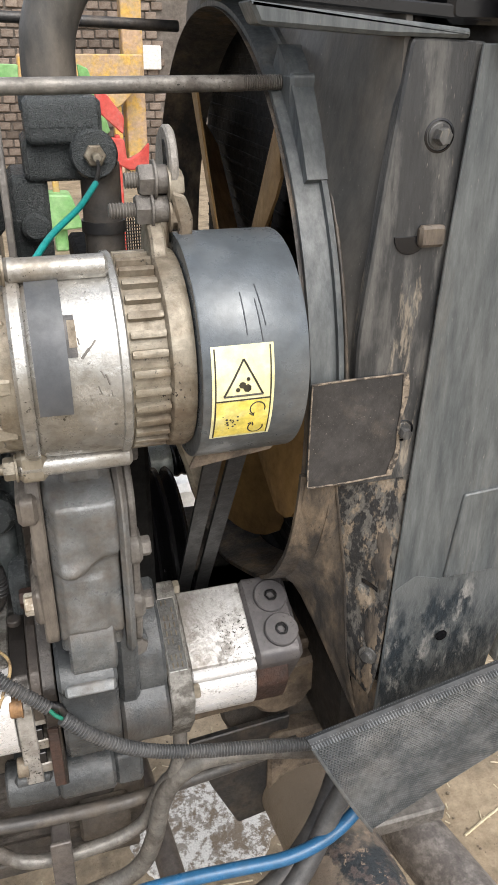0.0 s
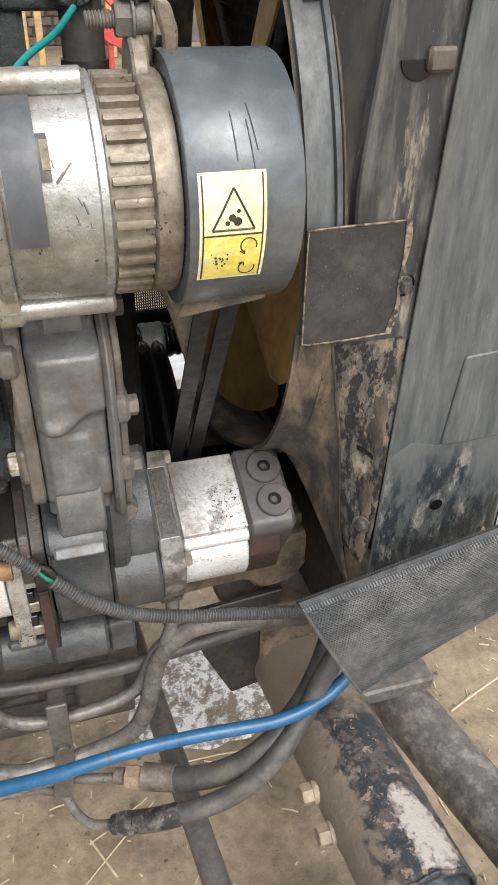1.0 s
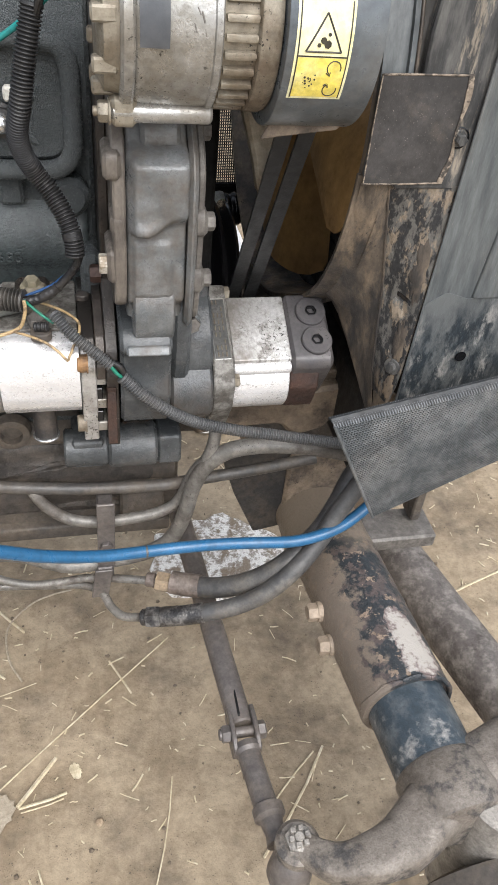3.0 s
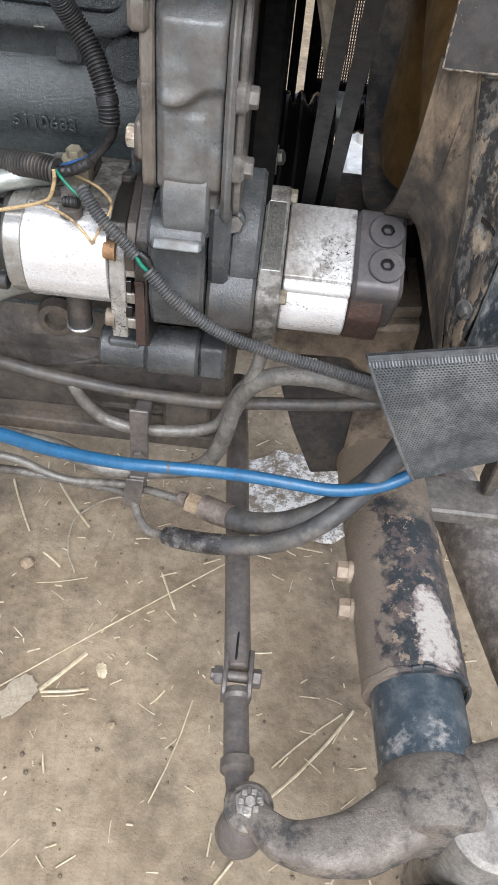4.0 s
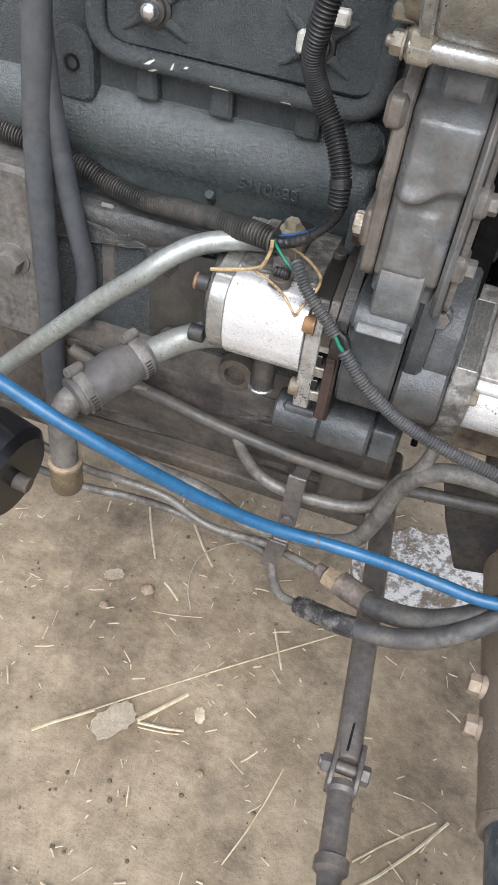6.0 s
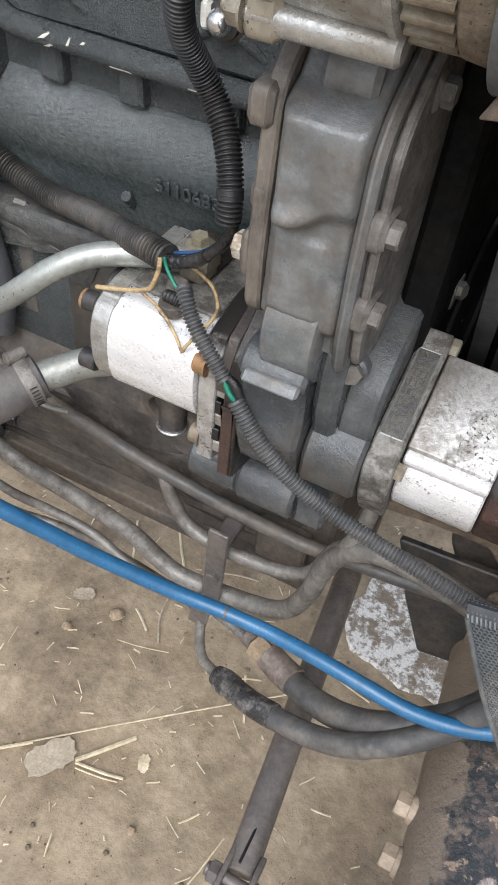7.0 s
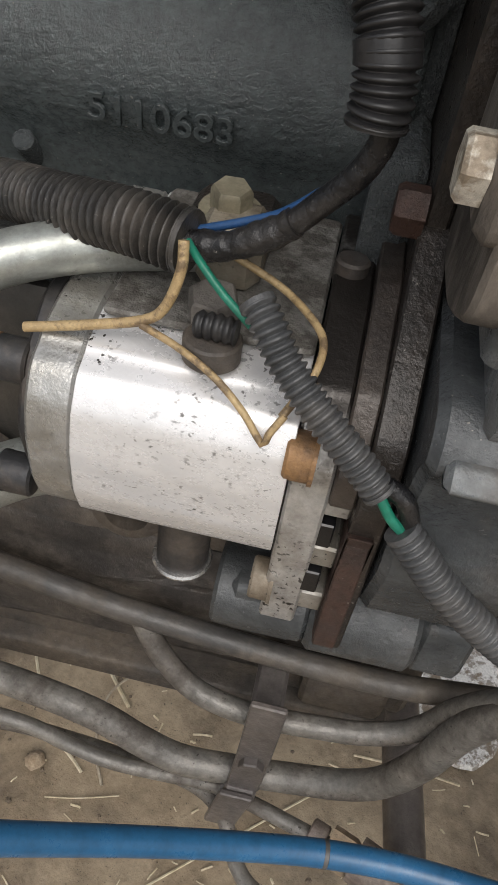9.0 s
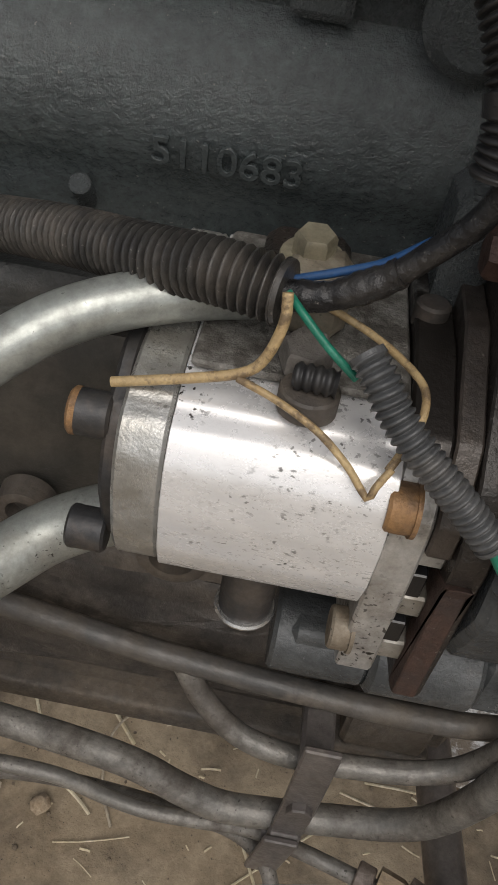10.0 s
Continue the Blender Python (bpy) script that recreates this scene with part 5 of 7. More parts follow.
def skirt(u, v, lift=0.0):
    p = along(RIM, v).lerp(along(CREASE, v), u)
    wave = 0.0045 * math.sin(math.pi * u) * math.sin(2.2 * u + 4.5 * v) + 0.004 * math.sin(math.pi * u) * ramp(0.2, 0.5, v) + 0.0012 * noise.fractal(Vector((u * 4, v * 7, 4.1)), 1.0, 2.0, 3)
    return p + Vector((-0.35, -0.9, 0.15)) * (lift + wave)


def strip_face(u, v, lift=0.0):
    p = along(CREASE, v * 0.86).lerp(along(SEAM, v), u)
    dent = 0.0016 * noise.fractal(Vector((u * 3, v * 9, 8.2)), 1.0, 2.0, 3) * math.sin(math.pi * min(1.0, u + 0.15)) + 0.004 * math.exp(-(((u - 0.55) / 0.22) ** 2) - ((v - 0.44) / 0.05) ** 2)
    return p + Vector((-0.75, -0.65, 0.05)) * (lift - dent)


part("skirt", patch(skirt, 0, 1, 0, 1, 14, 36), shroud_dusty, shr, "tan dusty flared lower skirt", smooth=60)
fold = part("folded_strip", patch(strip_face, 0, 1, 0, 1, 14, 36), peeling, shr, "folded strip with peeling black paint over pale primer", smooth=60)
part("crease_edge", Geo().tube([strip_face(0.01, k / 16, 0.0004) for k in range(17)], 0.0011, 6, 0.006), shroud_dusty, fold)


def blotch(u, v, ru, rv, seed, lift):
    """A thin crust with a ragged outline on the folded strip."""
    rim = []
    for k in range(40):
        a = 2 * math.pi * k / 40
        w = 1 + 0.55 * noise.fractal(Vector((math.cos(a) * 2.2, math.sin(a) * 2.2, seed)), 0.8, 2.0, 4)
        rim.append((min(1.0, max(0.0, u + ru * w * math.cos(a))), min(1.0, max(0.0, v + rv * w * math.sin(a)))))
    rings = []
    for f, h in ((1.0, -0.0004), (1.0, lift * 0.5), (0.8, lift), (0.4, lift * 1.1), (0.02, lift)):
        rings.append([strip_face(u + (a - u) * f, v + (b - v) * f, h) for a, b in rim])
    return Geo().rings(rings)


for u, v, ru, rv, seed in ((0.78, 0.30, 0.14, 0.10, 1.0), (0.72, 0.58, 0.18, 0.09, 4.0), (0.80, 0.84, 0.16, 0.10, 7.0), (0.25, 0.88, 0.14, 0.08, 12.0)):
    part("mud", blotch(u, v, ru, rv, seed, 0.0009), shroud_dusty, fold, "dried tan mud on the strip")
for u, v, ru, rv, seed in ((0.45, 0.48, 0.16, 0.05, 3.0), (0.55, 0.72, 0.10, 0.07, 9.0)):
    part("paint_flake", blotch(u, v, ru, rv, seed, 0.0014), peeling, fold)
p = strip_face(0.72, 0.70, 0.0015)
part("bolt", Geo().bolt(p, (-0.75, -0.65, 0.05), 0.0055, 0.004, 0.0085), frame_scraped, fold)
part("slot", patch(strip_face, 0.38, 0.74, 0.408, 0.424, 6, 3, 0.0006, 0.002), gloss_black, fold)
part("tip", patch(lambda u, v, lift=0.0: Vector((0.2585, 0.4950, 0.690)).lerp(Vector((0.2735, 0.4690, 0.692)), u).lerp(Vector((0.2670, 0.4930, 0.628)).lerp(Vector((0.2760, 0.4690, 0.638)), u), v) + Vector((-0.7, -0.7, 0)) * (lift - 0.001), 0, 1, 0, 1, 6, 6), shroud_dusty, shr)
part("bottom_fold", patch(lambda u, v, lift=0.0: Vector((0.226, 0.556, 0.750)).lerp(Vector((0.268, 0.494, 0.630)), u) + Vector((0.030 * v, 0.045 * v, -0.012 * v - lift)), 0, 1, 0, 1, 10, 4), shroud_dusty, shr)
# clip on the ring that holds the stay rod
g = Geo()
rows = []
for k in range(7):
    a = radians(123.5 + 20.5 * k / 6)
    lift = 0.016 if k < 3 else 0.016 - 0.011 * (k - 2) / 4
    c, s = math.cos(a), math.sin(a)
    rows.append([(x, FY + r * c, FZ + r * s) for x, r in ((0.2080, R - 0.002), (0.2088, R + lift), (0.2300, R + lift), (0.2310, R - 0.002))])
g.rings(rows)
part("rod_bracket", g, plastic_grey, shr)
g = Geo().box((0.2080, 0.566, 1.160), (0.2335, 0.596, 1.1835), 0.0025, 0.004)
part("rod_block", g, plastic_grey, shr)
g = Geo().tube([(0.2250, FY + (R + 0.005) * math.cos(radians(a)), FZ + (R + 0.005) * math.sin(radians(a))) for a in range(146, 190, 6)], 0.0013, 8, 0.01)
part("ring_rib", g, shroud_dusty, shr)

# ---- radiator with its side frame ----
rad = thing("radiator", (0.33, 0.75, 0.65), "radiator behind the fan in a scraped black sheet frame", "radiator")
part("core", Geo().box((0.2655, 0.50, 0.67), (0.33, 1.05, 1.26), 0.003), core_black, rad)
part("lower_tank", Geo().box((0.2600, 0.505, 0.545), (0.335, 1.05, 0.668), 0.006, 0.012, "y"), core_black, rad)
g = Geo()
for i in range(40):
    z = 0.69 + i * 0.0138
    g.box((0.2640, 0.505, z), (0.2660, 1.045, z + 0.004), 0.0005)
part("cooling_fin", g, core_black, rad, kind="stuff")
g = Geo().prism(rounded([(0.248, 1.206), (0.298, 1.204), (0.2885, 1.08), (0.2865, 0.98), (0.2835, 0.906), (0.2225, 0.906), (0.230, 0.94), (0.228, 1.02), (0.240, 1.14)], 0.004), "y", 0.4685, 0.480, 0.0015)
strip = part("side_strip", g, frame_scraped, rad, "side strip scraped down to pale dirt")
g = Geo().prism(rounded([(0.2925, 1.203), (0.46, 1.203), (0.46, 0.90), (0.404, 0.805), (0.382, 0.70), (0.378, 0.645), (0.2705, 0.645), (0.2725, 0.70), (0.2775, 0.86), (0.2818, 0.98), (0.2855, 1.08)], 0.003), "y", 0.4640, 0.4675, 0.001)
plate = part("side_plate", g, plastic_grey, rad, "smooth scuffed grey side plate")
g = Geo().tube([(0.2928, 0.4645, 1.203), (0.2857, 0.4645, 1.08), (0.2820, 0.4645, 0.98), (0.2777, 0.4645, 0.86), (0.2727, 0.4645, 0.70)], 0.0011, 8, 0.02)
part("seam_edge", g, plastic_grey, plate)
g = Geo().prism(rounded([(0.328, 0.886), (0.46, 0.895), (0.46, 0.815), (0.36, 0.806), (0.3205, 0.806)], 0.003), "y", 0.4612, 0.466, 0.001)
part("raised_box", g, plastic_grey, plate, "raised lower panel")
g = Geo().prism(rounded([(0.2765, 0.80), (0.295, 0.812), (0.320, 0.804), (0.345, 0.818), (0.365, 0.812), (0.402, 0.806), (0.381, 0.70), (0.377, 0.646), (0.272, 0.646)], 0.004), "y", 0.4634, 0.4642, 0.0001)
part("scraped_foot", g, peeled, plate, "scraped and muddied foot of the plate")
g = Geo().lathe((0.327, 0.4618, 0.742), (0, -1, 0), [(0, 0.0055), (0.0004, 0.0055), (0.0004, 0.0044), (-0.0002, 0.0043)], 24).lathe((0.327, 0.4617, 0.742), (0, -1, 0), [(0, 0.0044), (0.0003, 0.0044)], 20)
part("hole", g, gloss_black, plate)
for x, z, w in ((0.272, 1.152, 0.0105), (0.2695, 0.948, 0.009)):
    g = Geo().lathe((x, 0.4700, z), (0, -1, 0), [(0, w), (0.0018, w * 0.98), (0.0022, w * 0.86), (0.0012, w * 0.8)], 28)
    seat = part("bolt_recess", g, gloss_black, strip)
    part("bolt", Geo().bolt((x, 0.4690, z), (0, -1, 0), w * 0.52, 0.0075, w * 0.74, 12), frame_scraped, seat)
half = [(0.2595 + 0.012 * math.cos(radians(a)), 1.091 + 0.012 * math.sin(radians(a))) for a in range(180, 361, 15)]
part("notch", Geo().prism(half, "y", 0.4675, 0.4690, 0.0004), gloss_black, strip)
part("notch_block", Geo().box((0.2640, 0.4630, 1.084), (0.2830, 0.470, 1.098), 0.002), shroud_dusty, strip)
g = Geo().prism(rounded([(0.148, 1.2225), (0.268, 1.2120), (0.2845, 1.2105), (0.2845, 1.2055), (0.230, 1.2065), (0.154, 1.2110)], 0.002), "y", 0.4665, 0.492, 0.002)
part("top_bar", g, plastic_grey, rad)
g = Geo().box((0.2700, 0.470, 1.2125), (0.33, 0.53, 1.25), 0.004, 0.008, "y")
part("top_lip", Geo().prism([(0.150, 1.2300), (0.300, 1.2215), (0.300, 1.2135), (0.150, 1.2240)], "y", 0.471, 0.496, 0.001), gloss_black, rad)
part("corner_block", g, gloss_black, rad)
g = Geo().cyl((0.318, 0.452, 1.20), (0.318, 0.452, 1.30), 0.016, 24, 0.003)
part("hose_stub", g, gloss_black, rad)
part("bracket_foot", Geo().prism(rounded([(0.392, 0.75), (0.408, 0.745), (0.402, 0.70), (0.392, 0.69)], 0.002), "y", 0.462, 0.49, 0.002), white_mark, rad)

# stay rods
rod = thing("stay_rod", (0.1, 0.59, 1.17), "grey steel stay rod with a threaded end", "rod", "stay rods")
part("bar", Geo().cyl((-0.35, 0.588, 1.172), (0.180, 0.588, 1.1765), 0.0055, 16), pipe_grey, rod)
part("thread", Geo().tube([(0.172, 0.588, 1.1765), (0.212, 0.588, 1.177)], 0.0054, 16, pitch=0.0018, depth=0.16), pipe_grey, rod)
rod2 = thing("stay_rod", (0.1, 0.95, 1.2), "dark far stay rod with a threaded end", "rod", "stay rods")
part("bar", Geo().cyl((-0.35, 0.9, 1.235), (0.20, 0.9, 1.2155), 0.0055, 14), bolt_dark, rod2)

# ---- thermostat housing and coolant pipe ----
th = thing("thermostat_housing", (0.06, 0.72, 1.02), "black thermostat housing with a temperature sender", "thermostat housing")
g = Geo().box((0.030, 0.70, 1.125), (0.092, 0.78, 1.162), 0.004, 0.008)
g.box((0.026, 0.71, 1.095), (0.080, 0.79, 1.13), 0.004, 0.008)
part("upper_body", g, cast_black, th)
g = Geo().box((0.010, 0.715, 1.02), (0.044, 0.80, 1.10), 0.005, 0.010)
g.cyl((0.030, 0.72, 1.06), (0.030, 0.70, 1.06), 0.012, 20, 0.003)
part("lower_body", g, cast_black, th)
g = Geo().cyl((0.0895, 0.725, 1.02), (0.0895, 0.725, 1.112), 0.0175, 28, 0.004)
part("bypass_hose", g, pipe_dark, th)
g = Geo().lathe((0.083, 0.708, 1.118), (0, -1, 0), [(0, 0.020), (0.010, 0.020), (0.014, 0.018), (0.014, 0.012)], 32)
s = part("sender_boss", g, cast_black, th)
part("sender", Geo().bolt((0.083, 0.694, 1.118), (0, -1, 0), 0.0092, 0.006, 0, 0).cyl((0.083, 0.688, 1.118), (0.083, 0.672, 1.118), 0.0036, 12), alu_dirty, s, "brass temperature sender")
for i in range(7):
    part("casting_bar", Geo().box((0.034 + i * 0.0075, 0.6992, 1.139), (0.0385 + i * 0.0075, 0.7005, 1.145), 0.0004), cast_black, th)
part("clamp", Geo().lathe((0.0895, 0.725, 1.050), (0, 0, 1), [(0, 0.0177), (0, 0.0196), (0.010, 0.0196), (0.010, 0.0177)], 30, caps=False), bolt_dark, th)
cp = thing("coolant_pipe", (0.055, 0.74, 1.16), "matt black coolant pipe bending upward", "pipe")
g = Geo().tube([(0.056, 0.74, 1.15), (0.056, 0.74, 1.19), (0.060, 0.74, 1.215), (0.075, 0.74, 1.245), (0.11, 0.75, 1.29), (0.16, 0.76, 1.32)], 0.0225, 28)
part("elbow", g, plastic_black, cp)
part("collar", Geo().cyl((0.056, 0.74, 1.148), (0.056, 0.74, 1.166), 0.028, 28, 0.002), cast_black, cp)
w = thing("sender_wire", (0.06, 0.6, 1.06), "teal insulated wire running to the temperature sender", "wire")
part("core", Geo().tube([(0.083, 0.676, 1.117), (0.082, 0.66, 1.112), (0.076, 0.64, 1.102)], 0.0016, 8), wire_black, w)
part("sheath", Geo().tube([(0.077, 0.642, 1.104), (0.060, 0.61, 1.092), (0.035, 0.56, 1.083), (0.012, 0.52, 1.066), (-0.02, 0.50, 1.045), (-0.09, 0.53, 0.985), (-0.2, 0.56, 0.955), (-0.30, 0.57, 0.93)], 0.0024, 10), wire_teal, w)
w = thing("engine_side_plate", (0.012, 0.62, 1.05), "grey edge of the cylinder head plate", "plate")
part("plate", Geo().prism(rounded([(0.60, 1.00), (0.70, 1.00), (0.70, 1.165), (0.66, 1.165), (0.61, 1.12)], 0.012, 4), "x", 0.006, 0.0115, 0.001), cast_flange, w)
hd = thing("cylinder_head", (-0.3, 0.78, 1.06), "black cylinder head above the engine block", "cylinder head")
part("body", Geo().box((-0.75, 0.66, 1.06), (0.005, 0.98, 1.17), 0.006, 0.012), cast_black, hd)

# ---- axle and steering ----
axle = thing("front_axle", (0.27, 0.6, 0.35), "front axle tube with flaking black paint, rust and dust", "axle")
AX = lambda y: 0.2895 - (y - 0.26) * 0.086
a0, a1 = Vector((AX(0.98), 0.98, 0.405)), Vector((AX(0.292), 0.292, 0.405))
prof = [(0, 0.046), (0.002, 0.0515)] + [(0.688 * k / 60, 0.0515 + 0.0004 * math.sin(k * 2.3)) for k in range(1, 60)] + [(0.686, 0.0518), (0.689, 0.0505), (0.689, 0.0445)]
part("tube", Geo().lathe(a0, a1 - a0, prof, 56), axle_mat, axle)
g = Geo()
for i in range(30):
    a = radians(12 * i)
    p = a1 + Vector((math.cos(a) * 0.0500, 0.0035 + 0.0015 * math.sin(i * 1.9), math.sin(a) * 0.0500))
    q = a1 + Vector((math.cos(a + 0.21) * 0.0500, 0.0035 + 0.0015 * math.sin((i + 1) * 1.9), math.sin(a + 0.21) * 0.0500))
    g.cyl(p, q, 0.0028, 8, 0.0004)
part("weld_bead", g, axle_mat, axle, kind="stuff")
part("sleeve", Geo().cyl(Vector((AX(0.31), 0.31, 0.405)), Vector((AX(0.17), 0.17, 0.402)), 0.0440, 44, 0.002), sleeve_mat, axle, "blue-black telescopic sleeve with pale scrapes")
for y, z in ((0.425, 0.407), (0.384, 0.398)):
    x = AX(y) - 0.0505
    g = Geo().lathe((x + 0.006, y, z), (-1, 0, 0), [(0, 0.013), (0.009, 0.0125), (0.0105, 0.0115), (0.0105, 0.004)], 24)
    b = part("bolt_seat", g, axle_dust, axle)
    part("bolt", Geo().bolt((x - 0.004, y, z), (-1, 0, 0), 0.0112, 0.012, 0, 15), axle_dust, b)
g = Geo().prism(rounded([(0.124, 0.525), (0.24, 0.535), (0.225, 0.384), (0.180, 0.374), (0.148, 0.449)], 0.003), "y", 0.592, 0.600, 0.0015)
part("gusset", g, bolt_dark, axle, "dark gusset plate")
g = Geo().prism(rounded([(0.16, 0.60), (0.30, 0.60), (0.30, 0.50), (0.28, 0.44), (0.20, 0.46), (0.165, 0.53)], 0.01), "y", 0.61, 0.80, 0.004)
part("pivot_block", g, cast_grime, axle)
part("axle_bracket", Geo().prism(rounded([(0.214, 0.515), (0.335, 0.515), (0.335, 0.37), (0.300, 0.35), (0.225, 0.35), (0.214, 0.385)], 0.012, 3), "y", 0.585, 0.70, 0.004), beam_dust, axle)

arm = thing("steering_lever", (0.2, 0.16, 0.38), "worn forged steering arm curving to the ball joint", "steering arm")
g = Geo()
upper = [(0.400, 0.262, 0.41), (0.360, 0.252, 0.41), (0.325, 0.241, 0.41), (0.290, 0.229, 0.41), (0.262, 0.214, 0.41), (0.242, 0.196, 0.41), (0.216, 0.176, 0.412), (0.188, 0.166, 0.41), (0.164, 0.167, 0.404), (0.146, 0.182, 0.397), (0.134, 0.188, 0.394)]
lower = [(0.385, 0.190, 0.41), (0.360, 0.184, 0.41), (0.331, 0.175, 0.41), (0.292, 0.158, 0.41), (0.262, 0.141, 0.41), (0.238, 0.130, 0.41), (0.209, 0.125, 0.412), (0.180, 0.127, 0.41), (0.157, 0.136, 0.404), (0.136, 0.155, 0.397), (0.124, 0.166, 0.394)]
ua, la = spline(upper, 0.006), spline(lower, 0.006)
n_ = 46
rings = []
for i in range(n_ + 1):
    t = i / n_
    p, q = ua[round(t * (len(ua) - 1))], la[round(t * (len(la) - 1))]
    mid, half = (p + q) / 2, (p - q) / 2
    tall = 0.034 * (1 - t) ** 1.3 + 0.0115
    ring = []
    for k in range(24):
        c, s = math.cos(2 * math.pi * k / 24), math.sin(2 * math.pi * k / 24)
        c, s = math.copysign(abs(c) ** 0.62, c), math.copysign(abs(s) ** 0.62, s)
        ring.append(mid + half * c + Vector((0, 0, tall * s + 0.0012 * math.sin(i * 0.9 + k))))
    rings.append(ring)
g.rings(rings)
part("beam", g, arm_mat, arm)
part("clamp_ring", Geo().lathe((AX(0.215), 0.222, 0.405), (0.07, -1, 0), [(0, 0.043), (0.006, 0.048), (0.04, 0.050), (0.06, 0.045), (0.065, 0.03)], 44), arm_mat, arm)
g = Geo().cyl((0.1355, 0.176, 0.383), (0.1355, 0.176, 0.402), 0.0215, 32, 0.004)
eye = part("eye", g, arm_mat, arm)
g = Geo().bolt((0.1355, 0.176, 0.402), (0, 0, 1), 0.0135, 0.007, 0, 10)
for k in range(6):
    a = radians(60 * k + 10)
    g.box(Vector((0.1355 + 0.008 * math.cos(a) - 0.0025, 0.176 + 0.008 * math.sin(a) - 0.0025, 0.408)), Vector((0.1355 + 0.008 * math.cos(a) + 0.0025, 0.176 + 0.008 * math.sin(a) + 0.0025, 0.4135)), 0.0006)
g.cyl((0.1355, 0.176, 0.408), (0.1355, 0.176, 0.4125), 0.0048, 12)
part("castle_nut", g, forged, eye)
hub = thing("wheel_hub", (0.3, 0.08, 0.3), "dusty dark steel kingpin and hub below the arm", "wheel hub")
part("kingpin", Geo().cyl((0.335, 0.17, 0.25), (0.335, 0.17, 0.44), 0.036, 36, 0.005), forged, hub)
g = Geo().lathe((0.325, 0.15, 0.30), (0.05, -1, -0.05), [(0, 0.05), (0.01, 0.085), (0.05, 0.092), (0.06, 0.08), (0.10, 0.075)], 44)
part("drum", g, cast_grime, hub)

tie = thing("tie_rod", (0.1, 0.4, 0.32), "brown-grey tie rod with a forked joint and ball end", "tie rod")
p0, p1, p2, p3 = Vector((0.0735, 0.74, 0.385)), Vector((0.1105, 0.385, 0.352)), Vector((0.1155, 0.318, 0.347)), Vector((0.1235, 0.222, 0.352))
part("long_tube", Geo().cyl(p0, p1 + (p2 - p1) * 0.86, 0.0142, 24, 0.002), rod_mat, tie)
part("slot", Geo().box((0.1105, 0.331, 0.3610), (0.1130, 0.376, 0.3650), 0.0005), gloss_black, tie)
fork = None
for s in (-1, 1):
    g = Geo().prism(rounded([(p2.y + 0.030, p2.z - 0.010), (p2.y + 0.030, p2.z + 0.010), (p2.y + 0.012, p2.z + 0.0155), (p2.y - 0.012, p2.z + 0.0155), (p2.y - 0.024, p2.z + 0.009), (p2.y - 0.024, p2.z - 0.010), (p2.y, p2.z - 0.015)], 0.004, 3), "x", p2.x + s * 0.0130 - 0.0026, p2.x + s * 0.0130 + 0.0026, 0.001)
    fork = part("fork_cheek", g, rod_mat, tie)
g = Geo().cyl(p2 + Vector((-0.028, 0, 0.004)), p2 + Vector((0.022, 0, 0.004)), 0.0062, 16)
g.bolt(p2 + Vector((-0.0160, 0, 0.004)), (-1, 0, 0), 0.0100, 0.0090, 0.0, 10).bolt(p2 + Vector((0.0160, 0, 0.004)), (1, 0, 0), 0.0100, 0.0085, 0.0, 25)
part("pinch_bolt", g, rod_mat, fork)
part("clevis_end", Geo().lathe(p2 + Vector((0, -0.012, 0)), p3 - p2, [(0, 0.009), (0.003, 0.0155), (0.010, 0.0160), (0.014, 0.0128)], 24), rod_mat, tie)
part("short_tube", Geo().cyl(p2 + Vector((0, -0.014, 0)), p3, 0.0128, 24, 0.002), rod_mat, tie)
part("lock_ring", Geo().lathe(p3 + Vector((-0.0006, 0.012, 0)), p3 - p2, [(0, 0.013), (0.002, 0.0165), (0.012, 0.0165), (0.016, 0.012), (0.03, 0.010), (0.04, 0.012)], 28), rod_mat, tie)
g = Geo().lathe((0.134, 0.172, 0.384), (-0.10, -0.12, -1), [(0, 0.012), (0.004, 0.017), (0.020, 0.021), (0.034, 0.022), (0.038, 0.019), (0.046, 0.018), (0.048, 0.01)], 32)
part("ball_joint", g, rod_mat, tie)

beam = thing("side_beam", (0.4, 0.5, 0.26), "dark scuffed round beam beside the axle", "beam")
part("tube", Geo().cyl((0.377, 0.70, 0.30), (0.552, -0.05, 0.295), 0.038, 40, 0.002), beam_mat, beam)
bar = thing("cross_bar", (0.36, 0.52, 0.41), "dusty flat bar over the axle", "bar")
part("flat", Geo().box((0.300, 0.505, 0.410), (0.402, 0.560, 0.432), 0.003), cast_flange, bar)
part("web", Geo().box((0.372, 0.53, 0.436), (0.385, 0.56, 0.56), 0.002), cast_grime, bar)

# front frame behind the pumps
fr = thing("tractor_chassis", (0.17, 0.62, 0.5), "rusty dusty front support frame", "frame")
outline = [(0.09, 0.598), (0.20, 0.612), (0.312, 0.628), (0.314, 0.578), (0.296, 0.560), (0.276, 0.572), (0.262, 0.574), (0.252, 0.556), (0.222, 0.547), (0.206, 0.552), (0.196, 0.566), (0.14, 0.564), (0.09, 0.556)]
part("cross_member", Geo().prism(rounded(outline, 0.010, 4), "y", 0.585, 0.612, 0.005), beam_dust, fr, "dusty tan cast cross member")
part("rail", Geo().box((0.06, 0.66, 0.50), (0.36, 0.95, 0.60), 0.004), cast_grime, fr)
part("shelf", Geo().prism(rounded([(0.10, 0.612), (0.31, 0.640), (0.31, 0.626), (0.10, 0.598)], 0.003), "y", 0.600, 0.70, 0.003), beam_dust, fr)

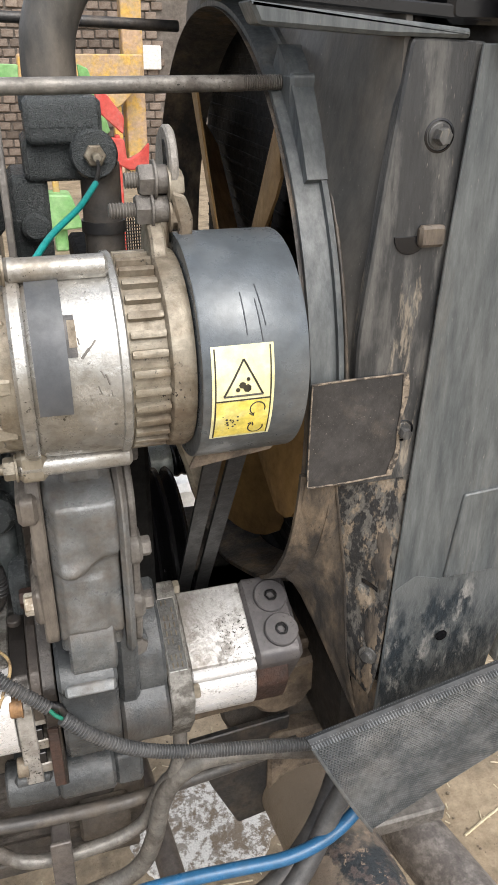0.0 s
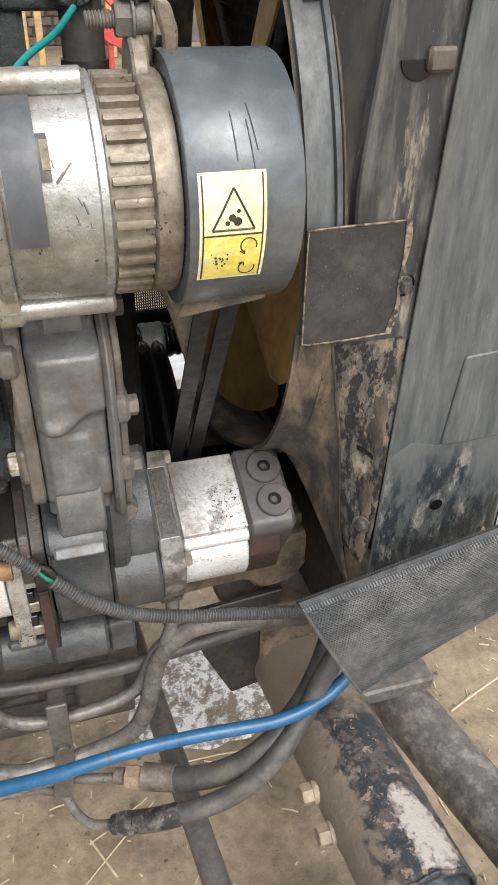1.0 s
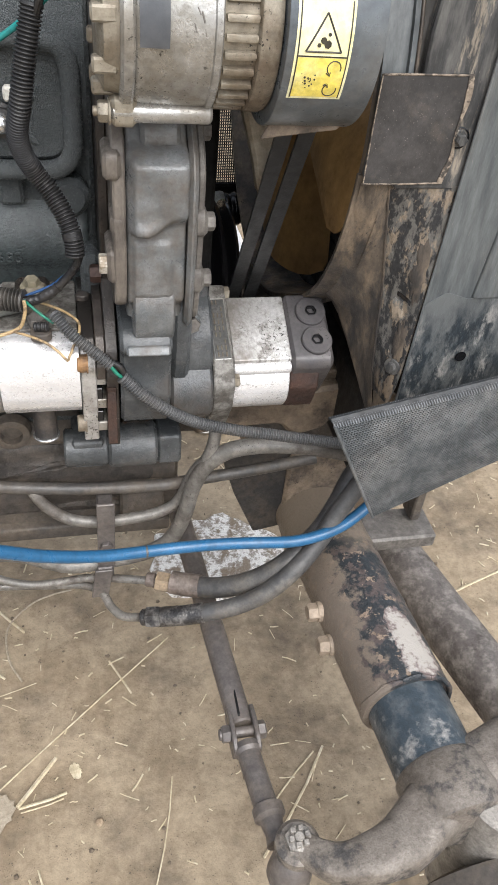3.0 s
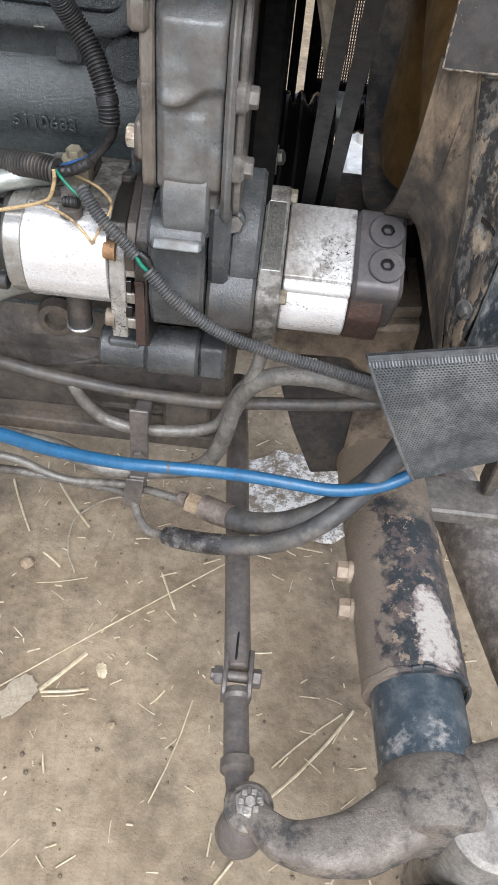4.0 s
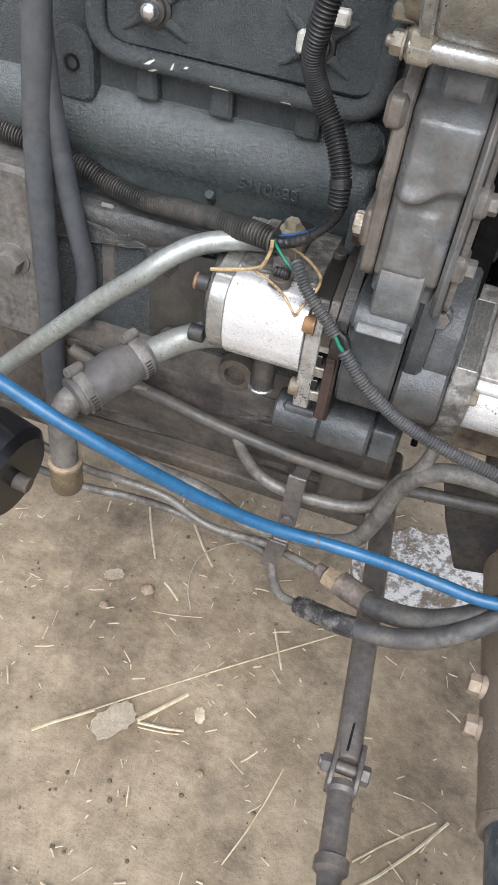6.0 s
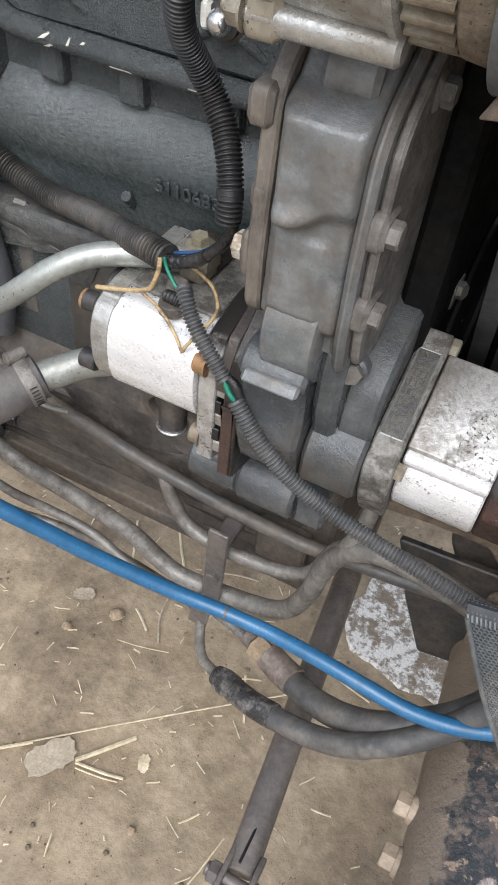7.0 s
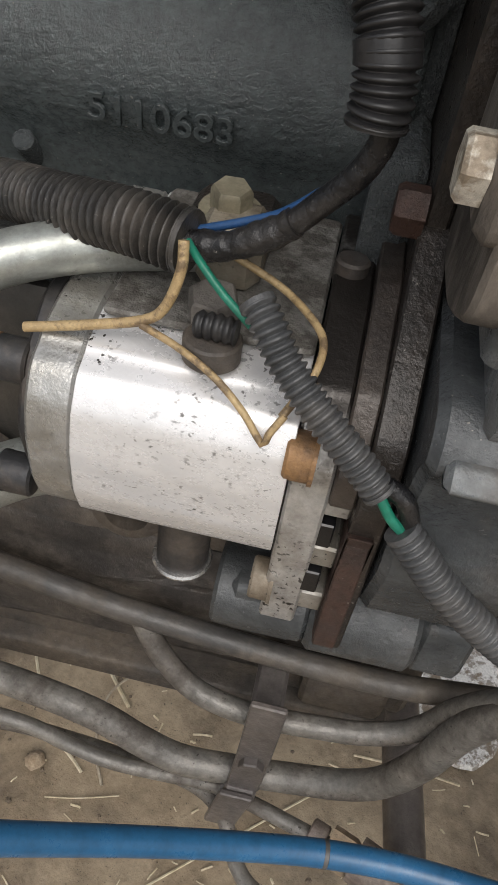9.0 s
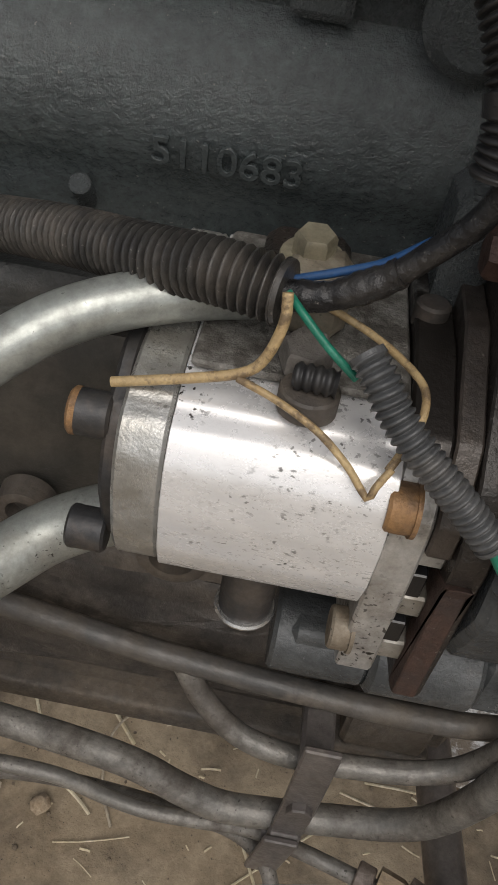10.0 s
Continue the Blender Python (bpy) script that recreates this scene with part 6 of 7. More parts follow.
# ---- pipes ----
def pipe(name, path, r, material, label, category="pipe", group="", seg=14, **kw):
    ob = thing(name, path[len(path) // 2], label, category, group)
    part("tube", Geo().tube(path, r, seg, **kw), material, ob)
    return ob


P1 = [(-0.30, 0.556, 0.566), (-0.235, 0.552, 0.549), (-0.176, 0.549, 0.5405), (-0.129, 0.548, 0.531), (-0.081, 0.548, 0.524), (-0.033, 0.547, 0.520), (0.016, 0.545, 0.520), (0.055, 0.546, 0.519), (0.09, 0.548, 0.522), (0.16, 0.552, 0.527), (0.235, 0.555, 0.536)]
p = pipe("hydraulic_pipe", P1, 0.0072, pipe_dark, "dark dusty hydraulic pipe along the crankcase", group="hydraulic pipes")
part("clip_end", Geo().tube([(-0.205, 0.545, 0.553), (-0.222, 0.535, 0.560), (-0.243, 0.532, 0.567)], 0.0022, 8), steel_pipe, p)
P2 = [(-0.098, 0.548, 0.522), (-0.085, 0.540, 0.505), (-0.063, 0.530, 0.493), (-0.039, 0.526, 0.488), (-0.014, 0.526, 0.486), (0.011, 0.527, 0.487), (0.036, 0.528, 0.490), (0.058, 0.530, 0.498), (0.069, 0.530, 0.513), (0.076, 0.527, 0.538), (0.084, 0.520, 0.565), (0.093, 0.513, 0.585), (0.100, 0.515, 0.610), (0.103, 0.525, 0.645), (0.103, 0.535, 0.68)]
pipe("hydraulic_pipe", P2, 0.0068, pipe_grey, "dusty grey steel hydraulic pipe bent upward", group="hydraulic pipes")
P3 = [(-0.36, 0.540, 0.480), (-0.273, 0.535, 0.456), (-0.205, 0.532, 0.449), (-0.150, 0.527, 0.447), (-0.115, 0.522, 0.445), (-0.088, 0.518, 0.435), (-0.062, 0.517, 0.425), (-0.029, 0.519, 0.424), (0.011, 0.521, 0.428), (0.042, 0.520, 0.440), (0.060, 0.518, 0.462), (0.072, 0.516, 0.500), (0.079, 0.515, 0.540), (0.092, 0.512, 0.575), (0.115, 0.507, 0.599), (0.147, 0.498, 0.612), (0.178, 0.488, 0.618), (0.209, 0.480, 0.618), (0.25, 0.475, 0.61)]
pipe("hydraulic_pipe", P3, 0.0092, pipe_grey, "thick dusty grey hydraulic pipe arching over the frame", group="hydraulic pipes", seg=18)
P4a = [(-0.33, 0.515, 0.445), (-0.268, 0.512, 0.432), (-0.215, 0.514, 0.430), (-0.165, 0.516, 0.424), (-0.130, 0.517, 0.404), (-0.105, 0.517, 0.396), (-0.075, 0.517, 0.397), (-0.043, 0.517, 0.400), (-0.02, 0.512, 0.402), (0.012, 0.503, 0.405), (0.042, 0.494, 0.407)]
pipe("steering_line", P4a, 0.0050, pipe_grey, "thin bent steel steering line", group="steering lines", seg=12)
P4b = [(-0.33, 0.512, 0.402), (-0.268, 0.511, 0.400), (-0.226, 0.522, 0.393), (-0.182, 0.529, 0.388), (-0.137, 0.530, 0.383), (-0.091, 0.527, 0.381), (-0.050, 0.520, 0.384), (-0.028, 0.505, 0.385), (-0.018, 0.488, 0.377), (-0.005, 0.472, 0.377), (0.012, 0.462, 0.385), (0.03, 0.453, 0.393)]
pipe("steering_line", P4b, 0.0052, pipe_grey, "thin bent steel steering line", group="steering lines", seg=12)
H1 = [(0.060, 0.488, 0.409), (0.085, 0.477, 0.412), (0.115, 0.462, 0.425), (0.146, 0.453, 0.443), (0.175, 0.452, 0.463), (0.201, 0.460, 0.482), (0.225, 0.472, 0.500), (0.245, 0.486, 0.524), (0.265, 0.500, 0.56), (0.30, 0.51, 0.60), (0.36, 0.51, 0.62)]
h = pipe("rubber_hose", H1, 0.0125, hose_rubber, "dusty black rubber steering hose with a crimped end", "hose", "steering hoses", seg=20)
part("nut", Geo().bolt((0.038, 0.4965, 0.4065), (0.93, -0.36, 0.03), 0.0125, 0.018, 0.0, 5), nut_tan, h, "tan dusty hexagon union nut")
part("collar", Geo().cyl((0.026, 0.5012, 0.4058), (0.0365, 0.4972, 0.4064), 0.0088, 20, 0.001), crimp_brown, h)
part("crimp", Geo().tube([(0.055, 0.491, 0.4085), (0.068, 0.485, 0.4095), (0.088, 0.476, 0.4135)], 0.0142, 22), crimp_brown, h)
H2 = [(0.045, 0.447, 0.400), (0.064, 0.440, 0.408), (0.095, 0.434, 0.418), (0.125, 0.430, 0.430), (0.153, 0.429, 0.447), (0.177, 0.434, 0.465), (0.200, 0.444, 0.483), (0.221, 0.456, 0.505), (0.245, 0.470, 0.54), (0.28, 0.48, 0.58), (0.36, 0.485, 0.60)]
h = pipe("rubber_hose", H2, 0.0105, hose_rubber, "dusty black rubber steering hose with a crimped end", "hose", "steering hoses", seg=20)
part("nut", Geo().bolt((0.024, 0.456, 0.391), (0.88, -0.34, 0.33), 0.0132, 0.018, 0.0, 5), crimp_oily, h, "black oily union nut")
part("collar", Geo().cyl((0.0165, 0.4589, 0.3882), (0.0235, 0.4562, 0.3908), 0.0100, 20, 0.0015), crimp_oily, h)
part("crimp", Geo().tube([(0.041, 0.4488, 0.3985), (0.062, 0.441, 0.407), (0.086, 0.436, 0.415)], 0.0118, 22), crimp_oily, h)

cl = thing("pipe_clamp", (-0.02, 0.52, 0.39), "brown steel clamp plate that holds the pipes", "clamp")
g = Geo().prism(rounded([(-0.0285, 0.530), (-0.0085, 0.530), (-0.0095, 0.462), (-0.011, 0.425), (-0.031, 0.425), (-0.0295, 0.462)], 0.002), "y", 0.508, 0.512, 0.001)
part("upper_strap", g, rod_mat, cl)
part("bolt", Geo().bolt((-0.0195, 0.508, 0.464), (0, -1, 0), 0.0075, 0.005, 0.0, 10), rod_mat, cl)
g = Geo().prism(rounded([(-0.034, 0.428), (-0.013, 0.428), (-0.020, 0.380), (-0.040, 0.380)], 0.002), "y", 0.501, 0.505, 0.001)
part("lower_strap", g, rod_mat, cl)
part("spacer", Geo().box((-0.032, 0.505, 0.412), (-0.012, 0.512, 0.428), 0.002), rod_mat, cl)
part("spacer", Geo().box((-0.028, 0.512, 0.500), (-0.010, 0.56, 0.512), 0.002), rod_mat, cl)
part("wrap", Geo().lathe((-0.033, 0.518, 0.400), (1, 0, 0.15), [(0, 0.0075), (0.018, 0.0075)], 18), rod_mat, cl)

SU = [(-0.42, 0.462, 0.50), (-0.35, 0.468, 0.572), (-0.284, 0.474, 0.640), (-0.23, 0.483, 0.694), (-0.19, 0.490, 0.730), (-0.168, 0.502, 0.749), (-0.145, 0.517, 0.761), (-0.115, 0.532, 0.766), (-0.075, 0.545, 0.768)]
p = pipe("delivery_pipe", SU, 0.0092, steel_pipe, "silvery zinc-plated delivery pipe from the pump", seg=24)
part("flange_foot", Geo().box((-0.083, 0.532, 0.757), (-0.060, 0.56, 0.780), 0.004, 0.008), alu_dirty, p)
SL = [(-0.060, 0.530, 0.690), (-0.105, 0.524, 0.675), (-0.135, 0.519, 0.667), (-0.155, 0.512, 0.659), (-0.170, 0.498, 0.654), (-0.186, 0.479, 0.650)]
p = pipe("suction_pipe", SL, 0.0128, steel_pipe, "silvery suction elbow into the pump", seg=24)
sl = thing("suction_hose", (-0.22, 0.46, 0.6), "short grey rubber sleeve held by two worm-drive clamps", "hose")
s0, s1 = Vector((-0.180, 0.489, 0.653)), Vector((-0.2235, 0.4175, 0.632))
ax = (s1 - s0)
part("sleeve", Geo().lathe(s0, ax, [(0, 0.013), (0.002, 0.0195), (0.016, 0.0200), (0.040, 0.0215), (0.066, 0.0200), (0.082, 0.0195), (0.084, 0.014)], 36), hose_big, sl)
for k in (0.006, 0.066):
    o = s0 + ax.normalized() * k
    g = Geo().lathe(o, ax, [(0, 0.0198), (0, 0.0214), (0.002, 0.0220), (0.009, 0.0220), (0.011, 0.0214), (0.011, 0.0198)], 40, caps=False)
    c = part("hose_clamp", g, cast_flange, sl, "worm-drive hose clamp")
    up = Vector((-0.35, -0.1, 1)).normalized()
    q = o + ax.normalized() * 0.0055 + (up - ax.normalized() * up.dot(ax.normalized())).normalized() * 0.0250
    g = Geo().cyl(q + Vector((-0.003, -0.008, 0)), q + Vector((0.003, 0.008, 0)), 0.0050, 16)
    part("worm_screw", g, cast_flange, c)
    g = Geo()
    for j in range(7):
        a = radians(150 + j * 9)
        u, v = across(ax.normalized())
        q2 = o + ax.normalized() * 0.0055 + (u * math.cos(a) + v * math.sin(a)) * 0.0222
        g.cyl(q2 - ax.normalized() * 0.003, q2 + ax.normalized() * 0.003, 0.0006, 5, 0)
    part("band_slots", g, bolt_dark, c)
el = thing("suction_elbow", (-0.228, 0.408, 0.524), "dusty cast elbow with a brass union", "pipe fitting")
part("bend", Geo().tube([(-0.215, 0.432, 0.636), (-0.2230, 0.4190, 0.632), (-0.2275, 0.4120, 0.622), (-0.2290, 0.4090, 0.606), (-0.2285, 0.4080, 0.58), (-0.2280, 0.4080, 0.54)], 0.0128, 24), cast_flange, el)
part("union", Geo().lathe((-0.2280, 0.408, 0.560), (0, 0, -1), [(0, 0.0132), (0.001, 0.0158), (0.006, 0.0162), (0.008, 0.0156), (0.030, 0.0158), (0.036, 0.014)], 32), brass, el)
part("seal", Geo().lathe((-0.2280, 0.408, 0.562), (0, 0, -1), [(0, 0.0150), (0.001, 0.0164), (0.004, 0.0164), (0.005, 0.0150)], 28), nut_tan, el, "frayed yellow sealing thread")
fl = thing("oil_filter", (-0.31, 0.40, 0.5), "black ribbed filter housing beside the elbow", "filter")
part("can", Geo().lathe((-0.40, 0.42, 0.53), (1, -0.12, -0.15), [(0, 0.05), (0.004, 0.056), (0.05, 0.056), (0.055, 0.05), (0.065, 0.05), (0.07, 0.056), (0.11, 0.054), (0.118, 0.045)], 44), gloss_black, fl)
part("outlet", Geo().cyl((-0.27, 0.405, 0.508), (-0.29, 0.405, 0.511), 0.009, 20), cast_grime, fl)

dip = thing("vertical_pipe", (-0.31, 0.55, 0.5), "dark grey upright steel pipe in front of the block", "pipe")
part("tube", Geo().tube([(-0.296, 0.55, 1.10), (-0.306, 0.55, 0.92), (-0.317, 0.55, 0.78), (-0.3185, 0.55, 0.62), (-0.322, 0.55, 0.50), (-0.322, 0.555, 0.45)], 0.0128, 22), band_grey, dip)
part("branch", Geo().tube([(-0.309, 0.556, 0.90), (-0.306, 0.558, 0.84), (-0.300, 0.562, 0.78), (-0.292, 0.565, 0.72), (-0.284, 0.568, 0.66), (-0.291, 0.568, 0.60)], 0.0105, 18), band_grey, dip)
mt = thing("engine_mount", (-0.36, 0.56, 0.62), "rusty cast mount with a large bolt", "engine mount")
part("casting", Geo().box((-0.46, 0.560, 0.56), (-0.335, 0.62, 0.76), 0.005, 0.012, "y"), cast_flange, mt)
part("bolt", Geo().bolt((-0.362, 0.560, 0.66), (0, -1, 0), 0.013, 0.012, 0.018, 10), cast_flange, mt)
part("stain", Geo().box((-0.276, 0.583, 0.62), (-0.258, 0.59, 0.735), 0.003), cast_flange, block)

BL = [(-0.55, 0.40, 0.80), (-0.40, 0.38, 0.735), (-0.30, 0.374, 0.69), (-0.223, 0.376, 0.652), (-0.185, 0.379, 0.634), (-0.148, 0.387, 0.612), (-0.115, 0.404, 0.582), (-0.090, 0.417, 0.559), (-0.058, 0.431, 0.537), (-0.020, 0.444, 0.519), (0.020, 0.453, 0.510), (0.062, 0.456, 0.508), (0.104, 0.453, 0.511), (0.145, 0.450, 0.511), (0.185, 0.449, 0.509), (0.218, 0.451, 0.514), (0.248, 0.458, 0.522), (0.28, 0.47, 0.54)]
bh = pipe("blue_hose", BL, 0.0066, blue_mat, "bright blue rubber hose strung across the pipes", "hose", seg=20)
for i in (2, 10):
    d = (Vector(BL[i + 1]) - Vector(BL[i])).normalized()
    part("dirt_ring", Geo().lathe(Vector(BL[i]), d, [(0, 0.0064), (0.0004, 0.00675), (0.0022, 0.00675), (0.0026, 0.0064)], 20), hose_rubber, bh)

# ---- corrugated wiring conduits and wires ----
def conduit(path, r, label, pitch=0.0042, depth=0.14, seg=18, material=conduit_mat):
    ob = thing("wiring_conduit", path[len(path) // 2], label, "conduit", "wiring conduits")
    part("corrugated_tube", Geo().tube(path, r, seg, pitch=pitch, depth=depth), material, ob)
    for a, b in ((path[0], path[1]), (path[-1], path[-2])):
        d = (Vector(b) - Vector(a)).normalized()
        part("cut_end", Geo().lathe(Vector(a) - d * 0.0006, d, [(0, r * 0.6), (0, r * 0.96), (0.0016, r * 0.98), (0.0016, r * 0.8)], seg), material, ob)
    return ob


conduit([(-0.45, 0.600, 0.79), (-0.36, 0.600, 0.772), (-0.297, 0.597, 0.760), (-0.275, 0.595, 0.753), (-0.248, 0.590, 0.749), (-0.220, 0.583, 0.7505), (-0.189, 0.571, 0.757), (-0.158, 0.554, 0.767), (-0.127, 0.536, 0.7755), (-0.101, 0.524, 0.7815), (-0.081, 0.518, 0.7822)], 0.0106, "thick dusty black corrugated conduit along the block", 0.0031, 0.27, material=conduit_dusty)
c = conduit([(-0.052, 0.505, 1.02), (-0.060, 0.500, 0.985), (-0.066, 0.500, 0.955), (-0.071, 0.512, 0.930), (-0.069, 0.527, 0.909), (-0.062, 0.533, 0.893), (-0.051, 0.529, 0.878), (-0.042, 0.521, 0.864), (-0.036, 0.514, 0.850), (-0.034, 0.511, 0.838), (-0.034, 0.510, 0.830)], 0.0084, "thick black corrugated conduit hanging down", 0.0027, 0.2)
part("tape_band", Geo().tube([(-0.0360, 0.5139, 0.8490), (-0.0352, 0.5130, 0.8462), (-0.0347, 0.5124, 0.8436)], 0.0084, 18), conduit_mat, c)
part("loose_wire", Geo().tube([(-0.054, 0.503, 1.00), (-0.048, 0.498, 1.02), (-0.035, 0.49, 1.05), (-0.01, 0.49, 1.075)], 0.003, 8), wire_black, c)
CO = [(-0.0555, 0.496, 0.781), (-0.0505, 0.4915, 0.7765), (-0.044, 0.487, 0.769), (-0.035, 0.482, 0.7615), (-0.026, 0.478, 0.755), (-0.017, 0.4755, 0.7475), (-0.009, 0.473, 0.7405)]
conduit(CO, 0.0056, "short dusty corrugated conduit over the pump", 0.0026, 0.24, material=conduit_grey)
CR2 = [(0.001, 0.4715, 0.728), (0.018, 0.467, 0.7115), (0.037, 0.464, 0.697), (0.057, 0.4645, 0.683), (0.078, 0.466, 0.672), (0.100, 0.466, 0.665), (0.122, 0.466, 0.659), (0.146, 0.466, 0.654), (0.170, 0.466, 0.648), (0.205, 0.466, 0.640), (0.24, 0.468, 0.63)]
conduit(CR2, 0.0061, "dusty corrugated conduit sagging toward the mesh guard", 0.0027, 0.22, material=conduit_grey)


def wire(path, r, material, label):
    ob = thing("wire", path[len(path) // 2], label, "wire", "loose wires")
    part("strand", Geo().tube(path, r, 14, 0.0025), material, ob)
    return ob


wire([(-0.0095, 0.4725, 0.741), (-0.004, 0.4705, 0.7335), (0.002, 0.471, 0.727)], 0.0017, wire_green, "short bare stretch of green wire")
wire([(-0.010, 0.4745, 0.743), (-0.001, 0.474, 0.7385), (0.004, 0.473, 0.727)], 0.0032, wire_black, "black taped wire between two conduits")
wire([(-0.080, 0.512, 0.786), (-0.074, 0.506, 0.783), (-0.066, 0.502, 0.777), (-0.056, 0.499, 0.770)], 0.0013, wire_green, "thin green wire over the pump")
w = wire([(-0.083, 0.517, 0.7815), (-0.068, 0.516, 0.785), (-0.053, 0.516, 0.794), (-0.044, 0.515, 0.8040), (-0.035, 0.513, 0.816), (-0.031, 0.512, 0.827), (-0.032, 0.511, 0.836)], 0.0038, wire_black, "black taped wire bundle rising to the conduit")
part("tape_wrap", Geo().tube([(-0.081, 0.517, 0.7818), (-0.068, 0.516, 0.785), (-0.055, 0.516, 0.7925), (-0.050, 0.5155, 0.797)], lambda d: 0.0047 + 0.0003 * math.sin(d * 330) + 0.00018 * math.sin(d * 1130 + 1) + 0.00012 * math.sin(d * 2700), 16, 0.0010), wire_black, w)
wire([(-0.081, 0.523, 0.7835), (-0.064, 0.522, 0.791), (-0.054, 0.520, 0.797), (-0.044, 0.517, 0.807)], 0.0014, wire_blue, "thin blue wire beside the black bundle")
wire([(-0.080, 0.507, 0.789), (-0.0795, 0.504, 0.781), (-0.083, 0.502, 0.769), (-0.089, 0.501, 0.763), (-0.105, 0.5005, 0.7575), (-0.128, 0.500, 0.751)], 0.0017, wire_yellow, "stiff yellowed wire over the pump")
wire([(-0.090, 0.500, 0.7615), (-0.077, 0.496, 0.759), (-0.064, 0.490, 0.7555), (-0.054, 0.485, 0.7495), (-0.0485, 0.482, 0.744), (-0.0455, 0.480, 0.742), (-0.0445, 0.481, 0.746), (-0.041, 0.484, 0.752)], 0.0012, wire_yellow, "thin yellowed wire down to the flange bolt")
wire([(-0.078, 0.522, 0.783), (-0.067, 0.530, 0.773), (-0.053, 0.528, 0.768), (-0.043, 0.519, 0.767), (-0.035, 0.507, 0.766), (-0.0345, 0.497, 0.762), (-0.0385, 0.489, 0.756), (-0.042, 0.484, 0.751)], 0.0013, wire_yellow, "thin yellowed wire loop")

# ---- perforated guard ----
gd = thing("mesh_guard", (0.28, 0.41, 0.58), "perforated dark steel guard sheet bent over the hoses", "mesh guard")
O, U, V, W = Vector((0.185, 0.400, 0.7145)), Vector((0.200, -0.006, 0.0535)), Vector((0.064, 0.006, -0.130)), Vector((0.150, -0.006, 0.092))
un, vn = U.length, V.length
NRM = U.cross(V).normalized()
if NRM.y > 0:
    NRM = -NRM


def on_guard(u, v, lift=0.0):
    """Point on the guard; it bellies a little."""
    s = min(1.0, max(0.0, v))
    return (O + U * u).lerp(O + V + W * u, v) + NRM * (lift + 0.006 * math.sin(math.pi * s))


g = Geo()
rows = [[on_guard(u / 12 * 1.3, v / 8, -0.0012) for v in range(9)] for u in range(13)]
verts = [p for r in rows for p in r]
faces = [(a * 9 + b, a * 9 + b + 1, a * 9 + b + 10, a * 9 + b + 9) for a in range(12) for b in range(8)]
g.add(verts, faces)
part("backing", g, mesh_back, gd)
def perforated(holes, rows_, fill):
    """The sheet as a honeycomb of cells, each with a hole."""
    v, f = [], []
    for j in range(rows_):
        for i in range(holes):
            cu, cv = (i + 0.5 * (j % 2) + 0.5) / holes * 1.3, (j + 0.5) / rows_
            n = len(v)
            for k, lift in ((1.0, 0.0), (fill, 0.0002), (fill, -0.0009)):
                for m in range(6):
                    a = radians(60 * m + 30)
                    du, dv = math.cos(a) * 0.5774 * 1.3 / holes, math.sin(a) * 0.6667 / rows_
                    v.append(on_guard(cu + du * k, min(1.0, max(0.0, cv + dv * k)), lift))
            for ring in (0, 6):
                for m in range(6):
                    q = (m + 1) % 6
                    f.append((n + ring + m, n + ring + q, n + ring + 6 + q, n + ring + 6 + m))
    return Geo().add(v, f)


part("perforated_sheet", perforated(96, 56, 0.68), mesh_mat, gd, kind="stuff")
g = Geo()
rows = [[on_guard(u / 12 * 1.3, 0), on_guard(u / 12 * 1.3, 0) + Vector((-0.003, 0.005, 0.005)), on_guard(u / 12 * 1.3, 0) + Vector((-0.004, 0.009, 0.004)), on_guard(u / 12 * 1.3, 0) + Vector((-0.004, 0.009, 0.002))] for u in range(13)]
g.rings(rows)
part("folded_lip", g, mesh_back, gd)
g = Geo()
for k in range(110):
    u = k / 110 * 1.3
    p = on_guard(u, 0.012, 0.0006)
    g.cyl(p, p + Vector((-0.0015, 0.002, 0.0032)), 0.0009, 5, 0)
    p = on_guard(u, 0.0, 0.0) + Vector((-0.001, 0.002, 0.002))
    g.cyl(p, p + Vector((-0.002, 0.006, 0.0022)), 0.0007, 5, 0)
part("lip_strand", g, mesh_mat, gd, kind="stuff")
part("edge_strip", Geo().tube([on_guard(0, v / 6, 0.0004) for v in range(7)], 0.0016, 8, 0.01), mesh_mat, gd)
g = Geo()
rows = [[on_guard(u / 6 * 1.3, 1), on_guard(u / 6 * 1.3, 1) + Vector((0, 0.03, 0.012)), on_guard(u / 6 * 1.3, 1) + Vector((0, 0.03, 0.014))] for u in range(7)]
g.rings(rows)
part("bottom_fold", g, mesh_mat, gd)

# ---- litter on the ground ----
random.seed(5)


def straw_piece(g, x, y, ang, length, r, z=0.0):
    c, s = math.cos(ang), math.sin(ang)
    bend = random.uniform(-0.03, 0.03) * length
    pts = [(x + c * t * length - s * bend * (1 - (2 * t - 1) ** 2), y + s * t * length + c * bend * (1 - (2 * t - 1) ** 2), z + r * 0.7 + random.uniform(0, 0.002)) for t in (0, 0.33, 0.66, 1)]
    g.tube(pts, r, 5, smooth=False)


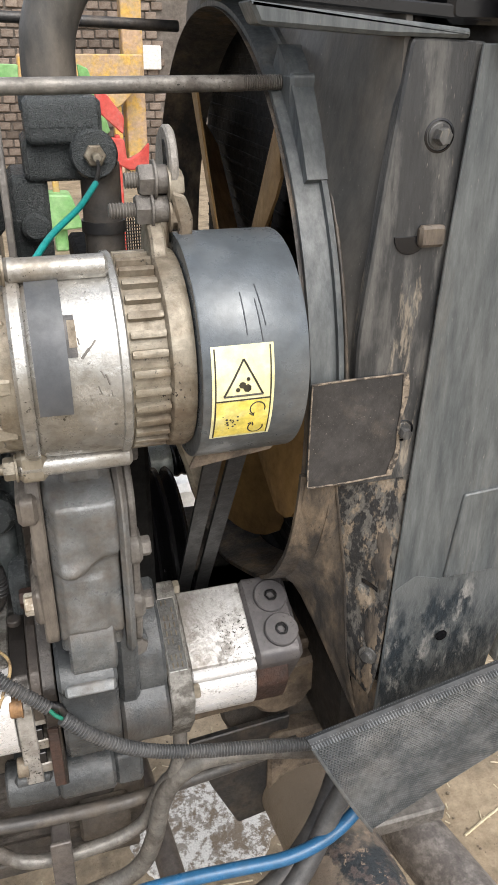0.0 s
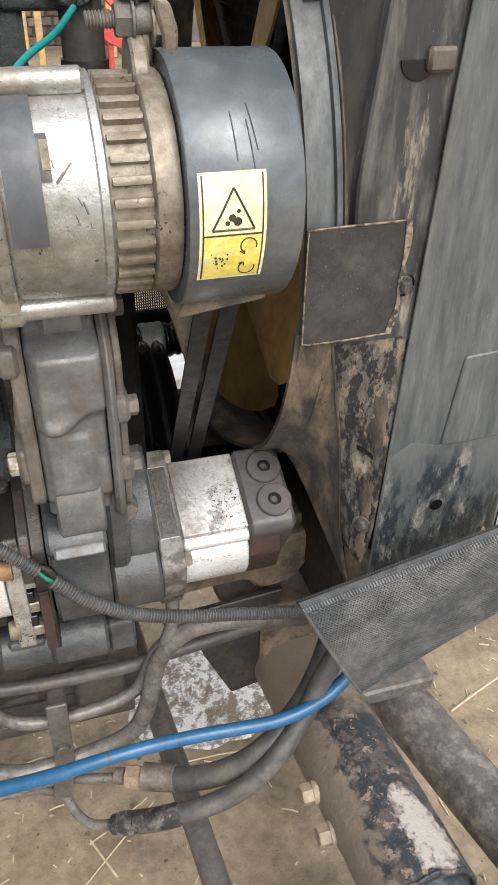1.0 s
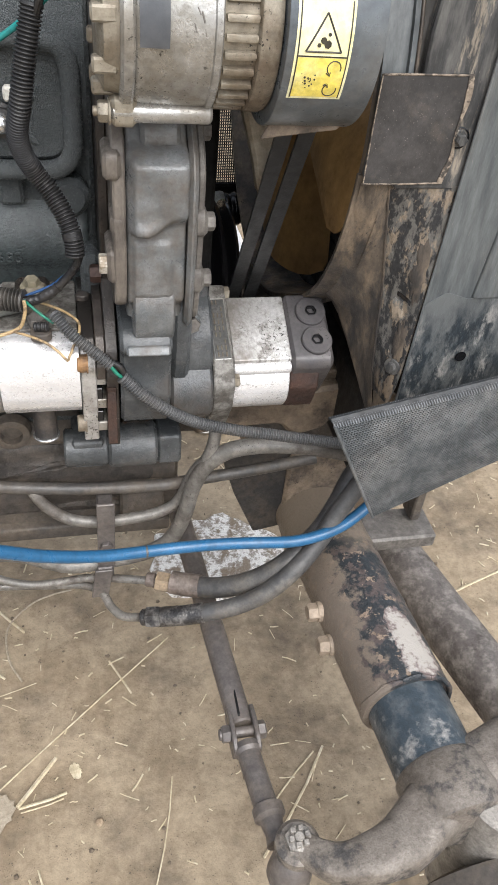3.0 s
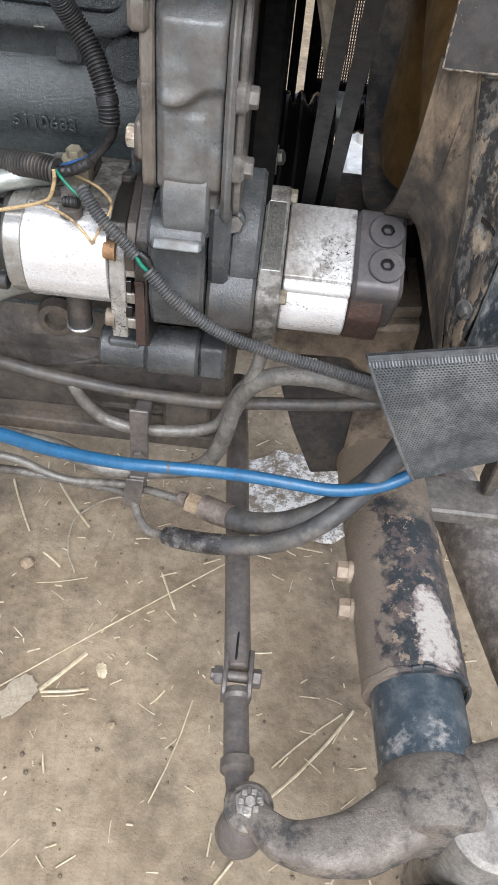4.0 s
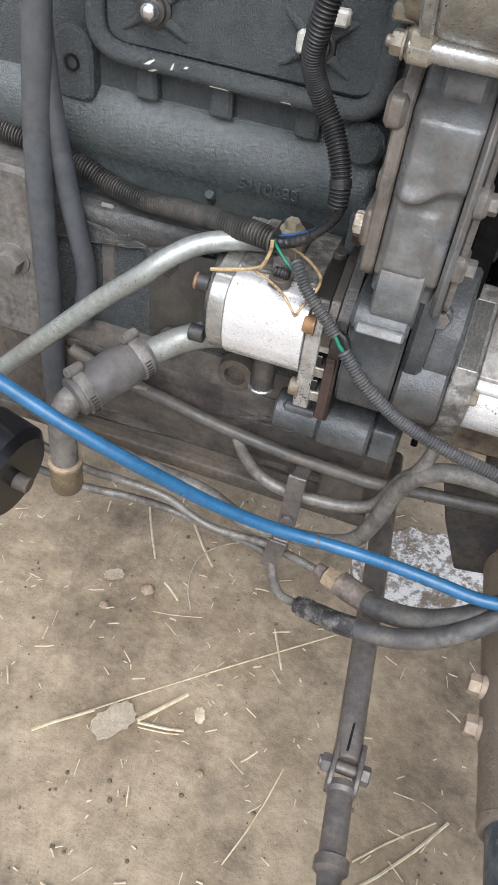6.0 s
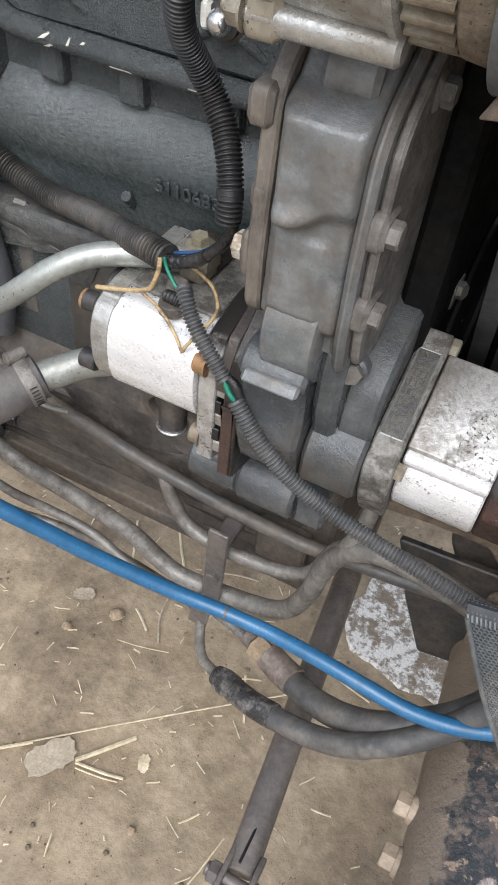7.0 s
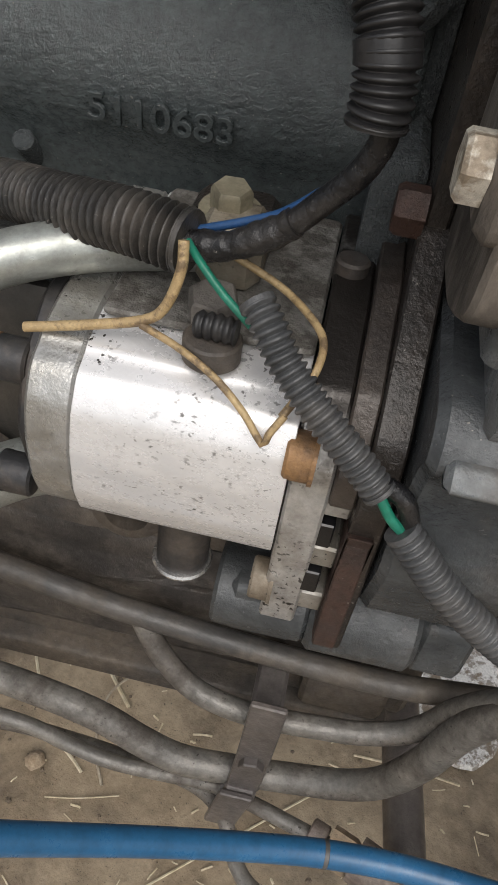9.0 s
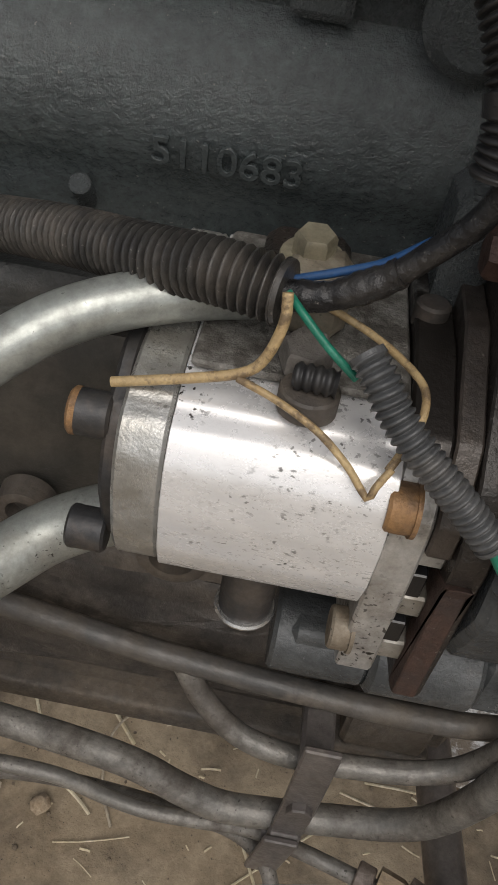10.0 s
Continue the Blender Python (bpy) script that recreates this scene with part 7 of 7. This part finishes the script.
g = Geo()
for i in range(2600):
    x, y = random.uniform(-1.3, 1.3), random.uniform(-0.2, 2.4)
    long = random.random()
    straw_piece(g, x, y, random.uniform(0, 6.3), 0.006 + 0.026 * long**3, random.uniform(0.0006, 0.0015), 0.001)
single("straw_litter", g, straw_mat, (0, 0, 0), "short bits of dry straw scattered over the earth", "straw", kind="stuff")
for x0, y0, x1, y1, r in ((-0.265, 0.402, 0.083, 0.70, 0.0013), (-0.165, 0.438, -0.11, 0.505, 0.0032), (-0.163, 0.436, -0.095, 0.449, 0.0022), (-0.160, 0.430, -0.10, 0.442, 0.0012), (0.119, 0.752, 0.249, 0.746, 0.0016), (0.173, 0.314, 0.30, 0.462, 0.0022), (0.183, 0.365, 0.284, 0.457, 0.0014), (-0.244, 0.846, -0.161, 0.743, 0.0024), (-0.021, 0.666, 0.011, 0.599, 0.0018), (-0.225, 0.68, -0.19, 0.655, 0.0020), (-0.22, 0.62, -0.14, 0.64, 0.0008), (0.09, 0.735, 0.16, 0.72, 0.0014), (-0.30, 0.37, -0.23, 0.43, 0.0024), (0.14, 0.24, 0.04, 0.10, 0.0022), (0.62, 0.72, 0.80, 0.78, 0.0022), (0.57, 0.80, 0.60, 0.87, 0.0018), (0.02, 0.30, 0.06, 0.45, 0.0012), (-0.32, 0.83, -0.26, 0.72, 0.0020), (0.70, 0.60, 0.84, 0.66, 0.0018)):
    g = Geo()
    n = math.hypot(x1 - x0, y1 - y0)
    straw_piece(g, x0, y0, math.atan2(y1 - y0, x1 - x0), n, r)
    single("straw", g, straw_mat, (x0, y0, 0), "single dry straw lying on the earth", "straw", "long straws")


def leaf(x, y, size, ang):
    g = Geo()
    n = 34
    ring = []
    for i in range(n):
        a = 2 * math.pi * i / n
        r = size * (0.72 + 0.28 * abs(math.cos(a))) * random.uniform(0.86, 1.1)
        px, py = r * math.cos(a), r * 0.8 * math.sin(a)
        ring.append((x + px * math.cos(ang) - py * math.sin(ang), y + px * math.sin(ang) + py * math.cos(ang), 0.003 + 0.003 * math.sin(a) ** 2 + random.uniform(0, 0.0006)))
    verts = ring + [(px, py, pz - 0.0008) for px, py, pz in ring] + [(x, y, 0.005), (x, y, 0.0042)]
    faces = [(i, (i + 1) % n, 2 * n) for i in range(n)] + [(n + (i + 1) % n, n + i, 2 * n + 1) for i in range(n)] + [(i, n + i, n + (i + 1) % n, (i + 1) % n) for i in range(n)]
    g.add(verts, faces)
    return g


single("dry_leaf", leaf(-0.196, 0.426, 0.036, 1.0), leaf_mat, (-0.2, 0.42, 0), "curled dry grey-brown leaf on the earth", "leaf", "dry leaves", smooth=25)
single("dry_leaf", leaf(-0.082, 0.480, 0.013, 1.9), straw_mat, (-0.08, 0.48, 0), "small pale leaf chip on the earth", "leaf", "dry leaves", smooth=25)
single("dry_leaf", leaf(-0.31, 0.66, 0.018, 0.4), leaf_mat, (-0.31, 0.66, 0), "curled dry grey-brown leaf on the earth", "leaf", "dry leaves", smooth=25)
g = Geo()
crumb_mat = worn("dark_damp_crumbs", (0.105, 0.080, 0.057), (0.17, 0.132, 0.092), (0.24, 0.185, 0.13), 0.7, 0, 90, patch=(0.4, 0.6), bump=0.6)
for i in range(2600):
    x, y = random.uniform(-1.0, 1.0), random.uniform(-0.1, 1.6)
    if noise.noise(Vector((x * 5, y * 5, 2.0))) < random.uniform(-0.45, 0.35):
        continue
    r = 0.0011 + 0.0032 * random.random() ** 4
    o = Vector((x, y, r * 0.3))
    ring = lambda s, k: [o + Vector((math.cos(a * 1.257) * r * k * random.uniform(0.8, 1.2), math.sin(a * 1.257) * r * k * random.uniform(0.8, 1.2), s * r)) for a in range(5)]
    g.rings([ring(-0.5, 0.8), ring(0.1, 1), ring(0.7, 0.5)])
single("dirt_crumbs", g, crumb_mat, (0, 0, 0), "small crumbs and pebbles of dry earth", "pebbles", kind="stuff")
for x, y, r in ((-0.245, 0.655, 0.011), (-0.30, 0.60, 0.008), (-0.05, 0.40, 0.006)):
    g = Geo()
    o = Vector((x, y, r * 0.4))
    ring = lambda s, k: [o + Vector((math.cos(a * 0.785) * r * k * random.uniform(0.8, 1.2), math.sin(a * 0.785) * r * k * random.uniform(0.8, 1.2), s * r)) for a in range(8)]
    g.rings([ring(-0.5, 0.8), ring(-0.1, 1), ring(0.4, 0.85), ring(0.75, 0.4)])
    single("clod", g, stone_mat, (x, y, 0), "small clod of dry earth", "clod", "clods")
w = thing("thin_twig", (-0.16, 0.6, 0), "thin curved dry stem lying on the earth", "twig")
part("stem", Geo().tube([(-0.08, 0.826, 0.003), (-0.116, 0.816, 0.006), (-0.153, 0.796, 0.008), (-0.188, 0.751, 0.008), (-0.185, 0.690, 0.006), (-0.163, 0.646, 0.002)], 0.0016, 6), leaf_mat, w)

# wet patch on the ground below the axle; its white stands in for glints
g = Geo()
n = 46
ring = []
for i in range(n):
    a = 2 * math.pi * i / n
    k = 1 + 0.22 * noise.noise(Vector((math.cos(a) * 2.2, math.sin(a) * 2.2, 3.1))) + 0.05 * random.uniform(-1, 1)
    ring.append((0.200 + 0.135 * k * math.cos(a), 0.872 + 0.108 * k * math.sin(a)))
g.rings([[(x, y, 0.000) for x, y in ring], [(0.20 + (x - 0.20) * 0.97, 0.872 + (y - 0.872) * 0.97, 0.0058) for x, y in ring]])
single("white_residue", g, glint_patch_mat, (0.2, 0.845, 0), "wet patch on the earth with its sky glints painted white", "spill")

# ---- yard behind the engine ----
# Added white box: stands in for the bright background past the belts.
can = thing("bright_gap_box", (0.25, 1.35, 0), "white box added beyond the tractor for the bright gap between the belts", "canister")
part("body", Geo().box((0.205, 1.24, 0.0), (0.305, 1.46, 0.455), 0.012, 0.03, "z"), white_plastic, can)
part("neck", Geo().cyl((0.255, 1.38, 0.45), (0.255, 1.38, 0.485), 0.022, 24), white_plastic, can)
lh = thing("radiator_hose", (0.2, 0.95, 0.65), "glossy black ribbed lower radiator hose", "hose")
part("tube", Geo().tube([(0.06, 0.95, 0.672), (0.16, 0.95, 0.676), (0.30, 0.95, 0.690)], 0.024, 24, pitch=0.012, depth=0.10), gloss_black, lh)
g = Geo().lathe((0.150, 0.95, 0.676), X, [(0, 0.0262), (0, 0.0275), (0.004, 0.0282), (0.010, 0.0275), (0.020, 0.0275), (0.026, 0.0282), (0.030, 0.0275), (0.030, 0.0262)], 32)
part("clamp_band", g, steel_pipe, lh, "bright slotted clamp band")
gr = thing("fan_grille", (0.17, 1.02, 0.6), "fine dark woven grille on the far side of the fan guard", "grille")
g = Geo()
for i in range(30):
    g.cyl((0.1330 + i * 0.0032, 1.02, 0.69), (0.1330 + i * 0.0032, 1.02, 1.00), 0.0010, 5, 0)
part("upright_wire", g, bay_black, gr, kind="stuff")
g = Geo()
for i in range(75):
    g.cyl((0.1300, 1.019, 0.692 + i * 0.0041), (0.2280, 1.019, 0.692 + i * 0.0041 + 0.004), 0.0009, 5, 0)
part("cross_wire", g, bolt_dark, gr, kind="stuff")
# Black rail added to keep the gap below the mesh dark.
part("bottom_rail", Geo().box((0.128, 1.012, 0.640), (0.330, 1.028, 0.690), 0.003), bay_black, gr)
part("upright", Geo().box((0.1225, 1.010, 0.300), (0.1330, 1.030, 1.00), 0.003), bay_black, gr)
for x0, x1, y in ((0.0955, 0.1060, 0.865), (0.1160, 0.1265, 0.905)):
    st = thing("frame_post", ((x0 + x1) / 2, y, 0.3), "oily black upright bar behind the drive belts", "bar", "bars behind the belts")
    part("bar", Geo().box((x0, y, 0.30), (x1, y + 0.022, 1.03), 0.002, 0.004, "z"), bay_black, st)
    part("oil_streak", Geo().tube([(x0 + 0.002 + 0.0012 * math.sin(k * 1.9), y - 0.0004, 0.70 + k * 0.021) for k in range(12)], 0.0011, 6, 0.01), gloss_black, st, "glossy wet streak")
cl = thing("hose_clamp", (0.083, 0.66, 0.74), "small bright clamp bolt in the dark bay", "clamp")
part("head", Geo().bolt((0.0945, 0.650, 0.752), (1, -0.3, 0.2), 0.0072, 0.007, 0.0, 12), alu, cl)
part("strap", Geo().box((0.0935, 0.640, 0.738), (0.0955, 0.668, 0.757), 0.0006, 0.003), steel_pipe, cl)

wall = new("wall_far", mesh_of("wall_far", Geo().box((-6.0, 9.02, 0.0), (8.0, 9.24, 2.6), 0.004), mortar))
tagged(wall, "rough unplastered red brick yard wall", "wall", kind="structure")
ym = thing("yellow_machine", (0.9, 8.2, 0), "weathered yellow farm machine frame by the wall", "farm machine")
part("post", Geo().box((1.20, 8.30, 0.0), (1.40, 8.50, 1.9), 0.01), paint_yellow, ym)
part("hopper", Geo().prism(rounded([(0.2, 1.08), (1.36, 1.08), (1.30, 0.80), (1.1, 0.62), (0.2, 0.62)], 0.03), "y", 8.05, 8.28, 0.01), paint_yellow, ym)
part("leg", Geo().box((0.25, 8.1, 0.0), (0.33, 8.2, 0.64), 0.008), paint_yellow, ym)
part("leg", Geo().box((1.05, 8.1, 0.0), (1.13, 8.2, 0.64), 0.008), paint_yellow, ym)
gm = thing("green_machine", (0.4, 5.0, 0), "green painted implement standing in the yard", "farm machine")
part("cover", Geo().prism(rounded([(0.20, 0.36), (0.36, 0.35), (0.42, 0.15), (0.18, 0.13)], 0.02), "y", 5.0, 5.2, 0.01), paint_green, gm)
part("foot", Geo().box((0.24, 5.05, 0.0), (0.32, 5.15, 0.14), 0.01), paint_green, gm)
part("arm", Geo().prism(rounded([(0.0, 1.075), (0.135, 1.07), (0.13, 0.99), (0.0, 1.0)], 0.01), "y", 5.1, 5.14, 0.004), paint_green, gm)
part("arm", Geo().prism(rounded([(0.47, 1.075), (0.53, 1.05), (0.64, 0.70), (0.60, 0.68), (0.55, 0.80), (0.48, 0.97)], 0.01), "y", 5.1, 5.14, 0.004), paint_green, gm)
part("beam", Geo().box((0.0, 5.12, 0.95), (0.6, 5.16, 0.99), 0.004).box((0.26, 5.12, 0.1), (0.30, 5.16, 0.98), 0.004), paint_yellow, gm)
rm = thing("red_machine", (0.7, 4.9, 0), "faded red implement panels in the yard", "farm machine")
part("panel", Geo().prism(rounded([(0.53, 0.95), (0.60, 0.93), (0.70, 0.80), (0.69, 0.70), (0.56, 0.82)], 0.02), "y", 4.90, 4.94, 0.006), paint_red, rm)
part("lower_panel", Geo().prism(rounded([(0.60, 0.69), (0.69, 0.68), (0.70, 0.56), (0.78, 0.60), (0.84, 0.66), (0.83, 0.52), (0.72, 0.50), (0.62, 0.55)], 0.02), "y", 4.88, 4.92, 0.006), paint_red, rm)
part("leg", Geo().box((0.64, 4.90, 0.0), (0.67, 4.96, 0.70), 0.005), paint_red, rm)
wb = single("wall_box", Geo().box((1.47, 8.96, 0.92), (1.70, 9.02, 1.15), 0.01), white_plastic, (1.58, 9.0, 0.92), "white meter box fixed to the brick wall", "wall box")

# bricks of the far wall, in the stretch that is seen
bm_geo = Geo().box((-0.058, -0.02, -0.035), (0.058, 0.012, 0.035), 0.006)
brick_mesh = mesh_of("brick", bm_geo, brick_red, smooth=0)
tc = brick_red.node_tree
info = tc.nodes.new("ShaderNodeObjectInfo")
mr = tc.nodes.new("ShaderNodeMapRange")
mr.inputs["To Min"].default_value, mr.inputs["To Max"].default_value = 0.6, 1.35
tc.links.new(info.outputs["Random"], mr.inputs["Value"])
hs = tc.nodes.new("ShaderNodeHueSaturation")
tc.links.new(mr.outputs[0], hs.inputs["Value"])
src = tc.nodes["Principled BSDF"].inputs["Base Color"].links[0].from_socket
tc.links.new(src, hs.inputs["Color"])
tc.links.new(hs.outputs[0], tc.nodes["Principled BSDF"].inputs["Base Color"])
for row in range(19):
    for col in range(14):
        ob = new("brick", brick_mesh)
        ob.parent = wall
        ob.location = (-0.1 + col * 0.132 + 0.066 * (row % 2) + random.uniform(-0.008, 0.008), 9.018 + random.uniform(-0.010, 0.006), 0.045 + row * 0.086 + random.uniform(-0.004, 0.004))
        ob.rotation_euler = (0, random.uniform(-0.05, 0.05), 0)
